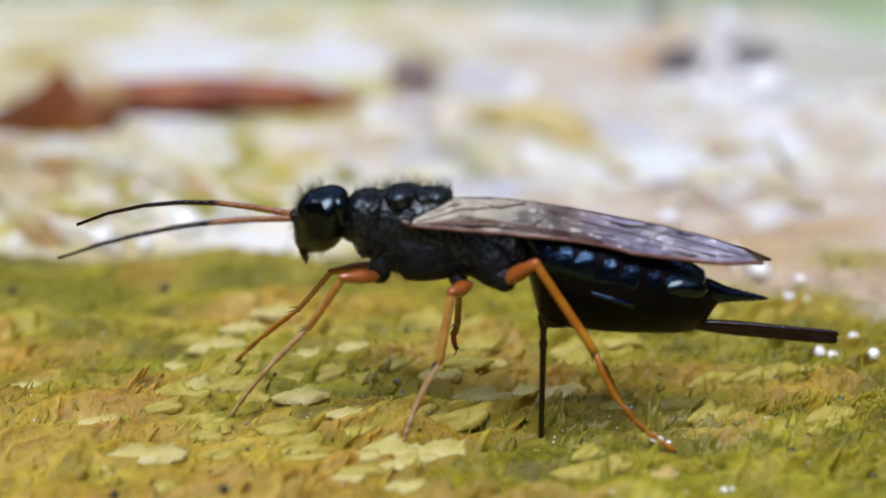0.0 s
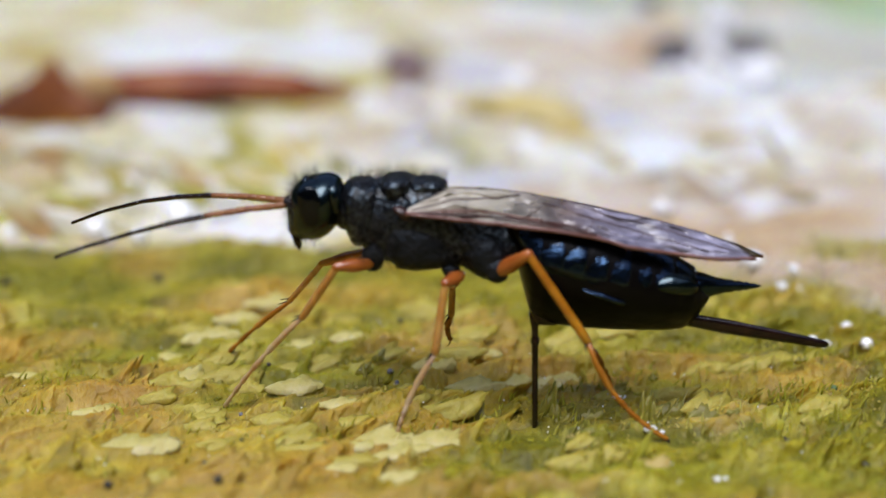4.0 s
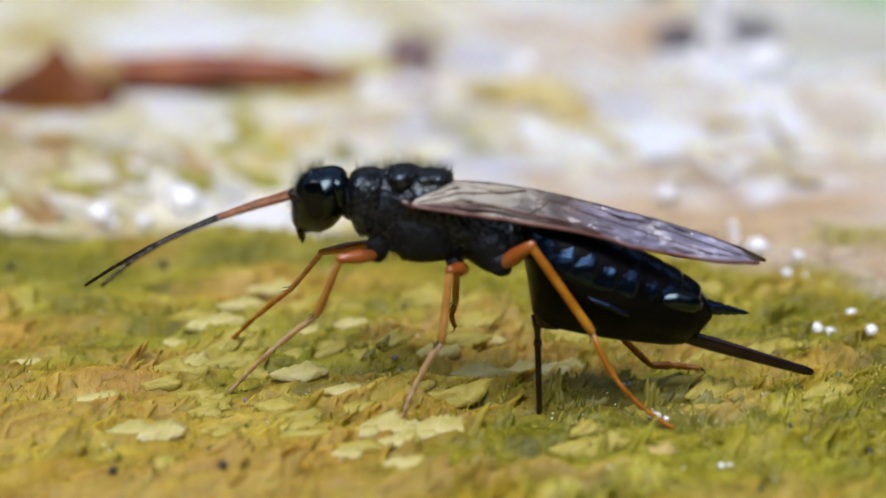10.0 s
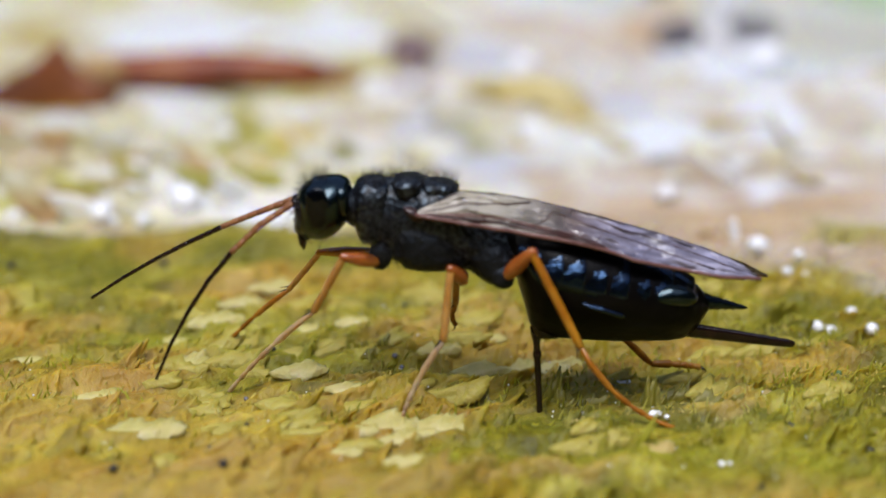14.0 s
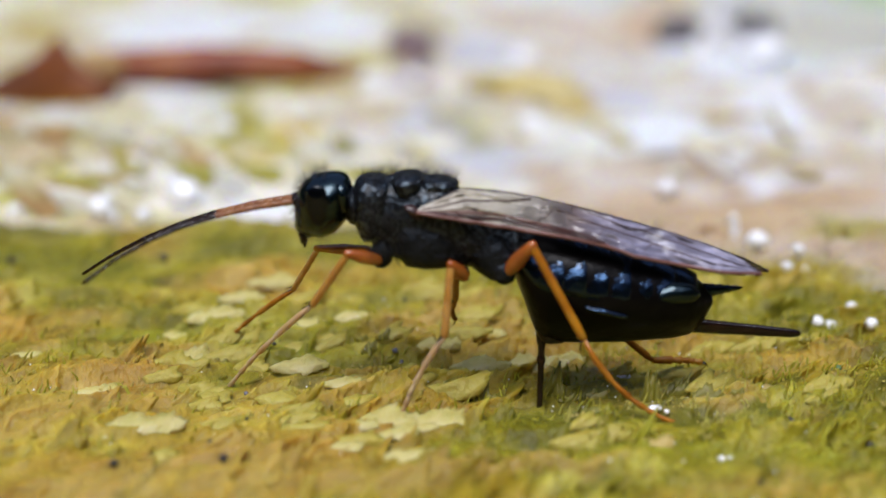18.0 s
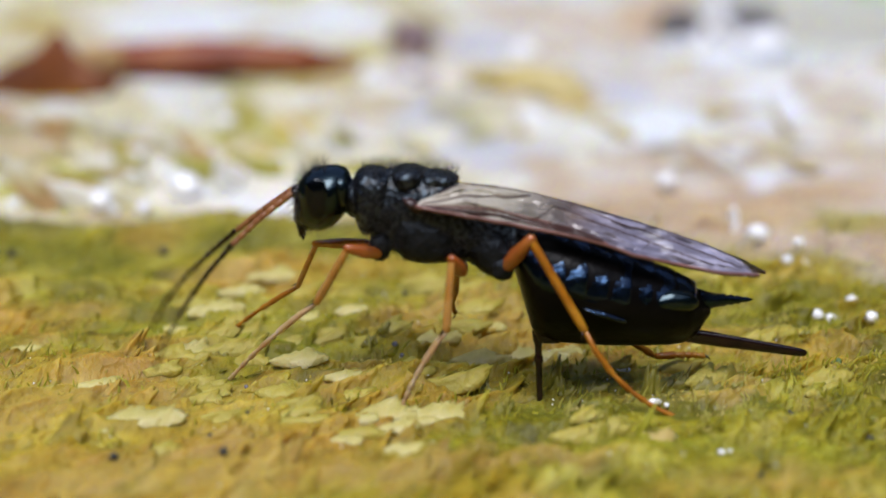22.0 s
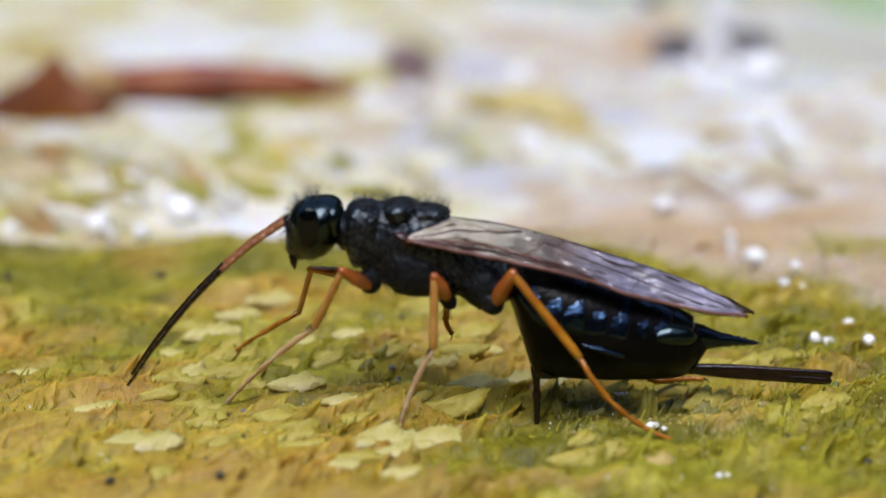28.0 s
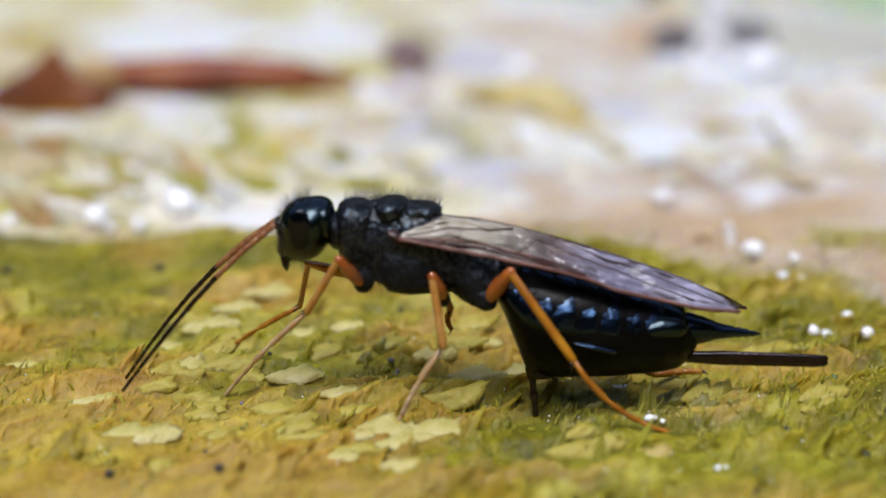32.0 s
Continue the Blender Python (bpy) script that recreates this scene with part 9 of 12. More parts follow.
    feel(2, 5, [
        (0, seg(-17.85,-1.44,8.46,-19.27,-1.63,8.01)), (0.5, seg(-17.81,-1.86,8.75,-19.19,-2.15,8.34)), (1, seg(-17.59,-2.07,8.68,-18.94,-2.4,8.25)),
        (1.5, seg(-17.44,-2.28,8.75,-18.77,-2.65,8.39)), (2, seg(-17.76,-1.85,8.84,-19.13,-2.12,8.38)), (2.5, seg(-17.6,-1.84,8.41,-18.98,-2.11,7.97)),
        (3, seg(-17.66,-1.76,8.39,-19.04,-2.02,7.91)), (3.5, seg(-17.73,-1.59,8.28,-19.13,-1.82,7.82)), (5.5, seg(-17.63,-1.53,7.99,-19.04,-1.74,7.53)),
        (6, seg(-17.76,-1.55,8.14,-19.18,-1.78,7.71)), (6.5, seg(-17.6,-1.25,7.76,-18.96,-1.41,7.1)), (7, seg(-17.8,-1.25,7.98,-19.17,-1.41,7.35)),
        (7.5, seg(-17.65,-1.26,8.07,-19.06,-1.42,7.52)), (8, seg(-17.71,-1.69,8.02,-19.09,-1.94,7.55)), (8.5, seg(-17.65,-1.26,8,-19.09,-1.42,7.54)),
        (9, seg(-17.6,-1.25,6.6,-18.8,-1.41,5.68)), (9.5, seg(-16.49,-2.7,7.43,-17.45,-3.15,6.63)), (10, seg(-16.12,-2.7,7.26,-17.04,-3.15,6.56)),
        (10.5, seg(-16.56,-2.7,7.69,-17.6,-3.15,7.01)), (11, seg(-17.55,-1.25,7.15,-18.84,-1.41,6.37)), (11.5, seg(-17.12,-2.2,7.49,-18.4,-2.55,6.96)),
        (12, seg(-16.37,-2.7,6.28,-17.34,-3.15,5.43)), (12.5, seg(-15.43,-2.7,5.35,-15.95,-3.15,4.2)), (13, seg(-15.31,-1.25,3.56,-15.98,-1.41,2.22)),
        (13.5, seg(-16.06,-2.5,5.43,-16.94,-2.91,4.43)), (14, seg(-15.12,-1.33,3.27,-15.72,-1.5,1.91)), (14.5, seg(-16.47,-1.78,5.16,-17.36,-2.04,4.04)),
        (16.5, seg(-16.61,-2.7,6.87,-17.58,-3.15,6.05)), (17, seg(-16.83,-2.59,6.88,-17.84,-3.01,6.03)), (17.5, seg(-17.53,-1.25,6.82,-18.75,-1.41,5.94)),
        (18, seg(-16.83,-2.7,7.02,-17.9,-3.15,6.28)), (18.5, seg(-16.77,-2.7,7.17,-17.82,-3.15,6.43)), (19, seg(-16.85,-2.7,6.93,-17.94,-3.15,6.24)),
        (19.5, seg(-16.24,-2.1,5.2,-17.13,-2.44,4.15)), (20, seg(-15.27,-2.19,3.89,-15.68,-2.54,2.58)), (20.5, seg(-15.35,-1.25,3.24,-16,-1.41,1.88)),
        (21, seg(-15.11,-1.39,3.16,-15.71,-1.58,1.8)), (21.5, seg(-14.4,-2.55,3.1,-15.39,-2.97,2.23)), (22, seg(-15.18,-1.39,3.22,-15.79,-1.58,1.87)),
        (22.5, seg(-16.35,-1.25,3.91,-17.3,-1.41,2.74)), (23, seg(-15.92,-2.7,5.49,-16.66,-3.15,4.5)), (23.5, seg(-16.42,-2.63,5.16,-17.34,-3.06,4.24)),
        (24, seg(-16.52,-2.07,5.24,-17.44,-2.39,4.2)), (24.5, seg(-16.12,-2.04,4.48,-16.88,-2.36,3.32)), (25, seg(-16.42,-2.7,5.73,-17.31,-3.15,4.8)),
        (25.5, seg(-16.78,-1.25,4.76,-17.86,-1.41,3.71)), (27.5, seg(-16.04,-1.25,3.6,-16.91,-1.41,2.37)), (28, seg(-15.88,-1.25,3.33,-16.75,-1.41,2.1)),
        (28.5, seg(-15.9,-1.25,3.35,-16.74,-1.41,2.11)), (29, seg(-15.82,-1.25,3,-16.62,-1.41,1.73)), (29.5, seg(-15.5,-2.55,4.13,-16.21,-2.97,3.02)),
        (30, seg(-15.77,-1.25,3.2,-16.42,-1.41,1.85)), (30.5, seg(-14.3,-2.63,2.98,-15.07,-3.07,1.94)), (31, seg(-14.69,-2.7,3.43,-15.34,-3.15,2.39)),
        (31.5, seg(-16.89,-1.51,4.73,-18,-1.72,3.77)), (32, seg(-16.02,-1.25,2.73,-16.94,-1.41,1.54))])
    walk(LIMB["near_hind_femur"], [
        (0, seg(-1.77,-1.09,6.86,-0.47,-2,7.87)), (0.5, seg(-1.96,-1.09,6.97,-0.56,-2,7.83)), (1, seg(-1.82,-1.09,6.9,-0.5,-2,7.88)),
        (1.5, seg(-1.67,-1.14,6.9,-0.36,-2,7.93)), (2, seg(-1.88,-1.08,6.87,-0.56,-2,7.83)), (2.5, seg(-1.66,-1.1,6.96,-0.36,-2,7.96)),
        (3, seg(-1.81,-1.08,6.91,-0.48,-2,7.87)), (3.5, seg(-1.84,-1.1,6.85,-0.55,-2,7.87)), (5.5, seg(-1.68,-1.12,6.77,-0.38,-2,7.8)),
        (6, seg(-1.85,-1.1,6.81,-0.55,-2,7.82)), (6.5, seg(-1.57,-1.13,6.65,-0.33,-2,7.75)), (7, seg(-1.81,-1.11,6.79,-0.53,-2,7.84)),
        (7.5, seg(-1.62,-1.09,6.54,-0.31,-2,7.54)), (8, seg(-1.87,-1.12,6.66,-0.58,-2,7.7)), (8.5, seg(-1.63,-1.12,6.52,-0.4,-2,7.63)),
        (9, seg(-1.99,-1.1,6.61,-0.7,-2,7.63)), (9.5, seg(-1.67,-1.14,6.49,-0.45,-2,7.63)), (10, seg(-1.8,-1.11,6.54,-0.58,-2,7.65)),
        (10.5, seg(-1.7,-1.15,6.57,-0.49,-2,7.72)), (11, seg(-1.74,-1.13,6.52,-0.6,-2,7.73)), (11.5, seg(-1.65,-1.15,6.49,-0.53,-2,7.73)),
        (12, seg(-1.76,-1.16,6.41,-0.66,-2,7.69)), (12.5, seg(-1.68,-1.16,6.35,-0.62,-2,7.65)), (13, seg(-1.68,-1.17,6.14,-0.62,-2,7.44)),
        (13.5, seg(-1.74,-1.17,6.25,-0.66,-2,7.55)), (14, seg(-1.64,-1.18,6.02,-0.55,-2,7.3)), (14.5, seg(-1.73,-1.16,6.2,-0.67,-2,7.49)),
        (16.5, seg(-1.76,-1.18,6.18,-0.73,-2,7.52)), (17, seg(-1.59,-1.2,6.09,-0.59,-2,7.46)), (17.5, seg(-1.71,-1.2,6.13,-0.68,-2,7.49)),
        (18, seg(-1.55,-1.2,6,-0.55,-2,7.37)), (18.5, seg(-1.74,-1.19,6.17,-0.75,-2,7.54)), (19, seg(-1.59,-1.2,5.98,-0.61,-2,7.37)),
        (19.5, seg(-1.57,-1.22,6.08,-0.59,-2,7.48)), (20, seg(-1.6,-1.22,5.91,-0.66,-2,7.33)), (20.5, seg(-1.54,-1.21,5.94,-0.63,-2,7.37)),
        (21, seg(-1.61,-1.22,6.01,-0.63,-2,7.4)), (21.5, seg(-1.41,-1.23,5.83,-0.48,-2,7.26)), (22, seg(-1.59,-1.23,5.95,-0.61,-2,7.36)),
        (22.5, seg(-1.52,-1.21,5.63,-0.66,-2,7.1)), (23, seg(-1.57,-1.22,5.82,-0.61,-2,7.23)), (23.5, seg(-1.61,-1.21,5.56,-0.76,-2,7.03)),
        (24, seg(-1.62,-1.21,5.7,-0.72,-2,7.15)), (24.5, seg(-1.63,-1.19,5.58,-0.77,-2,7.03)), (25, seg(-1.71,-1.22,5.67,-0.87,-2,7.15)),
        (25.5, seg(-1.8,-1.18,5.54,-1.05,-2,7.05)), (27.5, seg(-1.96,-1.18,5.49,-1.2,-2,6.99)), (28, seg(-1.92,-1.17,5.38,-1.2,-2,6.9)),
        (28.5, seg(-1.99,-1.15,5.33,-1.29,-2,6.85)), (29, seg(-2,-1.18,5.35,-1.31,-2,6.88)), (29.5, seg(-1.97,-1.15,5.36,-1.26,-2,6.88)),
        (30, seg(-2.07,-1.15,5.35,-1.31,-2,6.84)), (30.5, seg(-2,-1.16,5.39,-1.23,-2,6.88)), (31, seg(-1.94,-1.19,5.3,-1.11,-2,6.77)),
        (31.5, seg(-2.06,-1.15,5.34,-1.19,-2,6.78)), (32, seg(-2.14,-1.18,5.25,-1.24,-2,6.67))])
    walk(LIMB["near_hind_tibia"], [
        (0, seg(-0.47,-2,7.87,1.91,-2.23,4.32)), (0.5, seg(-0.56,-2,7.83,1.85,-2.23,4.31)), (1, seg(-0.5,-2,7.88,1.89,-2.23,4.34)),
        (1.5, seg(-0.36,-2,7.93,1.97,-2.23,4.36)), (2, seg(-0.56,-2,7.83,1.86,-2.23,4.31)), (2.5, seg(-0.36,-2,7.96,1.97,-2.23,4.39)),
        (3, seg(-0.48,-2,7.87,1.9,-2.23,4.33)), (3.5, seg(-0.55,-2,7.87,1.85,-2.23,4.34)), (5.5, seg(-0.38,-2,7.8,1.99,-2.23,4.25)),
        (6, seg(-0.55,-2,7.82,1.87,-2.23,4.3)), (6.5, seg(-0.33,-2,7.75,2.04,-2.23,4.2)), (7, seg(-0.53,-2,7.84,1.87,-2.23,4.31)), (7.5, seg(-0.31,-2,7.54,1.6,-2.3,3.73)),
        (8, seg(-0.58,-2,7.7,1.87,-2.23,4.2)), (8.5, seg(-0.4,-2,7.63,2.02,-2.24,4.11)), (9, seg(-0.7,-2,7.63,1.8,-2.24,4.17)), (9.5, seg(-0.45,-2,7.63,1.98,-2.24,4.12)),
        (10, seg(-0.58,-2,7.65,1.88,-2.24,4.16)), (10.5, seg(-0.49,-2,7.72,1.93,-2.23,4.2)), (11, seg(-0.6,-2,7.73,1.85,-2.23,4.23)),
        (11.5, seg(-0.53,-2,7.73,1.9,-2.23,4.22)), (12, seg(-0.66,-2,7.69,1.81,-2.23,4.21)), (12.5, seg(-0.62,-2,7.65,1.85,-2.24,4.17)),
        (13, seg(-0.62,-2,7.44,1.83,-2.25,3.94)), (13.5, seg(-0.66,-2,7.55,1.85,-2.24,4.09)), (14, seg(-0.55,-2,7.3,1.4,-2.34,3.51)),
        (14.5, seg(-0.67,-2,7.49,1.86,-2.24,4.04)), (16.5, seg(-0.73,-2,7.52,1.8,-2.24,4.08)), (17, seg(-0.59,-2,7.46,1.82,-2.26,3.93)),
        (17.5, seg(-0.68,-2,7.49,1.85,-2.24,4.05)), (18, seg(-0.55,-2,7.37,1.51,-2.32,3.64)), (18.5, seg(-0.75,-2,7.54,1.78,-2.24,4.11)),
        (19, seg(-0.61,-2,7.37,1.59,-2.3,3.72)), (19.5, seg(-0.59,-2,7.48,1.91,-2.24,4.03)), (20, seg(-0.66,-2,7.33,1.57,-2.31,3.69)),
        (20.5, seg(-0.63,-2,7.37,1.6,-2.3,3.73)), (21, seg(-0.63,-2,7.4,1.69,-2.28,3.82)), (21.5, seg(-0.48,-2,7.26,1.29,-2.37,3.39)),
        (22, seg(-0.61,-2,7.36,1.57,-2.3,3.69)), (22.5, seg(-0.66,-2,7.1,1.2,-2.41,3.27)), (23, seg(-0.61,-2,7.23,1.34,-2.36,3.44)),
        (23.5, seg(-0.76,-2,7.03,1.18,-2.44,3.24)), (24, seg(-0.72,-2,7.15,1.31,-2.38,3.4)), (24.5, seg(-0.77,-2,7.03,1.19,-2.44,3.26)),
        (25, seg(-0.87,-2,7.15,1.46,-2.34,3.58)), (25.5, seg(-1.05,-2,7.05,1.52,-2.33,3.64)), (27.5, seg(-1.2,-2,6.99,1.59,-2.29,3.76)),
        (28, seg(-1.2,-2,6.9,1.46,-2.38,3.58)), (28.5, seg(-1.29,-2,6.85,1.55,-2.34,3.67)), (29, seg(-1.31,-2,6.88,1.54,-2.32,3.71)),
        (29.5, seg(-1.26,-2,6.88,1.54,-2.34,3.66)), (30, seg(-1.31,-2,6.84,1.55,-2.33,3.68)), (30.5, seg(-1.23,-2,6.88,1.45,-2.41,3.57)),
        (31, seg(-1.11,-2,6.77,1.16,-2.65,3.21)), (31.5, seg(-1.19,-2,6.78,1.24,-2.63,3.31)), (32, seg(-1.24,-2,6.67,1.24,-2.87,3.3))])
    walk(LIMB["near_hind_tarsus"], [
        (0, seg(1.91,-2.23,4.32,5.37,-2.48,0.05)), (0.5, seg(1.85,-2.23,4.31,5.37,-2.48,0.05)), (1, seg(1.89,-2.23,4.34,5.37,-2.48,0.05)),
        (1.5, seg(1.97,-2.23,4.36,5.37,-2.48,0.05)), (2, seg(1.86,-2.23,4.31,5.37,-2.48,0.05)), (2.5, seg(1.97,-2.23,4.39,5.37,-2.48,0.05)),
        (3, seg(1.9,-2.23,4.33,5.37,-2.48,0.05)), (3.5, seg(1.85,-2.23,4.34,5.37,-2.48,0.05)), (5.5, seg(1.99,-2.23,4.25,5.37,-2.48,0.05)),
        (6, seg(1.87,-2.23,4.3,5.37,-2.48,0.05)), (6.5, seg(2.04,-2.23,4.2,5.37,-2.48,0.05)), (7, seg(1.87,-2.23,4.31,5.37,-2.48,0.05)),
        (7.5, seg(1.6,-2.3,3.73,5.37,-2.48,0.05)), (8, seg(1.87,-2.23,4.2,5.37,-2.48,0.05)), (8.5, seg(2.02,-2.24,4.11,5.37,-2.48,0.05)),
        (9, seg(1.8,-2.24,4.17,5.37,-2.48,0.05)), (9.5, seg(1.98,-2.24,4.12,5.37,-2.48,0.05)), (10, seg(1.88,-2.24,4.16,5.37,-2.48,0.05)),
        (10.5, seg(1.93,-2.23,4.2,5.37,-2.48,0.05)), (11, seg(1.85,-2.23,4.23,5.37,-2.48,0.05)), (11.5, seg(1.9,-2.23,4.22,5.37,-2.48,0.05)),
        (12, seg(1.81,-2.23,4.21,5.37,-2.48,0.05)), (12.5, seg(1.85,-2.24,4.17,5.37,-2.48,0.05)), (13, seg(1.83,-2.25,3.94,5.37,-2.48,0.05)),
        (13.5, seg(1.85,-2.24,4.09,5.37,-2.48,0.05)), (14, seg(1.4,-2.34,3.51,5.37,-2.48,0.05)), (14.5, seg(1.86,-2.24,4.04,5.37,-2.48,0.05)),
        (16.5, seg(1.8,-2.24,4.08,5.37,-2.48,0.05)), (17, seg(1.82,-2.26,3.93,5.37,-2.48,0.05)), (17.5, seg(1.85,-2.24,4.05,5.37,-2.48,0.05)),
        (18, seg(1.51,-2.32,3.64,5.37,-2.48,0.05)), (18.5, seg(1.78,-2.24,4.11,5.37,-2.48,0.05)), (19, seg(1.59,-2.3,3.72,5.37,-2.48,0.05)),
        (19.5, seg(1.91,-2.24,4.03,5.37,-2.48,0.05)), (20, seg(1.57,-2.31,3.69,5.37,-2.48,0.05)), (20.5, seg(1.6,-2.3,3.73,5.37,-2.48,0.05)),
        (21, seg(1.69,-2.28,3.82,5.37,-2.48,0.05)), (21.5, seg(1.29,-2.37,3.39,5.37,-2.48,0.05)), (22, seg(1.57,-2.3,3.69,5.37,-2.48,0.05)),
        (22.5, seg(1.2,-2.41,3.27,5.37,-2.48,0.05)), (23, seg(1.34,-2.36,3.44,5.37,-2.48,0.05)), (23.5, seg(1.18,-2.44,3.24,5.37,-2.48,0.05)),
        (24, seg(1.31,-2.38,3.4,5.37,-2.48,0.05)), (24.5, seg(1.19,-2.44,3.26,5.37,-2.48,0.05)), (25, seg(1.46,-2.34,3.58,5.37,-2.48,0.05)),
        (25.5, seg(1.52,-2.33,3.64,5.37,-2.48,0.05)), (27.5, seg(1.59,-2.29,3.76,5.37,-2.48,0.05)), (28, seg(1.46,-2.38,3.58,5.37,-2.48,0.05)),
        (28.5, seg(1.55,-2.34,3.67,5.37,-2.48,0.05)), (29, seg(1.54,-2.32,3.71,5.37,-2.48,0.05)), (29.5, seg(1.54,-2.34,3.66,5.37,-2.48,0.05)),
        (30, seg(1.55,-2.33,3.68,5.37,-2.48,0.05)), (30.5, seg(1.45,-2.41,3.57,5.37,-2.48,0.05)), (31, seg(1.16,-2.65,3.21,5.37,-2.48,0.05)),
        (31.5, seg(1.24,-2.63,3.31,5.37,-2.48,0.05)), (32, seg(1.24,-2.87,3.3,5.37,-2.48,0.05))])
    walk(LIMB["near_front_femur"], [
        (0, seg(-6.81,-1.06,7.12,-8.09,-1.6,7.19)), (0.5, seg(-6.83,-1.01,7.3,-8.09,-1.6,7.2)), (1, seg(-6.81,-1.05,7.2,-8.09,-1.6,7.2)),
        (1.5, seg(-6.8,-1.08,7.2,-8.1,-1.6,7.21)), (2, seg(-6.82,-1.04,7.22,-8.1,-1.6,7.22)), (2.5, seg(-6.8,-1.1,7.16,-8.1,-1.6,7.22)),
        (3, seg(-6.82,-1.06,7.21,-8.1,-1.6,7.23)), (3.5, seg(-6.82,-1.05,7.23,-8.1,-1.6,7.23)), (5.5, seg(-6.82,-1.09,7.16,-8.11,-1.6,7.26)),
        (6, seg(-6.84,-1.04,7.27,-8.11,-1.6,7.26)), (6.5, seg(-6.82,-1.12,7.08,-8.12,-1.6,7.22)), (7, seg(-6.85,-1.06,7.22,-8.13,-1.6,7.18)),
        (7.5, seg(-6.83,-1.12,7.05,-8.14,-1.6,7.13)), (8, seg(-6.87,-1.04,7.18,-8.14,-1.6,7.09)), (8.5, seg(-6.85,-1.12,7.1,-8.15,-1.6,7.05)),
        (9, seg(-6.9,-1.01,7.02,-8.16,-1.6,7.01)), (9.5, seg(-6.85,-1.09,7.03,-8.15,-1.6,7.01)), (10, seg(-6.85,-1.06,7.02,-8.13,-1.6,7.01)),
        (10.5, seg(-6.83,-1.08,7.1,-8.12,-1.6,7.02)), (11, seg(-6.82,-1.06,7.07,-8.1,-1.6,7.02)), (11.5, seg(-6.8,-1.08,7.07,-8.09,-1.6,7.02)),
        (12, seg(-6.8,-1.04,6.96,-8.08,-1.6,7.02)), (12.5, seg(-6.78,-1.06,6.98,-8.06,-1.6,7.03)), (13, seg(-6.79,-1.06,6.8,-8.05,-1.6,7.03)),
        (13.5, seg(-6.76,-1.03,6.9,-8.03,-1.6,7.02)), (14, seg(-6.77,-1.06,6.67,-8.01,-1.6,7.01)), (14.5, seg(-6.74,-1.02,6.8,-7.99,-1.6,7)),
        (16.5, seg(-6.68,-0.96,6.79,-7.91,-1.6,6.96)), (17, seg(-6.66,-1.02,6.61,-7.88,-1.6,6.95)), (17.5, seg(-6.64,-0.96,6.74,-7.86,-1.6,6.94)),
        (18, seg(-6.64,-1.03,6.52,-7.84,-1.6,6.93)), (18.5, seg(-6.61,-0.93,6.77,-7.82,-1.6,6.92)), (19, seg(-6.62,-1,6.49,-7.8,-1.6,6.91)),
        (19.5, seg(-6.59,-0.99,6.65,-7.81,-1.6,6.91)), (20, seg(-6.65,-1,6.44,-7.82,-1.6,6.9)), (20.5, seg(-6.64,-1.03,6.44,-7.83,-1.6,6.9)),
        (21, seg(-6.63,-0.99,6.55,-7.84,-1.6,6.89)), (21.5, seg(-6.68,-1.08,6.32,-7.85,-1.6,6.88)), (22, seg(-6.65,-1,6.51,-7.85,-1.6,6.88)),
        (22.5, seg(-6.77,-1.09,6.18,-7.86,-1.6,6.87)), (23, seg(-6.69,-1.03,6.4,-7.87,-1.6,6.87)), (23.5, seg(-6.84,-1.08,6.1,-7.88,-1.6,6.87)),
        (24, seg(-6.74,-1.04,6.32,-7.89,-1.6,6.88)), (24.5, seg(-6.8,-1.07,6.2,-7.9,-1.6,6.88)), (25, seg(-6.79,-1.02,6.29,-7.91,-1.6,6.89)),
        (25.5, seg(-6.83,-1.02,6.24,-7.92,-1.6,6.89)), (27.5, seg(-6.92,-0.98,6.2,-7.95,-1.6,6.91)), (28, seg(-6.95,-1.02,6.15,-7.96,-1.6,6.91)),
        (28.5, seg(-6.99,-1.01,6.14,-7.97,-1.6,6.93)), (29, seg(-7.07,-1.04,6.06,-7.98,-1.6,6.95)), (29.5, seg(-6.96,-1.02,6.24,-7.99,-1.6,6.97)),
        (30, seg(-7.06,-1.01,6.15,-8,-1.6,7)), (30.5, seg(-7.05,-1.04,6.18,-8.02,-1.6,7.02)), (31, seg(-7.12,-1.09,6.11,-8.03,-1.6,7.04)),
        (31.5, seg(-7.07,-1.03,6.24,-8.04,-1.6,7.06)), (32, seg(-7.28,-1.09,6.03,-8.05,-1.6,7.08))])
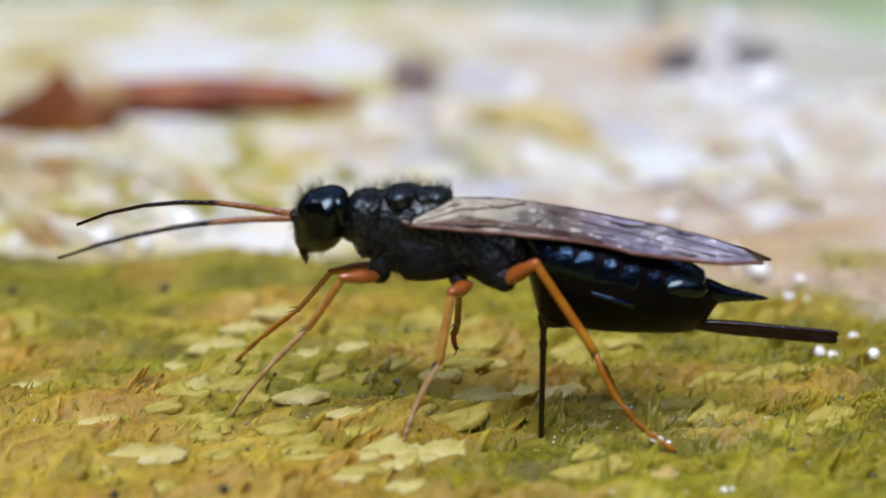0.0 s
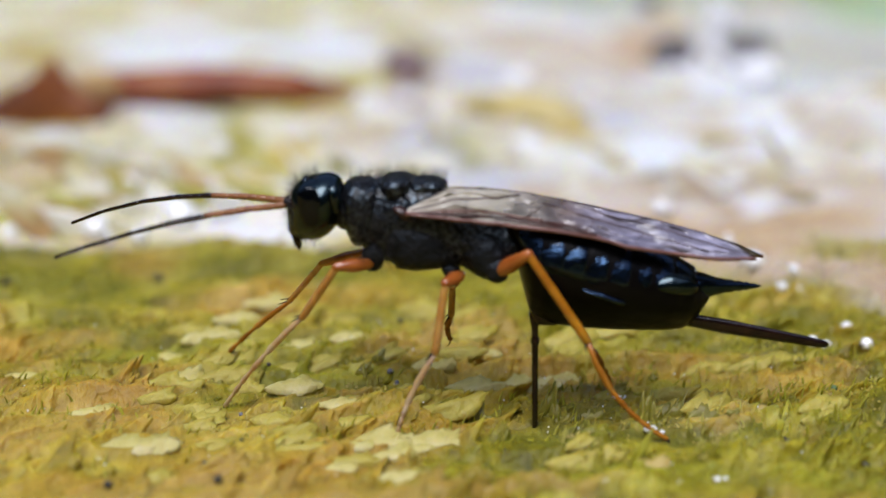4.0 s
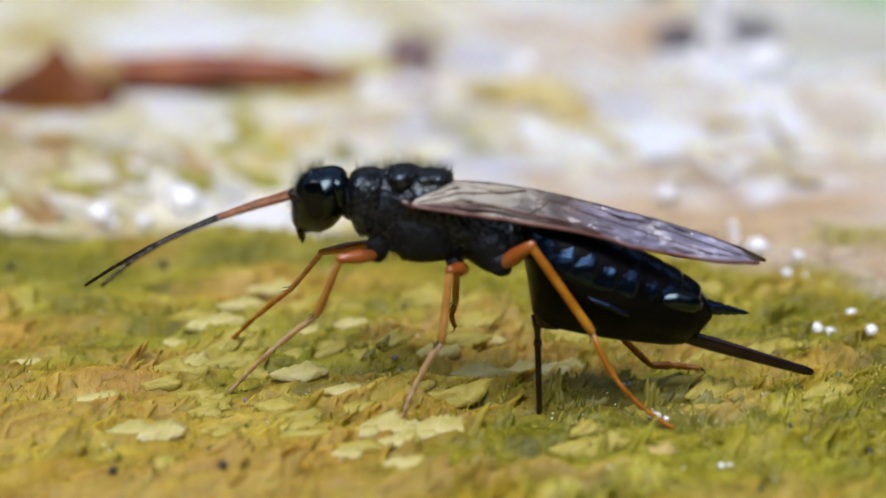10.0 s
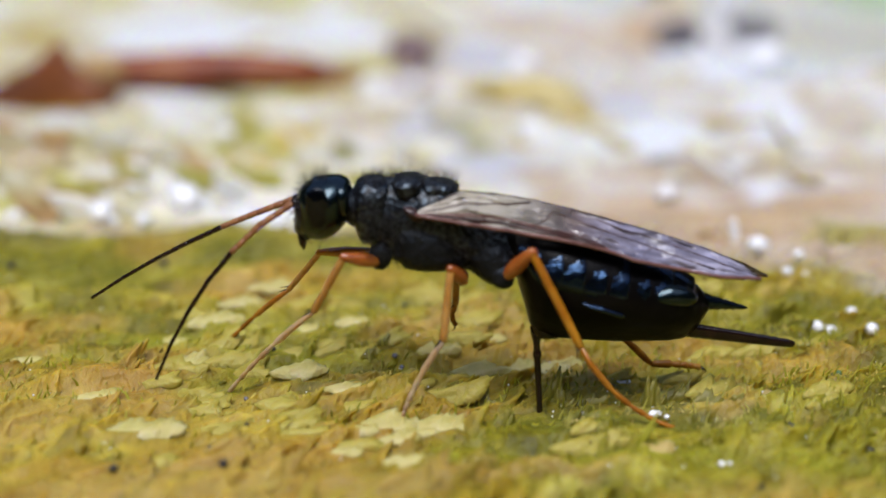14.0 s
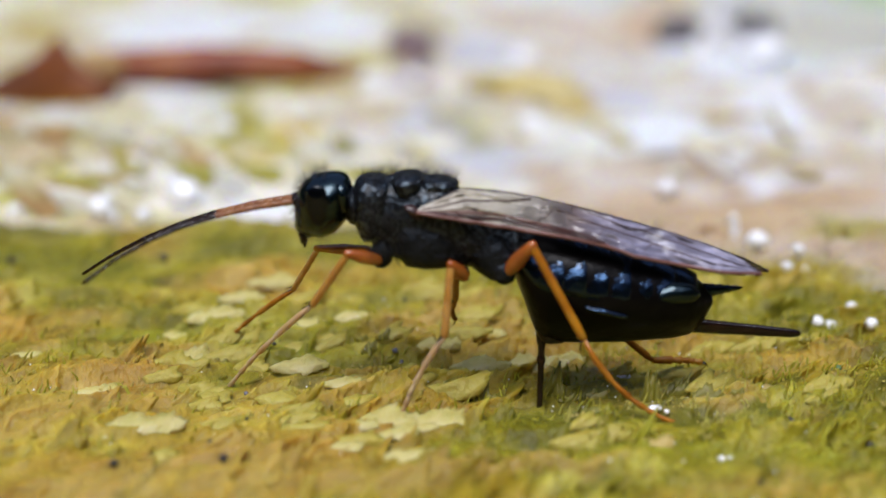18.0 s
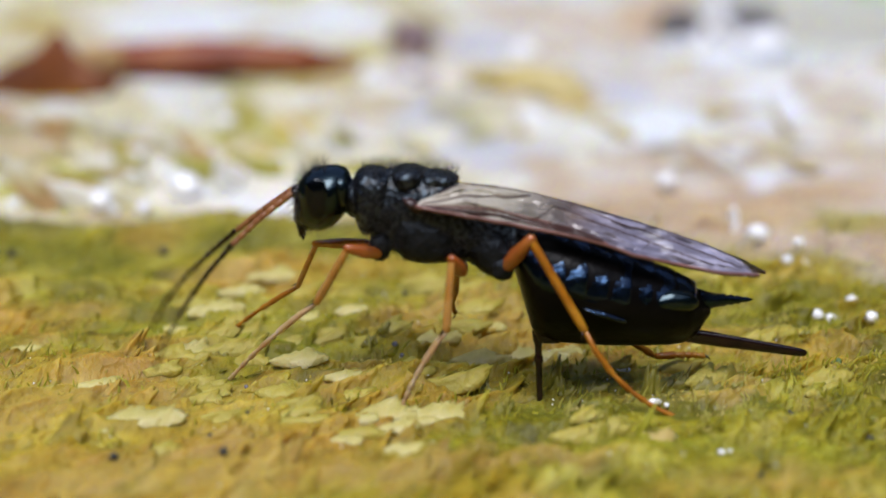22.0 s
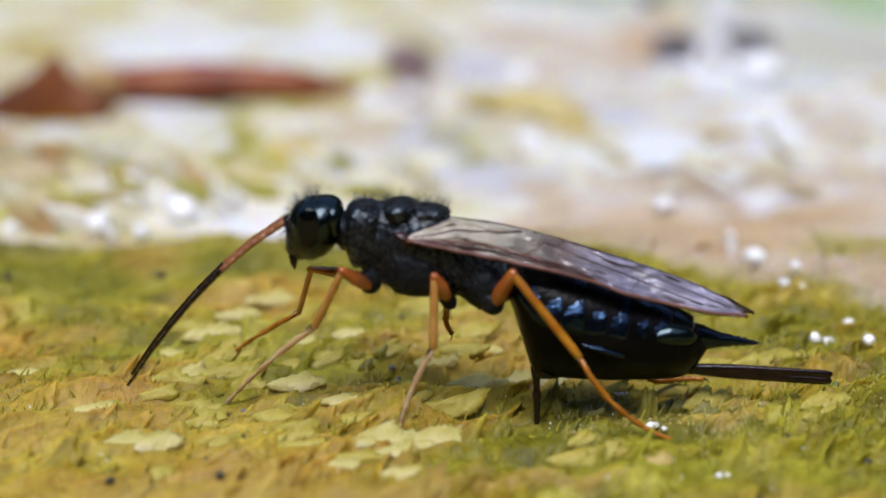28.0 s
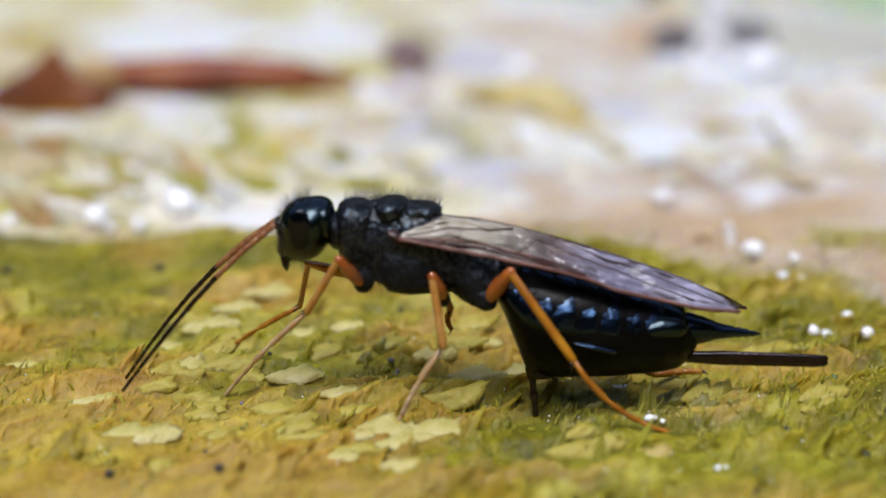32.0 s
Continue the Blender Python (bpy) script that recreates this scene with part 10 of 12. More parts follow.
    walk(LIMB["near_front_tibia"], [
        (0, seg(-8.09,-1.6,7.19,-9.63,-0.56,4.77)), (0.5, seg(-8.09,-1.6,7.2,-9.63,-0.56,4.78)), (1, seg(-8.09,-1.6,7.2,-9.63,-0.56,4.78)),
        (1.5, seg(-8.1,-1.6,7.21,-9.63,-0.56,4.79)), (2, seg(-8.1,-1.6,7.22,-9.63,-0.56,4.79)), (2.5, seg(-8.1,-1.6,7.22,-9.63,-0.56,4.8)),
        (3, seg(-8.1,-1.6,7.23,-9.63,-0.56,4.8)), (3.5, seg(-8.1,-1.6,7.23,-9.63,-0.56,4.81)), (5.5, seg(-8.11,-1.6,7.26,-9.63,-0.56,4.83)),
        (6, seg(-8.11,-1.6,7.26,-9.63,-0.56,4.83)), (6.5, seg(-8.12,-1.6,7.22,-9.65,-0.56,4.79)), (7, seg(-8.13,-1.6,7.18,-9.66,-0.55,4.76)),
        (7.5, seg(-8.14,-1.6,7.13,-9.5,-0.59,4.6)), (8, seg(-8.14,-1.6,7.09,-9.38,-0.61,4.49)), (8.5, seg(-8.15,-1.6,7.05,-9.28,-0.62,4.39)),
        (9, seg(-8.16,-1.6,7.01,-9.2,-0.63,4.31)), (9.5, seg(-8.15,-1.6,7.01,-9.22,-0.63,4.32)), (10, seg(-8.13,-1.6,7.01,-9.23,-0.63,4.34)),
        (10.5, seg(-8.12,-1.6,7.02,-9.25,-0.63,4.35)), (11, seg(-8.1,-1.6,7.02,-9.26,-0.63,4.37)), (11.5, seg(-8.09,-1.6,7.02,-9.28,-0.63,4.39)),
        (12, seg(-8.08,-1.6,7.02,-9.3,-0.62,4.41)), (12.5, seg(-8.06,-1.6,7.03,-9.32,-0.62,4.43)), (13, seg(-8.05,-1.6,7.03,-9.34,-0.62,4.45)),
        (13.5, seg(-8.03,-1.6,7.02,-9.35,-0.62,4.45)), (14, seg(-8.01,-1.6,7.01,-9.35,-0.62,4.45)), (14.5, seg(-7.99,-1.6,7,-9.35,-0.62,4.46)),
        (16.5, seg(-7.91,-1.6,6.96,-9.37,-0.62,4.48)), (17, seg(-7.88,-1.6,6.95,-9.38,-0.62,4.48)), (17.5, seg(-7.86,-1.6,6.94,-9.39,-0.62,4.49)),
        (18, seg(-7.84,-1.6,6.93,-9.4,-0.61,4.5)), (18.5, seg(-7.82,-1.6,6.92,-9.41,-0.61,4.52)), (19, seg(-7.8,-1.6,6.91,-9.43,-0.6,4.54)),
        (19.5, seg(-7.81,-1.6,6.91,-9.39,-0.62,4.49)), (20, seg(-7.82,-1.6,6.9,-9.35,-0.64,4.45)), (20.5, seg(-7.83,-1.6,6.9,-9.32,-0.65,4.41)),
        (21, seg(-7.84,-1.6,6.89,-9.3,-0.66,4.38)), (21.5, seg(-7.85,-1.6,6.88,-9.27,-0.67,4.36)), (22, seg(-7.85,-1.6,6.88,-9.25,-0.68,4.33)),
        (22.5, seg(-7.86,-1.6,6.87,-9.23,-0.68,4.31)), (23, seg(-7.87,-1.6,6.87,-9.21,-0.68,4.28)), (23.5, seg(-7.88,-1.6,6.87,-9.2,-0.68,4.28)),
        (24, seg(-7.89,-1.6,6.88,-9.2,-0.68,4.28)), (24.5, seg(-7.9,-1.6,6.88,-9.2,-0.68,4.28)), (25, seg(-7.91,-1.6,6.89,-9.2,-0.67,4.28)),
        (25.5, seg(-7.92,-1.6,6.89,-9.2,-0.67,4.29)), (27.5, seg(-7.95,-1.6,6.91,-9.2,-0.66,4.29)), (28, seg(-7.96,-1.6,6.91,-9.2,-0.66,4.29)),
        (28.5, seg(-7.97,-1.6,6.93,-9.23,-0.65,4.32)), (29, seg(-7.98,-1.6,6.95,-9.26,-0.64,4.35)), (29.5, seg(-7.99,-1.6,6.97,-9.29,-0.64,4.39)),
        (30, seg(-8,-1.6,7,-9.32,-0.63,4.42)), (30.5, seg(-8.02,-1.6,7.02,-9.35,-0.62,4.46)), (31, seg(-8.03,-1.6,7.04,-9.39,-0.61,4.49)),
        (31.5, seg(-8.04,-1.6,7.06,-9.43,-0.6,4.53)), (32, seg(-8.05,-1.6,7.08,-9.47,-0.59,4.57))])
    walk(LIMB["near_front_tarsus"], [
        (0, seg(-9.63,-0.56,4.77,-13.34,1.77,0.05)), (0.5, seg(-9.63,-0.56,4.78,-13.34,1.77,0.05)), (1, seg(-9.63,-0.56,4.78,-13.34,1.77,0.05)),
        (1.5, seg(-9.63,-0.56,4.79,-13.34,1.77,0.05)), (2, seg(-9.63,-0.56,4.79,-13.34,1.77,0.05)), (2.5, seg(-9.63,-0.56,4.8,-13.34,1.77,0.05)),
        (3, seg(-9.63,-0.56,4.8,-13.34,1.77,0.05)), (3.5, seg(-9.63,-0.56,4.81,-13.34,1.77,0.05)), (5.5, seg(-9.63,-0.56,4.83,-13.34,1.77,0.05)),
        (6, seg(-9.63,-0.56,4.83,-13.34,1.77,0.05)), (6.5, seg(-9.65,-0.56,4.79,-13.34,1.77,0.05)), (7, seg(-9.66,-0.55,4.76,-13.34,1.77,0.05)),
        (7.5, seg(-9.5,-0.59,4.6,-13.34,1.77,0.05)), (8, seg(-9.38,-0.61,4.49,-13.34,1.77,0.05)), (8.5, seg(-9.28,-0.62,4.39,-13.34,1.77,0.05)),
        (9, seg(-9.2,-0.63,4.31,-13.34,1.77,0.05)), (9.5, seg(-9.22,-0.63,4.32,-13.34,1.77,0.05)), (10, seg(-9.23,-0.63,4.34,-13.34,1.77,0.05)),
        (10.5, seg(-9.25,-0.63,4.35,-13.34,1.77,0.05)), (11, seg(-9.26,-0.63,4.37,-13.34,1.77,0.05)), (11.5, seg(-9.28,-0.63,4.39,-13.34,1.77,0.05)),
        (12, seg(-9.3,-0.62,4.41,-13.34,1.77,0.05)), (12.5, seg(-9.32,-0.62,4.43,-13.34,1.77,0.05)), (13, seg(-9.34,-0.62,4.45,-13.34,1.77,0.05)),
        (13.5, seg(-9.35,-0.62,4.45,-13.34,1.77,0.05)), (14, seg(-9.35,-0.62,4.45,-13.34,1.77,0.05)), (14.5, seg(-9.35,-0.62,4.46,-13.34,1.77,0.05)),
        (16.5, seg(-9.37,-0.62,4.48,-13.34,1.77,0.05)), (17, seg(-9.38,-0.62,4.48,-13.34,1.77,0.05)), (17.5, seg(-9.39,-0.62,4.49,-13.34,1.77,0.05)),
        (18, seg(-9.4,-0.61,4.5,-13.34,1.77,0.05)), (18.5, seg(-9.41,-0.61,4.52,-13.34,1.77,0.05)), (19, seg(-9.43,-0.6,4.54,-13.34,1.77,0.05)),
        (19.5, seg(-9.39,-0.62,4.49,-13.34,1.77,0.05)), (20, seg(-9.35,-0.64,4.45,-13.34,1.77,0.05)), (20.5, seg(-9.32,-0.65,4.41,-13.34,1.77,0.05)),
        (21, seg(-9.3,-0.66,4.38,-13.34,1.77,0.05)), (21.5, seg(-9.27,-0.67,4.36,-13.34,1.77,0.05)), (22, seg(-9.25,-0.68,4.33,-13.34,1.77,0.05)),
        (22.5, seg(-9.23,-0.68,4.31,-13.34,1.77,0.05)), (23, seg(-9.21,-0.68,4.28,-13.34,1.77,0.05)), (23.5, seg(-9.2,-0.68,4.28,-13.34,1.77,0.05)),
        (24, seg(-9.2,-0.68,4.28,-13.34,1.77,0.05)), (24.5, seg(-9.2,-0.68,4.28,-13.34,1.77,0.05)), (25, seg(-9.2,-0.67,4.28,-13.34,1.77,0.05)),
        (25.5, seg(-9.2,-0.67,4.29,-13.34,1.77,0.05)), (27.5, seg(-9.2,-0.66,4.29,-13.34,1.77,0.05)), (28, seg(-9.2,-0.66,4.29,-13.34,1.77,0.05)),
        (28.5, seg(-9.23,-0.65,4.32,-13.34,1.77,0.05)), (29, seg(-9.26,-0.64,4.35,-13.34,1.77,0.05)), (29.5, seg(-9.29,-0.64,4.39,-13.34,1.77,0.05)),
        (30, seg(-9.32,-0.63,4.42,-13.34,1.77,0.05)), (30.5, seg(-9.35,-0.62,4.46,-13.34,1.77,0.05)), (31, seg(-9.39,-0.61,4.49,-13.34,1.77,0.05)),
        (31.5, seg(-9.43,-0.6,4.53,-13.34,1.77,0.05)), (32, seg(-9.47,-0.59,4.57,-13.34,1.77,0.05))])
    walk(LIMB["far_front_femur"], [
        (0, seg(-6.79,0.77,7.11,-8.81,1.8,6.56)), (0.5, seg(-6.93,0.74,7.4,-8.82,1.8,6.55)), (1, seg(-6.85,0.79,7.23,-8.84,1.8,6.54)),
        (1.5, seg(-6.84,0.83,7.19,-8.86,1.8,6.54)), (2, seg(-6.9,0.79,7.26,-8.88,1.8,6.53)), (2.5, seg(-6.84,0.86,7.1,-8.89,1.8,6.52)),
        (3, seg(-6.9,0.83,7.21,-8.91,1.8,6.51)), (3.5, seg(-6.94,0.83,7.25,-8.93,1.8,6.5)), (5.5, seg(-6.93,0.9,7.09,-9,1.8,6.47)),
        (6, seg(-7.04,0.87,7.28,-9.02,1.8,6.46)), (6.5, seg(-6.92,0.94,6.97,-9.03,1.8,6.45)), (7, seg(-7.04,0.89,7.21,-9.05,1.8,6.45)),
        (7.5, seg(-6.95,0.96,6.95,-9.07,1.8,6.44)), (8, seg(-7.08,0.88,7.19,-9.09,1.8,6.43)), (8.5, seg(-7.01,0.97,7.04,-9.1,1.8,6.42)),
        (9, seg(-7.09,0.82,7.02,-9.12,1.8,6.41)), (9.5, seg(-7.03,0.95,6.97,-9.13,1.8,6.4)), (10, seg(-7.06,0.91,6.97,-9.14,1.8,6.39)),
        (10.5, seg(-7.09,0.96,7.05,-9.16,1.8,6.38)), (11, seg(-7.09,0.94,7.02,-9.17,1.8,6.37)), (11.5, seg(-7.09,0.98,7,-9.18,1.8,6.36)),
        (12, seg(-7.1,0.92,6.9,-9.19,1.8,6.35)), (12.5, seg(-7.1,0.96,6.91,-9.2,1.8,6.34)), (13, seg(-7.08,0.95,6.71,-9.22,1.8,6.33)),
        (13.5, seg(-7.12,0.94,6.84,-9.23,1.8,6.32)), (14, seg(-7.07,0.96,6.54,-9.24,1.8,6.31)), (14.5, seg(-7.12,0.95,6.73,-9.25,1.8,6.31)),
        (16.5, seg(-7.18,0.95,6.74,-9.3,1.8,6.27)), (17, seg(-7.14,0.99,6.49,-9.31,1.8,6.26)), (17.5, seg(-7.19,0.97,6.68,-9.33,1.8,6.25)),
        (18, seg(-7.15,1.01,6.38,-9.34,1.8,6.24)), (18.5, seg(-7.22,0.97,6.71,-9.35,1.8,6.23)), (19, seg(-7.17,1,6.38,-9.36,1.8,6.22)),
        (19.5, seg(-7.2,1.01,6.55,-9.37,1.8,6.21)), (20, seg(-7.19,1,6.34,-9.38,1.8,6.2)), (20.5, seg(-7.19,1.02,6.3,-9.39,1.8,6.19)),
        (21, seg(-7.22,1,6.45,-9.4,1.8,6.19)), (21.5, seg(-7.19,1.05,6.11,-9.4,1.8,6.18)), (22, seg(-7.23,1.01,6.4,-9.41,1.8,6.17)),
        (22.5, seg(-7.23,1.03,5.94,-9.42,1.8,6.16)), (23, seg(-7.23,1.02,6.26,-9.43,1.8,6.16)), (23.5, seg(-7.26,1.01,5.85,-9.44,1.8,6.15)),
        (24, seg(-7.25,1.01,6.17,-9.45,1.8,6.14)), (24.5, seg(-7.26,1.02,5.99,-9.46,1.8,6.13)), (25, seg(-7.27,0.99,6.16,-9.46,1.8,6.13)),
        (25.5, seg(-7.29,0.98,6.12,-9.47,1.8,6.12)), (27.5, seg(-7.34,0.93,6.13,-9.51,1.8,6.09)), (28, seg(-7.34,0.95,6,-9.51,1.8,6.08)),
        (28.5, seg(-7.36,0.93,6.01,-9.52,1.8,6.07)), (29, seg(-7.38,0.92,5.87,-9.53,1.8,6.06)), (29.5, seg(-7.36,0.96,6.11,-9.54,1.8,6.06)),
        (30, seg(-7.39,0.92,6.02,-9.55,1.8,6.05)), (30.5, seg(-7.39,0.94,6.02,-9.56,1.8,6.04)), (31, seg(-7.4,0.96,5.8,-9.56,1.8,6.03)),
        (31.5, seg(-7.4,0.94,6.1,-9.57,1.8,6.03)), (32, seg(-7.46,0.89,5.69,-9.58,1.8,6.02))])
    walk(LIMB["far_front_tibia"], [
        (0, seg(-8.81,1.8,6.56,-10.41,3.06,4.51)), (0.5, seg(-8.82,1.8,6.55,-10.43,3.06,4.5)), (1, seg(-8.84,1.8,6.54,-10.44,3.07,4.49)),
        (1.5, seg(-8.86,1.8,6.54,-10.45,3.07,4.48)), (2, seg(-8.88,1.8,6.53,-10.47,3.07,4.47)), (2.5, seg(-8.89,1.8,6.52,-10.48,3.08,4.46)),
        (3, seg(-8.91,1.8,6.51,-10.49,3.08,4.46)), (3.5, seg(-8.93,1.8,6.5,-10.51,3.09,4.45)), (5.5, seg(-9,1.8,6.47,-10.56,3.1,4.41)),
        (6, seg(-9.02,1.8,6.46,-10.58,3.11,4.41)), (6.5, seg(-9.03,1.8,6.45,-10.59,3.11,4.4)), (7, seg(-9.05,1.8,6.45,-10.61,3.12,4.39)),
        (7.5, seg(-9.07,1.8,6.44,-10.62,3.12,4.38)), (8, seg(-9.09,1.8,6.43,-10.63,3.12,4.37)), (8.5, seg(-9.1,1.8,6.42,-10.65,3.13,4.37)),
        (9, seg(-9.12,1.8,6.41,-10.66,3.13,4.36)), (9.5, seg(-9.13,1.8,6.4,-10.67,3.13,4.35)), (10, seg(-9.14,1.8,6.39,-10.68,3.14,4.34)),
        (10.5, seg(-9.16,1.8,6.38,-10.69,3.14,4.33)), (11, seg(-9.17,1.8,6.37,-10.7,3.15,4.32)), (11.5, seg(-9.18,1.8,6.36,-10.71,3.15,4.31)),
        (12, seg(-9.19,1.8,6.35,-10.72,3.15,4.3)), (12.5, seg(-9.2,1.8,6.34,-10.73,3.16,4.29)), (13, seg(-9.22,1.8,6.33,-10.74,3.16,4.28)),
        (13.5, seg(-9.23,1.8,6.32,-10.75,3.16,4.28)), (14, seg(-9.24,1.8,6.31,-10.76,3.17,4.27)), (14.5, seg(-9.25,1.8,6.31,-10.77,3.17,4.26)),
        (16.5, seg(-9.3,1.8,6.27,-10.72,3.18,4.15)), (17, seg(-9.31,1.8,6.26,-10.66,3.18,4.1)), (17.5, seg(-9.33,1.8,6.25,-10.62,3.19,4.06)),
        (18, seg(-9.34,1.8,6.24,-10.58,3.19,4.02)), (18.5, seg(-9.35,1.8,6.23,-10.55,3.2,3.99)), (19, seg(-9.36,1.8,6.22,-10.51,3.2,3.96)),
        (19.5, seg(-9.37,1.8,6.21,-10.49,3.2,3.94)), (20, seg(-9.38,1.8,6.2,-10.47,3.21,3.92)), (20.5, seg(-9.39,1.8,6.19,-10.45,3.21,3.9)),
        (21, seg(-9.4,1.8,6.19,-10.43,3.22,3.88)), (21.5, seg(-9.4,1.8,6.18,-10.41,3.22,3.87)), (22, seg(-9.41,1.8,6.17,-10.4,3.22,3.85)),
        (22.5, seg(-9.42,1.8,6.16,-10.38,3.23,3.84)), (23, seg(-9.43,1.8,6.16,-10.36,3.23,3.82)), (23.5, seg(-9.44,1.8,6.15,-10.35,3.24,3.81)),
        (24, seg(-9.45,1.8,6.14,-10.33,3.24,3.79)), (24.5, seg(-9.46,1.8,6.13,-10.32,3.25,3.78)), (25, seg(-9.46,1.8,6.13,-10.3,3.25,3.77)),
        (25.5, seg(-9.47,1.8,6.12,-10.29,3.26,3.76)), (27.5, seg(-9.51,1.8,6.09,-10.24,3.28,3.71)), (28, seg(-9.51,1.8,6.08,-10.23,3.29,3.7)),
        (28.5, seg(-9.52,1.8,6.07,-10.21,3.29,3.69)), (29, seg(-9.53,1.8,6.06,-10.2,3.3,3.68)), (29.5, seg(-9.54,1.8,6.06,-10.19,3.31,3.67)),
        (30, seg(-9.55,1.8,6.05,-10.18,3.31,3.66)), (30.5, seg(-9.56,1.8,6.04,-10.17,3.32,3.65)), (31, seg(-9.56,1.8,6.03,-10.16,3.32,3.65)),
        (31.5, seg(-9.57,1.8,6.03,-10.15,3.33,3.64)), (32, seg(-9.58,1.8,6.02,-10.14,3.34,3.63))])
    walk(LIMB["far_front_tarsus"], [
        (0, seg(-10.41,3.06,4.51,-14.68,6.26,0.05)), (0.5, seg(-10.43,3.06,4.5,-14.68,6.26,0.05)), (1, seg(-10.44,3.07,4.49,-14.68,6.26,0.05)),
        (1.5, seg(-10.45,3.07,4.48,-14.68,6.26,0.05)), (2, seg(-10.47,3.07,4.47,-14.68,6.26,0.05)), (2.5, seg(-10.48,3.08,4.46,-14.68,6.26,0.05)),
        (3, seg(-10.49,3.08,4.46,-14.68,6.26,0.05)), (3.5, seg(-10.51,3.09,4.45,-14.68,6.26,0.05)), (5.5, seg(-10.56,3.1,4.41,-14.68,6.26,0.05)),
        (6, seg(-10.58,3.11,4.41,-14.68,6.26,0.05)), (6.5, seg(-10.59,3.11,4.4,-14.68,6.26,0.05)), (7, seg(-10.61,3.12,4.39,-14.68,6.26,0.05)),
        (7.5, seg(-10.62,3.12,4.38,-14.68,6.26,0.05)), (8, seg(-10.63,3.12,4.37,-14.68,6.26,0.05)), (8.5, seg(-10.65,3.13,4.37,-14.68,6.26,0.05)),
        (9, seg(-10.66,3.13,4.36,-14.68,6.26,0.05)), (9.5, seg(-10.67,3.13,4.35,-14.68,6.26,0.05)), (10, seg(-10.68,3.14,4.34,-14.68,6.26,0.05)),
        (10.5, seg(-10.69,3.14,4.33,-14.68,6.26,0.05)), (11, seg(-10.7,3.15,4.32,-14.68,6.26,0.05)), (11.5, seg(-10.71,3.15,4.31,-14.68,6.26,0.05)),
        (12, seg(-10.72,3.15,4.3,-14.68,6.26,0.05)), (12.5, seg(-10.73,3.16,4.29,-14.68,6.26,0.05)), (13, seg(-10.74,3.16,4.28,-14.68,6.26,0.05)),
        (13.5, seg(-10.75,3.16,4.28,-14.68,6.26,0.05)), (14, seg(-10.76,3.17,4.27,-14.68,6.26,0.05)), (14.5, seg(-10.77,3.17,4.26,-14.68,6.26,0.05)),
        (16.5, seg(-10.72,3.18,4.15,-14.68,6.26,0.05)), (17, seg(-10.66,3.18,4.1,-14.68,6.26,0.05)), (17.5, seg(-10.62,3.19,4.06,-14.68,6.26,0.05)),
        (18, seg(-10.58,3.19,4.02,-14.68,6.26,0.05)), (18.5, seg(-10.55,3.2,3.99,-14.68,6.26,0.05)), (19, seg(-10.51,3.2,3.96,-14.68,6.26,0.05)),
        (19.5, seg(-10.49,3.2,3.94,-14.68,6.26,0.05)), (20, seg(-10.47,3.21,3.92,-14.68,6.26,0.05)), (20.5, seg(-10.45,3.21,3.9,-14.68,6.26,0.05)),
        (21, seg(-10.43,3.22,3.88,-14.68,6.26,0.05)), (21.5, seg(-10.41,3.22,3.87,-14.68,6.26,0.05)), (22, seg(-10.4,3.22,3.85,-14.68,6.26,0.05)),
        (22.5, seg(-10.38,3.23,3.84,-14.68,6.26,0.05)), (23, seg(-10.36,3.23,3.82,-14.68,6.26,0.05)), (23.5, seg(-10.35,3.24,3.81,-14.68,6.26,0.05)),
        (24, seg(-10.33,3.24,3.79,-14.68,6.26,0.05)), (24.5, seg(-10.32,3.25,3.78,-14.68,6.26,0.05)), (25, seg(-10.3,3.25,3.77,-14.68,6.26,0.05)),
        (25.5, seg(-10.29,3.26,3.76,-14.68,6.26,0.05)), (27.5, seg(-10.24,3.28,3.71,-14.68,6.26,0.05)), (28, seg(-10.23,3.29,3.7,-14.68,6.26,0.05)),
        (28.5, seg(-10.21,3.29,3.69,-14.68,6.26,0.05)), (29, seg(-10.2,3.3,3.68,-14.68,6.26,0.05)), (29.5, seg(-10.19,3.31,3.67,-14.68,6.26,0.05)),
        (30, seg(-10.18,3.31,3.66,-14.68,6.26,0.05)), (30.5, seg(-10.17,3.32,3.65,-14.68,6.26,0.05)), (31, seg(-10.16,3.32,3.65,-14.68,6.26,0.05)),
        (31.5, seg(-10.15,3.33,3.64,-14.68,6.26,0.05)), (32, seg(-10.14,3.34,3.63,-14.68,6.26,0.05))])
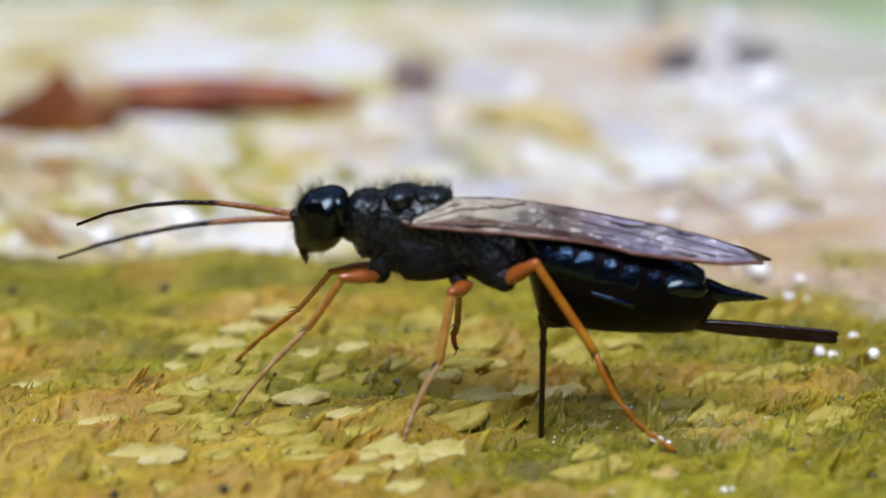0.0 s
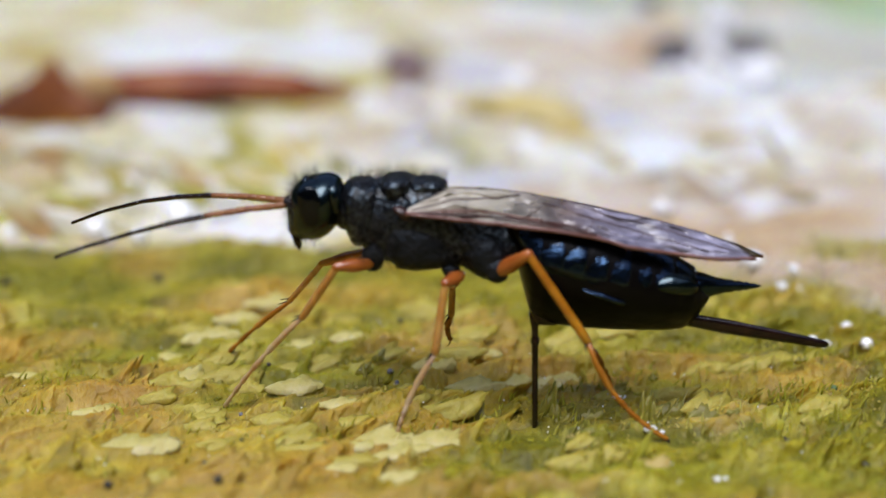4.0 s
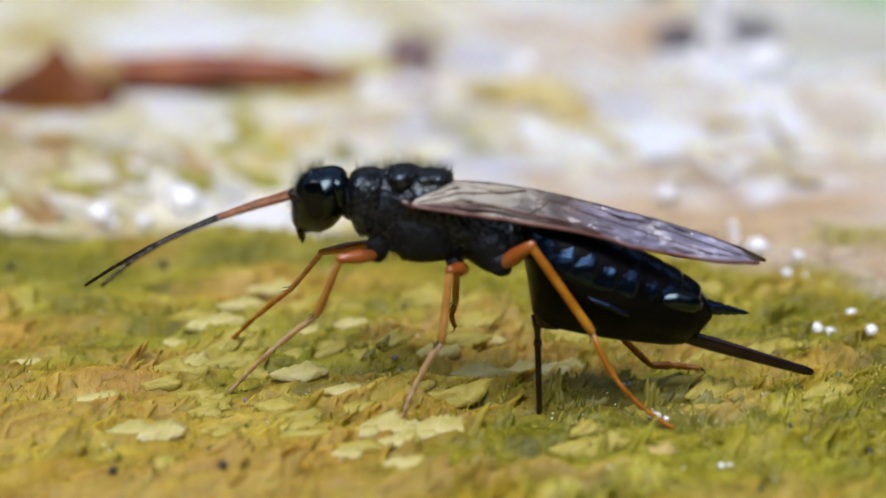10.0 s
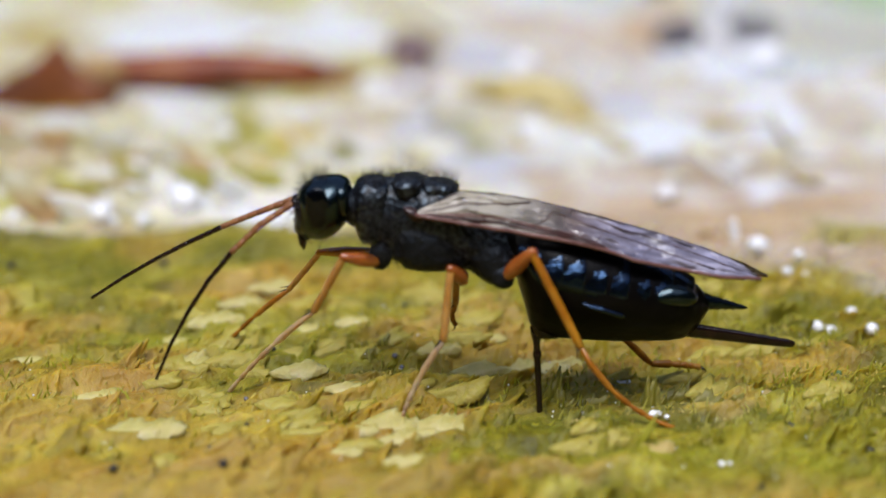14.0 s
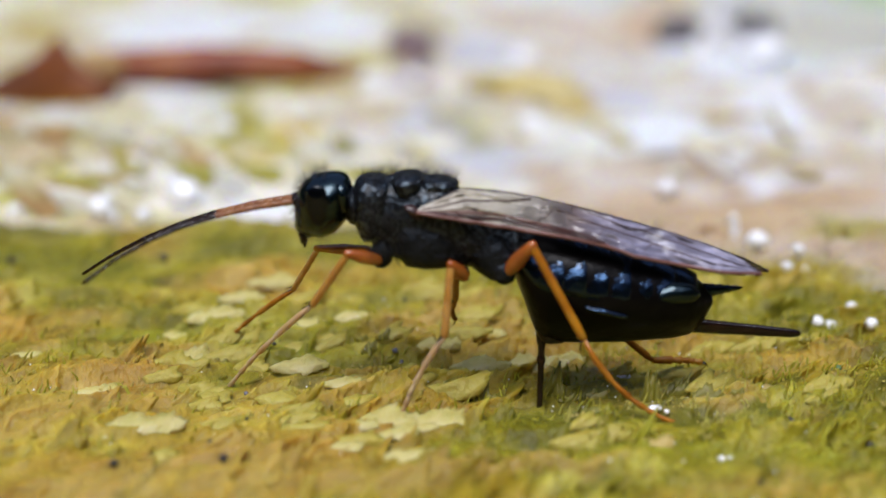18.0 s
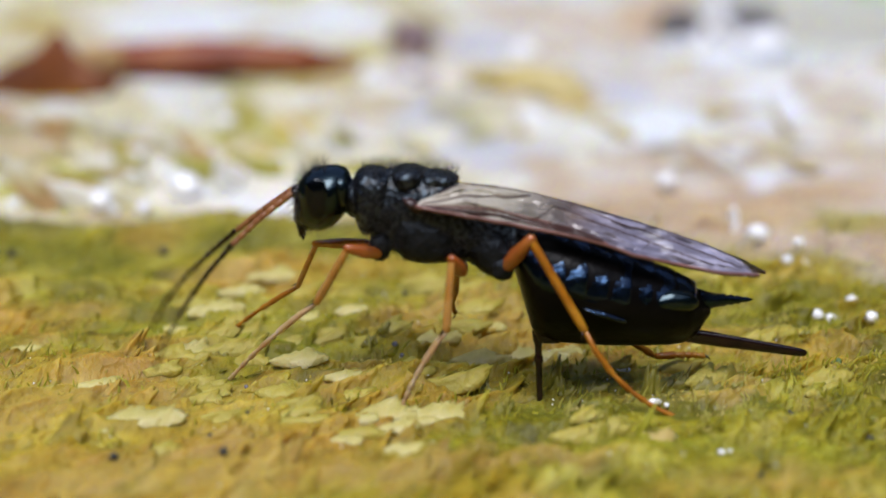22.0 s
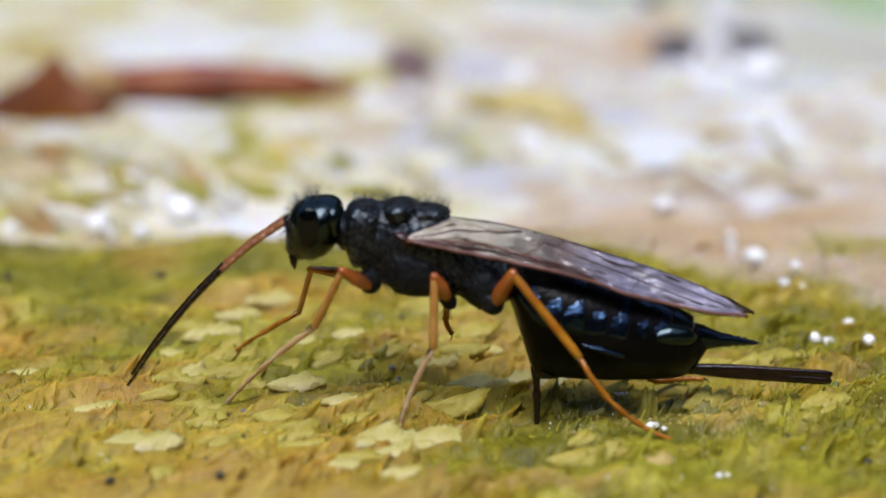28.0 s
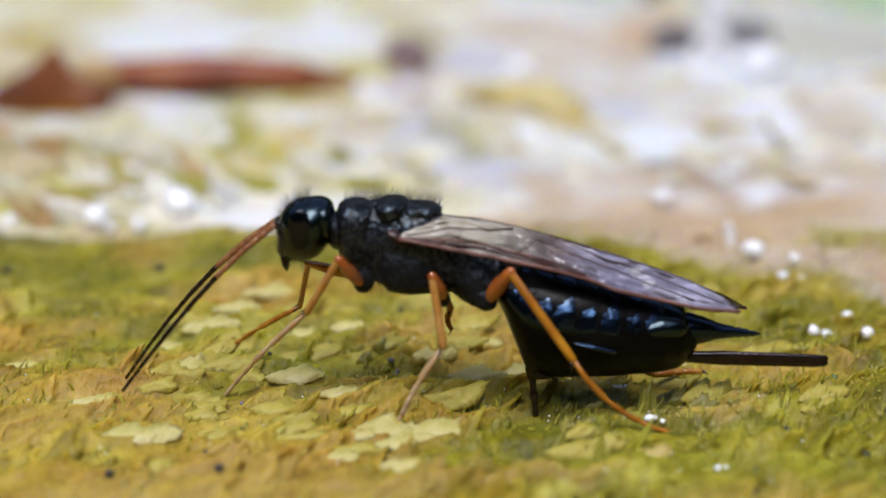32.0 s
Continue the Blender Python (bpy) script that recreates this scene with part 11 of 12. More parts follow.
    walk(LIMB["near_mid_femur"], [
        (0, seg(-3.11,-0.9,6.7,-3.78,-1.8,6.64)), (0.5, seg(-3.29,-0.82,6.88,-3.78,-1.8,6.64)), (1, seg(-3.15,-0.88,6.78,-3.78,-1.8,6.64)),
        (1.5, seg(-3.08,-0.92,6.73,-3.78,-1.8,6.63)), (2, seg(-3.19,-0.85,6.77,-3.78,-1.8,6.63)), (2.5, seg(-3.03,-0.97,6.79,-3.78,-1.8,6.63)),
        (3, seg(-3.13,-0.9,6.8,-3.77,-1.8,6.62)), (3.5, seg(-3.18,-0.86,6.75,-3.77,-1.8,6.62)), (5.5, seg(-3.06,-0.93,6.63,-3.77,-1.8,6.61)),
        (6, seg(-3.21,-0.84,6.73,-3.77,-1.8,6.61)), (6.5, seg(-3.01,-0.98,6.48,-3.77,-1.8,6.6)), (7, seg(-3.17,-0.86,6.69,-3.77,-1.8,6.6)),
        (7.5, seg(-3.01,-0.99,6.42,-3.77,-1.8,6.6)), (8, seg(-3.25,-0.81,6.55,-3.77,-1.8,6.59)), (8.5, seg(-3.04,-0.96,6.42,-3.77,-1.8,6.59)),
        (9, seg(-3.37,-0.76,6.43,-3.77,-1.8,6.59)), (9.5, seg(-3.11,-0.93,6.34,-3.77,-1.8,6.58)), (10, seg(-3.19,-0.86,6.38,-3.77,-1.8,6.58)),
        (10.5, seg(-3.13,-0.89,6.43,-3.77,-1.8,6.58)), (11, seg(-3.16,-0.88,6.38,-3.77,-1.8,6.57)), (11.5, seg(-3.1,-0.92,6.35,-3.76,-1.8,6.57)),
        (12, seg(-3.23,-0.88,6.21,-3.76,-1.8,6.57)), (12.5, seg(-3.17,-0.93,6.19,-3.76,-1.8,6.57)), (13, seg(-3.24,-1,5.97,-3.76,-1.8,6.56)),
        (13.5, seg(-3.26,-0.93,6.06,-3.76,-1.8,6.56)), (14, seg(-3.25,-1.07,5.88,-3.76,-1.8,6.56)), (14.5, seg(-3.25,-0.96,6.01,-3.76,-1.8,6.55)),
        (16.5, seg(-3.31,-0.95,5.96,-3.76,-1.8,6.54)), (17, seg(-3.22,-1.06,5.88,-3.76,-1.8,6.54)), (17.5, seg(-3.3,-0.99,5.91,-3.76,-1.8,6.53)),
        (18, seg(-3.21,-1.11,5.84,-3.76,-1.8,6.53)), (18.5, seg(-3.31,-0.96,5.94,-3.76,-1.8,6.53)), (19, seg(-3.25,-1.1,5.81,-3.76,-1.8,6.53)),
        (19.5, seg(-3.23,-1.05,5.87,-3.75,-1.8,6.52)), (20, seg(-3.3,-1.12,5.74,-3.74,-1.8,6.51)), (20.5, seg(-3.22,-1.12,5.78,-3.74,-1.8,6.51)),
        (21, seg(-3.27,-1.06,5.79,-3.73,-1.8,6.5)), (21.5, seg(-3.2,-1.2,5.71,-3.73,-1.8,6.5)), (22, seg(-3.28,-1.09,5.75,-3.72,-1.8,6.49)),
        (22.5, seg(-3.29,-1.23,5.62,-3.72,-1.8,6.48)), (23, seg(-3.28,-1.14,5.68,-3.71,-1.8,6.48)), (23.5, seg(-3.39,-1.25,5.6,-3.77,-1.8,6.5)),
        (24, seg(-3.38,-1.2,5.69,-3.83,-1.8,6.53)), (24.5, seg(-3.42,-1.26,5.68,-3.89,-1.8,6.55)), (25, seg(-3.5,-1.24,5.71,-3.94,-1.8,6.57)),
        (25.5, seg(-3.57,-1.26,5.71,-4,-1.8,6.6)), (27.5, seg(-3.79,-1.3,5.79,-4.24,-1.8,6.69)), (28, seg(-3.82,-1.34,5.81,-4.29,-1.8,6.71)),
        (28.5, seg(-3.85,-1.33,5.76,-4.3,-1.8,6.68)), (29, seg(-3.87,-1.34,5.72,-4.31,-1.8,6.64)), (29.5, seg(-3.8,-1.31,5.74,-4.31,-1.8,6.61)),
        (30, seg(-3.87,-1.3,5.68,-4.32,-1.8,6.57)), (30.5, seg(-3.82,-1.29,5.67,-4.32,-1.8,6.54)), (31, seg(-3.83,-1.33,5.61,-4.33,-1.8,6.5)),
        (31.5, seg(-3.84,-1.27,5.61,-4.33,-1.8,6.47)), (32, seg(-3.94,-1.3,5.51,-4.34,-1.8,6.43))])
    walk(LIMB["near_mid_tibia"], [
        (0, seg(-3.78,-1.8,6.64,-4.27,-2.04,3.81)), (0.5, seg(-3.78,-1.8,6.64,-4.26,-2.05,3.81)), (1, seg(-3.78,-1.8,6.64,-4.25,-2.05,3.81)),
        (1.5, seg(-3.78,-1.8,6.63,-4.24,-2.06,3.8)), (2, seg(-3.78,-1.8,6.63,-4.23,-2.06,3.8)), (2.5, seg(-3.78,-1.8,6.63,-4.23,-2.07,3.79)),
        (3, seg(-3.77,-1.8,6.62,-4.22,-2.07,3.79)), (3.5, seg(-3.77,-1.8,6.62,-4.21,-2.08,3.79)), (5.5, seg(-3.77,-1.8,6.61,-4.18,-2.1,3.77)),
        (6, seg(-3.77,-1.8,6.61,-4.17,-2.1,3.77)), (6.5, seg(-3.77,-1.8,6.6,-4.16,-2.11,3.76)), (7, seg(-3.77,-1.8,6.6,-4.15,-2.11,3.76)),
        (7.5, seg(-3.77,-1.8,6.6,-4.15,-2.11,3.76)), (8, seg(-3.77,-1.8,6.59,-4.14,-2.12,3.75)), (8.5, seg(-3.77,-1.8,6.59,-4.13,-2.12,3.75)),
        (9, seg(-3.77,-1.8,6.59,-4.12,-2.13,3.75)), (9.5, seg(-3.77,-1.8,6.58,-4.12,-2.13,3.74)), (10, seg(-3.77,-1.8,6.58,-4.11,-2.13,3.74)),
        (10.5, seg(-3.77,-1.8,6.58,-4.1,-2.14,3.74)), (11, seg(-3.77,-1.8,6.57,-4.1,-2.14,3.73)), (11.5, seg(-3.76,-1.8,6.57,-4.09,-2.15,3.73)),
        (12, seg(-3.76,-1.8,6.57,-4.08,-2.15,3.73)), (12.5, seg(-3.76,-1.8,6.57,-4.08,-2.15,3.72)), (13, seg(-3.76,-1.8,6.56,-4.07,-2.16,3.72)),
        (13.5, seg(-3.76,-1.8,6.56,-4.07,-2.16,3.72)), (14, seg(-3.76,-1.8,6.56,-4.06,-2.16,3.71)), (14.5, seg(-3.76,-1.8,6.55,-4.05,-2.17,3.71)),
        (16.5, seg(-3.76,-1.8,6.54,-4.03,-2.18,3.7)), (17, seg(-3.76,-1.8,6.54,-4.02,-2.19,3.69)), (17.5, seg(-3.76,-1.8,6.53,-4.02,-2.19,3.69)),
        (18, seg(-3.76,-1.8,6.53,-4.01,-2.19,3.69)), (18.5, seg(-3.76,-1.8,6.53,-4.01,-2.2,3.69)), (19, seg(-3.76,-1.8,6.53,-4,-2.2,3.68)),
        (19.5, seg(-3.75,-1.8,6.52,-3.99,-2.21,3.68)), (20, seg(-3.74,-1.8,6.51,-3.98,-2.21,3.67)), (20.5, seg(-3.74,-1.8,6.51,-3.97,-2.22,3.67)),
        (21, seg(-3.73,-1.8,6.5,-3.96,-2.22,3.66)), (21.5, seg(-3.73,-1.8,6.5,-3.96,-2.23,3.66)), (22, seg(-3.72,-1.8,6.49,-3.95,-2.24,3.65)),
        (22.5, seg(-3.72,-1.8,6.48,-3.94,-2.24,3.65)), (23, seg(-3.71,-1.8,6.48,-3.93,-2.25,3.64)), (23.5, seg(-3.77,-1.8,6.5,-3.96,-2.23,3.66)),
        (24, seg(-3.83,-1.8,6.53,-3.99,-2.21,3.68)), (24.5, seg(-3.89,-1.8,6.55,-4.03,-2.19,3.7)), (25, seg(-3.94,-1.8,6.57,-4.07,-2.17,3.72)),
        (25.5, seg(-4,-1.8,6.6,-4.11,-2.15,3.74)), (27.5, seg(-4.24,-1.8,6.69,-4.29,-2.08,3.82)), (28, seg(-4.29,-1.8,6.71,-4.35,-2.06,3.84)),
        (28.5, seg(-4.3,-1.8,6.68,-4.27,-2.09,3.81)), (29, seg(-4.31,-1.8,6.64,-4.2,-2.12,3.78)), (29.5, seg(-4.31,-1.8,6.61,-4.14,-2.15,3.75)),
        (30, seg(-4.32,-1.8,6.57,-4.08,-2.17,3.72)), (30.5, seg(-4.32,-1.8,6.54,-4.03,-2.19,3.7)), (31, seg(-4.33,-1.8,6.5,-3.98,-2.21,3.67)),
        (31.5, seg(-4.33,-1.8,6.47,-3.93,-2.23,3.65)), (32, seg(-4.34,-1.8,6.43,-3.89,-2.25,3.62))])
    walk(LIMB["near_mid_tarsus"], [
        (0, seg(-4.27,-2.04,3.81,-5.82,-1.92,0.05)), (0.5, seg(-4.26,-2.05,3.81,-5.82,-1.92,0.05)), (1, seg(-4.25,-2.05,3.81,-5.82,-1.92,0.05)),
        (1.5, seg(-4.24,-2.06,3.8,-5.82,-1.92,0.05)), (2, seg(-4.23,-2.06,3.8,-5.82,-1.92,0.05)), (2.5, seg(-4.23,-2.07,3.79,-5.82,-1.92,0.05)),
        (3, seg(-4.22,-2.07,3.79,-5.82,-1.92,0.05)), (3.5, seg(-4.21,-2.08,3.79,-5.82,-1.92,0.05)), (5.5, seg(-4.18,-2.1,3.77,-5.82,-1.92,0.05)),
        (6, seg(-4.17,-2.1,3.77,-5.82,-1.92,0.05)), (6.5, seg(-4.16,-2.11,3.76,-5.82,-1.92,0.05)), (7, seg(-4.15,-2.11,3.76,-5.82,-1.92,0.05)),
        (7.5, seg(-4.15,-2.11,3.76,-5.82,-1.92,0.05)), (8, seg(-4.14,-2.12,3.75,-5.82,-1.92,0.05)), (8.5, seg(-4.13,-2.12,3.75,-5.82,-1.92,0.05)),
        (9, seg(-4.12,-2.13,3.75,-5.82,-1.92,0.05)), (9.5, seg(-4.12,-2.13,3.74,-5.82,-1.92,0.05)), (10, seg(-4.11,-2.13,3.74,-5.82,-1.92,0.05)),
        (10.5, seg(-4.1,-2.14,3.74,-5.82,-1.92,0.05)), (11, seg(-4.1,-2.14,3.73,-5.82,-1.92,0.05)), (11.5, seg(-4.09,-2.15,3.73,-5.82,-1.92,0.05)),
        (12, seg(-4.08,-2.15,3.73,-5.82,-1.92,0.05)), (12.5, seg(-4.08,-2.15,3.72,-5.82,-1.92,0.05)), (13, seg(-4.07,-2.16,3.72,-5.82,-1.92,0.05)),
        (13.5, seg(-4.07,-2.16,3.72,-5.82,-1.92,0.05)), (14, seg(-4.06,-2.16,3.71,-5.82,-1.92,0.05)), (14.5, seg(-4.05,-2.17,3.71,-5.82,-1.92,0.05)),
        (16.5, seg(-4.03,-2.18,3.7,-5.82,-1.92,0.05)), (17, seg(-4.02,-2.19,3.69,-5.82,-1.92,0.05)), (17.5, seg(-4.02,-2.19,3.69,-5.82,-1.92,0.05)),
        (18, seg(-4.01,-2.19,3.69,-5.82,-1.92,0.05)), (18.5, seg(-4.01,-2.2,3.69,-5.82,-1.92,0.05)), (19, seg(-4,-2.2,3.68,-5.82,-1.92,0.05)),
        (19.5, seg(-3.99,-2.21,3.68,-5.82,-1.92,0.05)), (20, seg(-3.98,-2.21,3.67,-5.82,-1.92,0.05)), (20.5, seg(-3.97,-2.22,3.67,-5.82,-1.92,0.05)),
        (21, seg(-3.96,-2.22,3.66,-5.82,-1.92,0.05)), (21.5, seg(-3.96,-2.23,3.66,-5.82,-1.92,0.05)), (22, seg(-3.95,-2.24,3.65,-5.82,-1.92,0.05)),
        (22.5, seg(-3.94,-2.24,3.65,-5.82,-1.92,0.05)), (23, seg(-3.93,-2.25,3.64,-5.82,-1.92,0.05)), (23.5, seg(-3.96,-2.23,3.66,-5.82,-1.92,0.05)),
        (24, seg(-3.99,-2.21,3.68,-5.82,-1.92,0.05)), (24.5, seg(-4.03,-2.19,3.7,-5.82,-1.92,0.05)), (25, seg(-4.07,-2.17,3.72,-5.82,-1.92,0.05)),
        (25.5, seg(-4.11,-2.15,3.74,-5.82,-1.92,0.05)), (27.5, seg(-4.29,-2.08,3.82,-5.82,-1.92,0.05)), (28, seg(-4.35,-2.06,3.84,-5.82,-1.92,0.05)),
        (28.5, seg(-4.27,-2.09,3.81,-5.82,-1.92,0.05)), (29, seg(-4.2,-2.12,3.78,-5.82,-1.92,0.05)), (29.5, seg(-4.14,-2.15,3.75,-5.82,-1.92,0.05)),
        (30, seg(-4.08,-2.17,3.72,-5.82,-1.92,0.05)), (30.5, seg(-4.03,-2.19,3.7,-5.82,-1.92,0.05)), (31, seg(-3.98,-2.21,3.67,-5.82,-1.92,0.05)),
        (31.5, seg(-3.93,-2.23,3.65,-5.82,-1.92,0.05)), (32, seg(-3.89,-2.25,3.62,-5.82,-1.92,0.05))])
    walk(LIMB["far_mid_femur"], [
        (0, seg(-3.27,1.18,6.09,-3.45,1.6,5.58)), (0.5, seg(-3.4,1.21,6.14,-3.45,1.6,5.58)), (1, seg(-3.31,1.2,6.11,-3.45,1.6,5.57)),
        (1.5, seg(-3.25,1.2,6.09,-3.45,1.6,5.57)), (2, seg(-3.34,1.19,6.11,-3.46,1.6,5.57)), (2.5, seg(-3.22,1.22,6.09,-3.46,1.6,5.57)),
        (3, seg(-3.29,1.21,6.1,-3.46,1.6,5.56)), (3.5, seg(-3.33,1.19,6.1,-3.46,1.6,5.56)), (5.5, seg(-3.23,1.18,6.04,-3.46,1.6,5.55)),
        (6, seg(-3.35,1.19,6.08,-3.47,1.6,5.55)), (6.5, seg(-3.16,1.16,5.97,-3.47,1.6,5.55)), (7, seg(-3.32,1.18,6.07,-3.47,1.6,5.54)),
        (7.5, seg(-3.14,1.14,5.93,-3.47,1.6,5.54)), (8, seg(-3.36,1.14,6.03,-3.47,1.6,5.54)), (8.5, seg(-3.17,1.14,5.94,-3.47,1.6,5.53)),
        (9, seg(-3.44,1.1,6,-3.47,1.6,5.53)), (9.5, seg(-3.21,1.1,5.92,-3.47,1.6,5.53)), (10, seg(-3.3,1.1,5.96,-3.48,1.6,5.53)),
        (10.5, seg(-3.25,1.12,5.96,-3.48,1.6,5.52)), (11, seg(-3.27,1.11,5.95,-3.48,1.6,5.52)), (11.5, seg(-3.22,1.11,5.92,-3.48,1.6,5.52)),
        (12, seg(-3.3,1.05,5.88,-3.48,1.6,5.52)), (12.5, seg(-3.23,1.05,5.84,-3.48,1.6,5.51)), (13, seg(-3.22,0.98,5.65,-3.48,1.6,5.51)),
        (13.5, seg(-3.28,0.99,5.76,-3.48,1.6,5.51)), (14, seg(-3.18,0.98,5.5,-3.49,1.6,5.51)), (14.5, seg(-3.26,0.98,5.71,-3.49,1.6,5.5)),
        (16.5, seg(-3.31,0.96,5.67,-3.49,1.6,5.49)), (17, seg(-3.17,0.99,5.51,-3.49,1.6,5.49)), (17.5, seg(-3.28,0.96,5.6,-3.49,1.6,5.49)),
        (18, seg(-3.13,1.02,5.42,-3.5,1.6,5.49)), (18.5, seg(-3.3,0.96,5.65,-3.5,1.6,5.48)), (19, seg(-3.17,1,5.4,-3.5,1.6,5.48)),
        (19.5, seg(-3.17,0.99,5.5,-3.49,1.6,5.48)), (20, seg(-3.21,1,5.31,-3.49,1.6,5.48)), (20.5, seg(-3.14,1.02,5.35,-3.48,1.6,5.48)),
        (21, seg(-3.2,0.97,5.42,-3.47,1.6,5.48)), (21.5, seg(-3.09,1.09,5.21,-3.47,1.6,5.48)), (22, seg(-3.2,0.98,5.35,-3.46,1.6,5.48)),
        (22.5, seg(-3.18,1.11,5.08,-3.46,1.6,5.48)), (23, seg(-3.19,1.02,5.23,-3.45,1.6,5.48)), (23.5, seg(-3.28,1.14,5.05,-3.51,1.6,5.5)),
        (24, seg(-3.27,1.09,5.18,-3.57,1.6,5.52)), (24.5, seg(-3.31,1.15,5.14,-3.64,1.6,5.54)), (25, seg(-3.39,1.12,5.18,-3.7,1.6,5.56)),
        (25.5, seg(-3.46,1.14,5.16,-3.76,1.6,5.58)), (27.5, seg(-3.69,1.19,5.21,-4.01,1.6,5.66)), (28, seg(-3.72,1.24,5.21,-4.07,1.6,5.68)),
        (28.5, seg(-3.75,1.23,5.16,-4.08,1.6,5.64)), (29, seg(-3.77,1.23,5.12,-4.08,1.6,5.6)), (29.5, seg(-3.71,1.2,5.15,-4.09,1.6,5.57)),
        (30, seg(-3.77,1.18,5.09,-4.09,1.6,5.53)), (30.5, seg(-3.73,1.18,5.1,-4.1,1.6,5.49)), (31, seg(-3.74,1.22,5.01,-4.11,1.6,5.46)),
        (31.5, seg(-3.74,1.16,5.04,-4.11,1.6,5.42)), (32, seg(-3.84,1.18,4.91,-4.12,1.6,5.38))])
    walk(LIMB["far_mid_tibia"], [
        (0, seg(-3.45,1.6,5.58,-3.5,2.37,4.03)), (0.5, seg(-3.45,1.6,5.58,-3.5,2.37,4.02)), (1, seg(-3.45,1.6,5.57,-3.5,2.37,4.02)),
        (1.5, seg(-3.45,1.6,5.57,-3.5,2.37,4.02)), (2, seg(-3.46,1.6,5.57,-3.5,2.37,4.02)), (2.5, seg(-3.46,1.6,5.57,-3.5,2.37,4.01)),
        (3, seg(-3.46,1.6,5.56,-3.5,2.37,4.01)), (3.5, seg(-3.46,1.6,5.56,-3.5,2.38,4.01)), (5.5, seg(-3.46,1.6,5.55,-3.51,2.38,4)), (6, seg(-3.47,1.6,5.55,-3.51,2.38,4)),
        (6.5, seg(-3.47,1.6,5.55,-3.51,2.38,4)), (7, seg(-3.47,1.6,5.54,-3.51,2.38,3.99)), (7.5, seg(-3.47,1.6,5.54,-3.51,2.38,3.99)),
        (8, seg(-3.47,1.6,5.54,-3.51,2.38,3.99)), (8.5, seg(-3.47,1.6,5.53,-3.51,2.38,3.99)), (9, seg(-3.47,1.6,5.53,-3.51,2.37,3.98)),
        (9.5, seg(-3.47,1.6,5.53,-3.51,2.36,3.97)), (10, seg(-3.48,1.6,5.53,-3.52,2.34,3.96)), (10.5, seg(-3.48,1.6,5.52,-3.52,2.33,3.95)),
        (11, seg(-3.48,1.6,5.52,-3.52,2.32,3.94)), (11.5, seg(-3.48,1.6,5.52,-3.52,2.31,3.94)), (12, seg(-3.48,1.6,5.52,-3.52,2.3,3.93)),
        (12.5, seg(-3.48,1.6,5.51,-3.52,2.29,3.92)), (13, seg(-3.48,1.6,5.51,-3.53,2.28,3.92)), (13.5, seg(-3.48,1.6,5.51,-3.53,2.27,3.91)),
        (14, seg(-3.49,1.6,5.51,-3.53,2.26,3.9)), (14.5, seg(-3.49,1.6,5.5,-3.53,2.26,3.9)), (16.5, seg(-3.49,1.6,5.49,-3.53,2.23,3.88)),
        (17, seg(-3.49,1.6,5.49,-3.53,2.22,3.87)), (17.5, seg(-3.49,1.6,5.49,-3.53,2.22,3.87)), (18, seg(-3.5,1.6,5.49,-3.54,2.21,3.86)),
        (18.5, seg(-3.5,1.6,5.48,-3.54,2.21,3.86)), (19, seg(-3.5,1.6,5.48,-3.54,2.2,3.85)), (19.5, seg(-3.49,1.6,5.48,-3.54,2.2,3.85)),
        (20, seg(-3.49,1.6,5.48,-3.54,2.2,3.85)), (20.5, seg(-3.48,1.6,5.48,-3.54,2.2,3.85)), (21, seg(-3.47,1.6,5.48,-3.54,2.2,3.85)),
        (21.5, seg(-3.47,1.6,5.48,-3.54,2.2,3.85)), (22, seg(-3.46,1.6,5.48,-3.54,2.2,3.85)), (22.5, seg(-3.46,1.6,5.48,-3.54,2.2,3.86)),
        (23, seg(-3.45,1.6,5.48,-3.54,2.2,3.86)), (23.5, seg(-3.51,1.6,5.5,-3.53,2.25,3.89)), (24, seg(-3.57,1.6,5.52,-3.54,2.31,3.94)),
        (24.5, seg(-3.64,1.6,5.54,-3.57,2.38,3.99)), (25, seg(-3.7,1.6,5.56,-3.59,2.38,4.01)), (25.5, seg(-3.76,1.6,5.58,-3.62,2.37,4.03)),
        (27.5, seg(-4.01,1.6,5.66,-3.73,2.35,4.12)), (28, seg(-4.07,1.6,5.68,-3.76,2.35,4.14)), (28.5, seg(-4.08,1.6,5.64,-3.75,2.36,4.11)),
        (29, seg(-4.08,1.6,5.6,-3.75,2.36,4.08)), (29.5, seg(-4.09,1.6,5.57,-3.75,2.37,4.05)), (30, seg(-4.09,1.6,5.53,-3.75,2.38,4.02)),
        (30.5, seg(-4.1,1.6,5.49,-3.75,2.39,3.99)), (31, seg(-4.11,1.6,5.46,-3.68,2.32,3.94)), (31.5, seg(-4.11,1.6,5.42,-3.6,2.25,3.89)),
        (32, seg(-4.12,1.6,5.38,-3.55,2.21,3.86))])
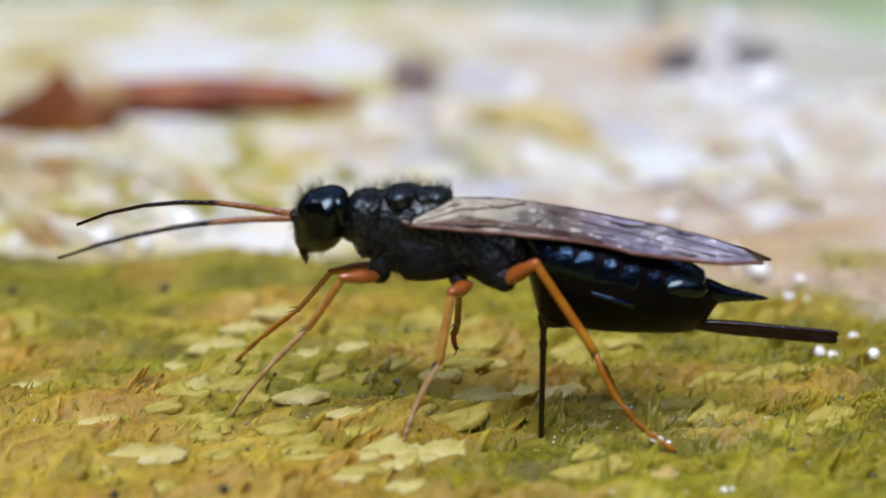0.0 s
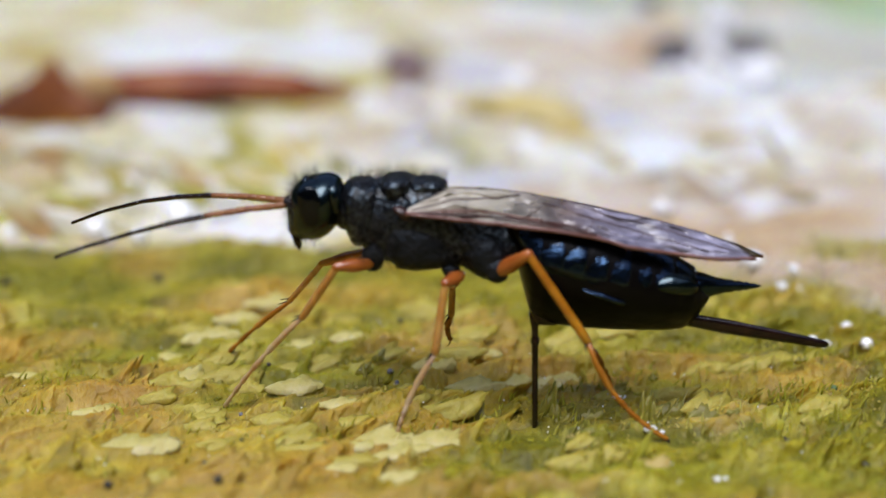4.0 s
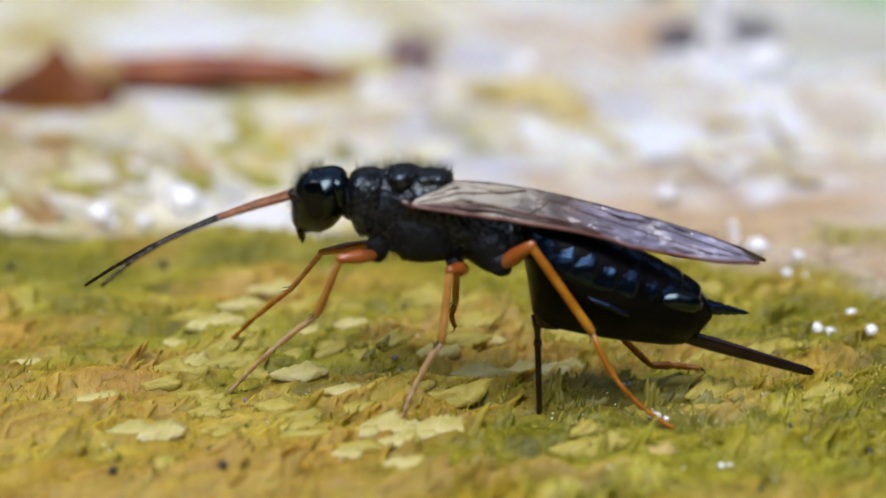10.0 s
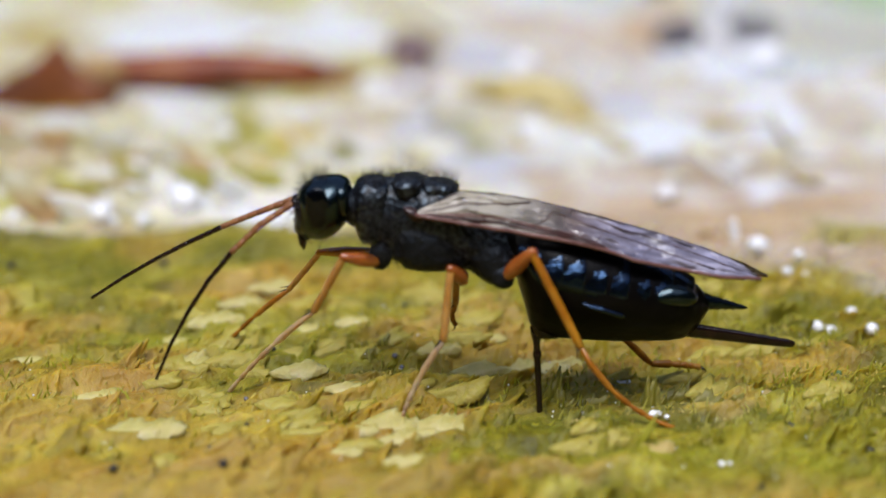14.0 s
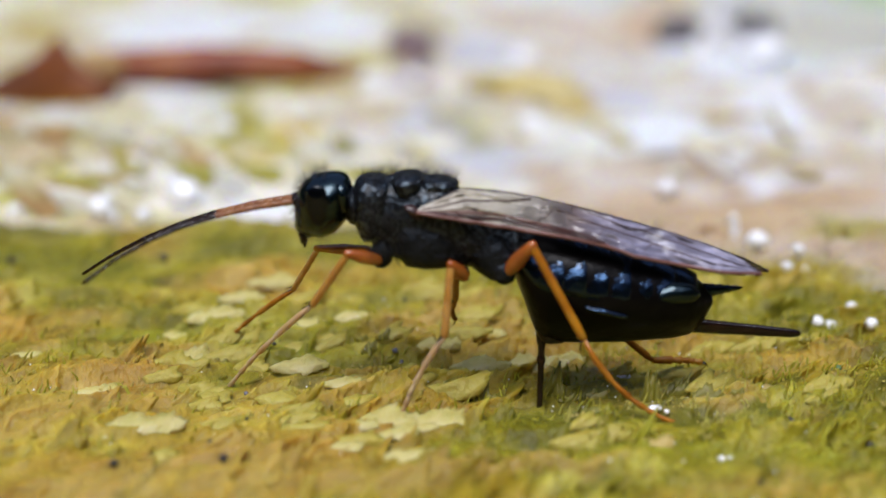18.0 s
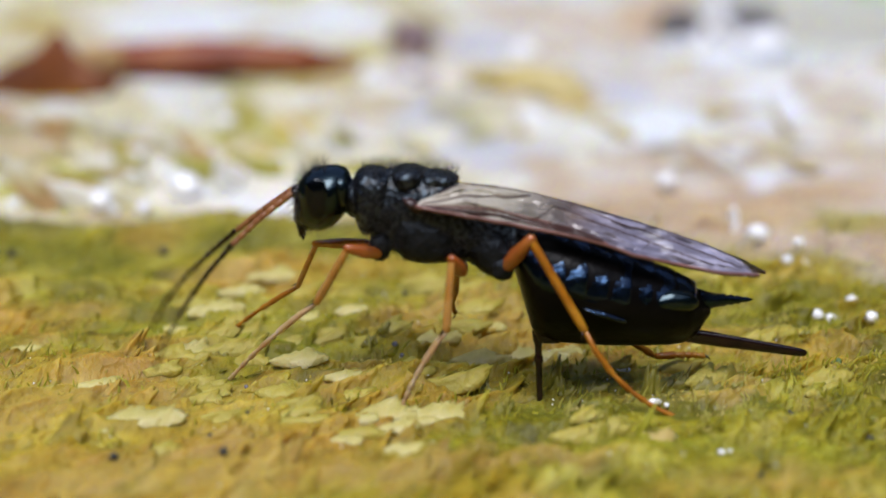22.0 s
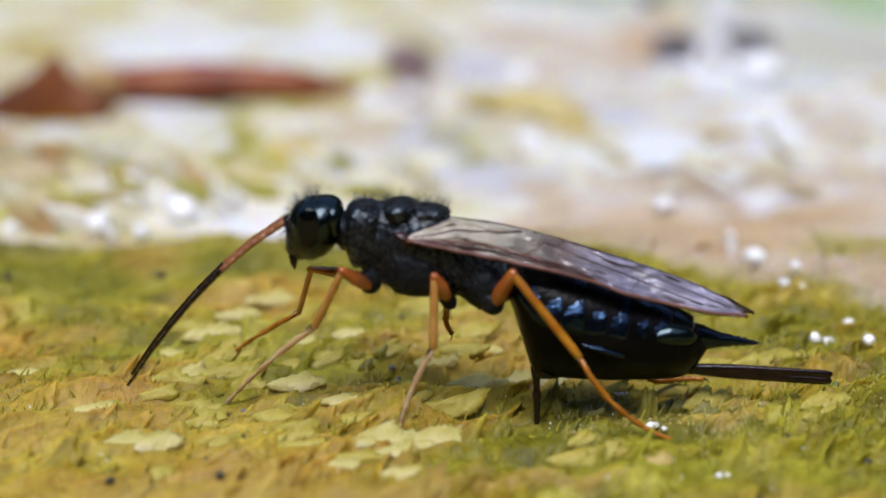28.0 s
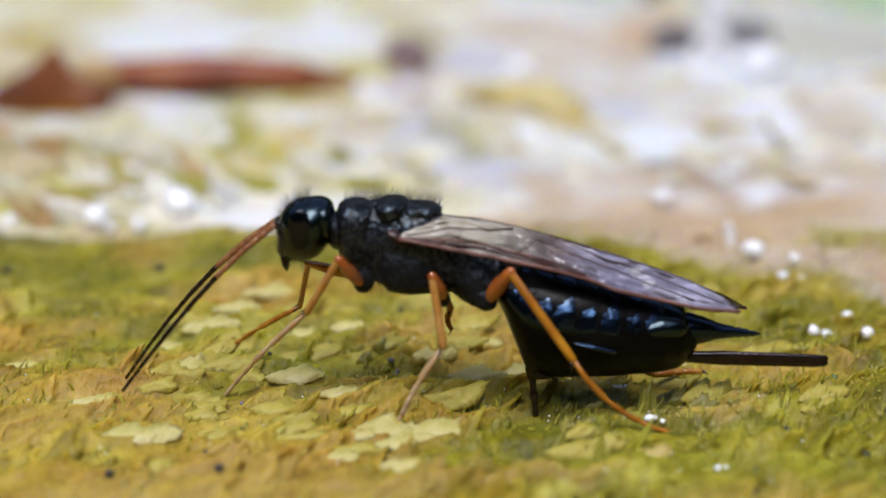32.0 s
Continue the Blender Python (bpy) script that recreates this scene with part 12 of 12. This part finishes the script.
    walk(LIMB["far_mid_tarsus"], [
        (0, seg(-3.5,2.37,4.03,-3.53,3.2,2.67)), (0.5, seg(-3.5,2.37,4.02,-3.53,3.2,2.67)), (1, seg(-3.5,2.37,4.02,-3.53,3.2,2.67)),
        (1.5, seg(-3.5,2.37,4.02,-3.53,3.2,2.67)), (2, seg(-3.5,2.37,4.02,-3.53,3.2,2.67)), (2.5, seg(-3.5,2.37,4.01,-3.53,3.2,2.67)),
        (3, seg(-3.5,2.37,4.01,-3.53,3.2,2.67)), (3.5, seg(-3.5,2.38,4.01,-3.53,3.2,2.67)), (5.5, seg(-3.51,2.38,4,-3.53,3.2,2.67)), (6, seg(-3.51,2.38,4,-3.53,3.2,2.67)),
        (6.5, seg(-3.51,2.38,4,-3.53,3.2,2.67)), (7, seg(-3.51,2.38,3.99,-3.53,3.2,2.67)), (7.5, seg(-3.51,2.38,3.99,-3.53,3.2,2.67)),
        (8, seg(-3.51,2.38,3.99,-3.53,3.2,2.67)), (8.5, seg(-3.51,2.38,3.99,-3.53,3.2,2.67)), (9, seg(-3.51,2.37,3.98,-3.53,3.2,2.67)),
        (9.5, seg(-3.51,2.36,3.97,-3.53,3.2,2.67)), (10, seg(-3.52,2.34,3.96,-3.53,3.2,2.67)), (10.5, seg(-3.52,2.33,3.95,-3.53,3.2,2.67)),
        (11, seg(-3.52,2.32,3.94,-3.53,3.2,2.67)), (11.5, seg(-3.52,2.31,3.94,-3.53,3.2,2.67)), (12, seg(-3.52,2.3,3.93,-3.53,3.2,2.67)),
        (12.5, seg(-3.52,2.29,3.92,-3.53,3.2,2.67)), (13, seg(-3.53,2.28,3.92,-3.53,3.2,2.67)), (13.5, seg(-3.53,2.27,3.91,-3.53,3.2,2.67)),
        (14, seg(-3.53,2.26,3.9,-3.53,3.2,2.67)), (14.5, seg(-3.53,2.26,3.9,-3.53,3.2,2.67)), (16.5, seg(-3.53,2.23,3.88,-3.53,3.2,2.67)),
        (17, seg(-3.53,2.22,3.87,-3.53,3.2,2.67)), (17.5, seg(-3.53,2.22,3.87,-3.53,3.2,2.67)), (18, seg(-3.54,2.21,3.86,-3.53,3.2,2.67)),
        (18.5, seg(-3.54,2.21,3.86,-3.53,3.2,2.67)), (19, seg(-3.54,2.2,3.85,-3.53,3.2,2.67)), (19.5, seg(-3.54,2.2,3.85,-3.53,3.2,2.67)),
        (20, seg(-3.54,2.2,3.85,-3.53,3.2,2.67)), (20.5, seg(-3.54,2.2,3.85,-3.53,3.2,2.67)), (21, seg(-3.54,2.2,3.85,-3.53,3.2,2.67)),
        (21.5, seg(-3.54,2.2,3.85,-3.53,3.2,2.67)), (22, seg(-3.54,2.2,3.85,-3.53,3.2,2.67)), (22.5, seg(-3.54,2.2,3.86,-3.53,3.2,2.67)),
        (23, seg(-3.54,2.2,3.86,-3.53,3.2,2.67)), (23.5, seg(-3.53,2.25,3.89,-3.53,3.2,2.67)), (24, seg(-3.54,2.31,3.94,-3.53,3.2,2.67)),
        (24.5, seg(-3.57,2.38,3.99,-3.53,3.2,2.67)), (25, seg(-3.59,2.38,4.01,-3.53,3.2,2.67)), (25.5, seg(-3.62,2.37,4.03,-3.53,3.2,2.67)),
        (27.5, seg(-3.73,2.35,4.12,-3.53,3.2,2.67)), (28, seg(-3.76,2.35,4.14,-3.53,3.2,2.67)), (28.5, seg(-3.75,2.36,4.11,-3.53,3.2,2.67)),
        (29, seg(-3.75,2.36,4.08,-3.53,3.2,2.67)), (29.5, seg(-3.75,2.37,4.05,-3.53,3.2,2.67)), (30, seg(-3.75,2.38,4.02,-3.53,3.2,2.67)),
        (30.5, seg(-3.75,2.39,3.99,-3.53,3.2,2.67)), (31, seg(-3.68,2.32,3.94,-3.53,3.2,2.67)), (31.5, seg(-3.6,2.25,3.89,-3.53,3.2,2.67)),
        (32, seg(-3.55,2.21,3.86,-3.53,3.2,2.67))])
    walk(LIMB["far_hind_tibia"], [
        (0, seg(-0.4,2.1,7.0,1.75,3,3.9)), (6, seg(-0.4,2.1,7.0,1.75,3,3.9)), (6.5, seg(0.12,2.19,6.9,2.2,3,3.8)), (8.5, seg(0.22,2.23,6.8,2.3,3,3.75)),
        (9, seg(1.15,2.33,5.1,3.72,3,2.24)), (13, seg(1.15,2.33,5.1,3.72,3,2.24)), (23, seg(1.05,2.34,4.5,3.75,3,1.65)), (28, seg(0.9,2.39,4.0,3.86,3,1.45)), (32, seg(0.9,2.4,3.9,3.86,3,1.35))])
    walk(LIMB["far_hind_metatarsus"], [
        (0, seg(1.75,3,3.9,2.7,3.4,2.15)), (6, seg(1.75,3,3.9,2.7,3.4,2.15)), (6.5, seg(2.2,3,3.8,3.15,3.4,2.1)), (8.5, seg(2.3,3,3.75,3.2,3.4,2.1)),
        (9, seg(3.72,3,2.24,5.13,3.4,0.78)), (13, seg(3.72,3,2.24,5.13,3.4,0.78)), (23, seg(3.75,3,1.65,5.35,3.4,0.55)), (28, seg(3.86,3,1.45,5.5,3.4,0.5)), (32, seg(3.86,3,1.35,5.5,3.4,0.46))])
    walk(LIMB["far_hind_tarsus"], [
        (0, seg(2.7,3.4,2.15,3.7,3.8,0.1)), (6, seg(2.7,3.4,2.15,3.7,3.8,0.1)), (6.5, seg(3.15,3.4,2.1,4.15,3.8,0.05)), (8.5, seg(3.2,3.4,2.1,4.2,3.8,0.05)),
        (9, seg(5.13,3.4,0.78,7.46,3.8,0.5)), (13, seg(5.13,3.4,0.78,7.46,3.8,0.48)), (23, seg(5.35,3.4,0.55,7.42,3.8,0.46)), (28, seg(5.4,3.4,0.5,7.41,3.8,0.46)), (32, seg(5.4,3.4,0.46,7.43,3.8,0.46))])


motions()
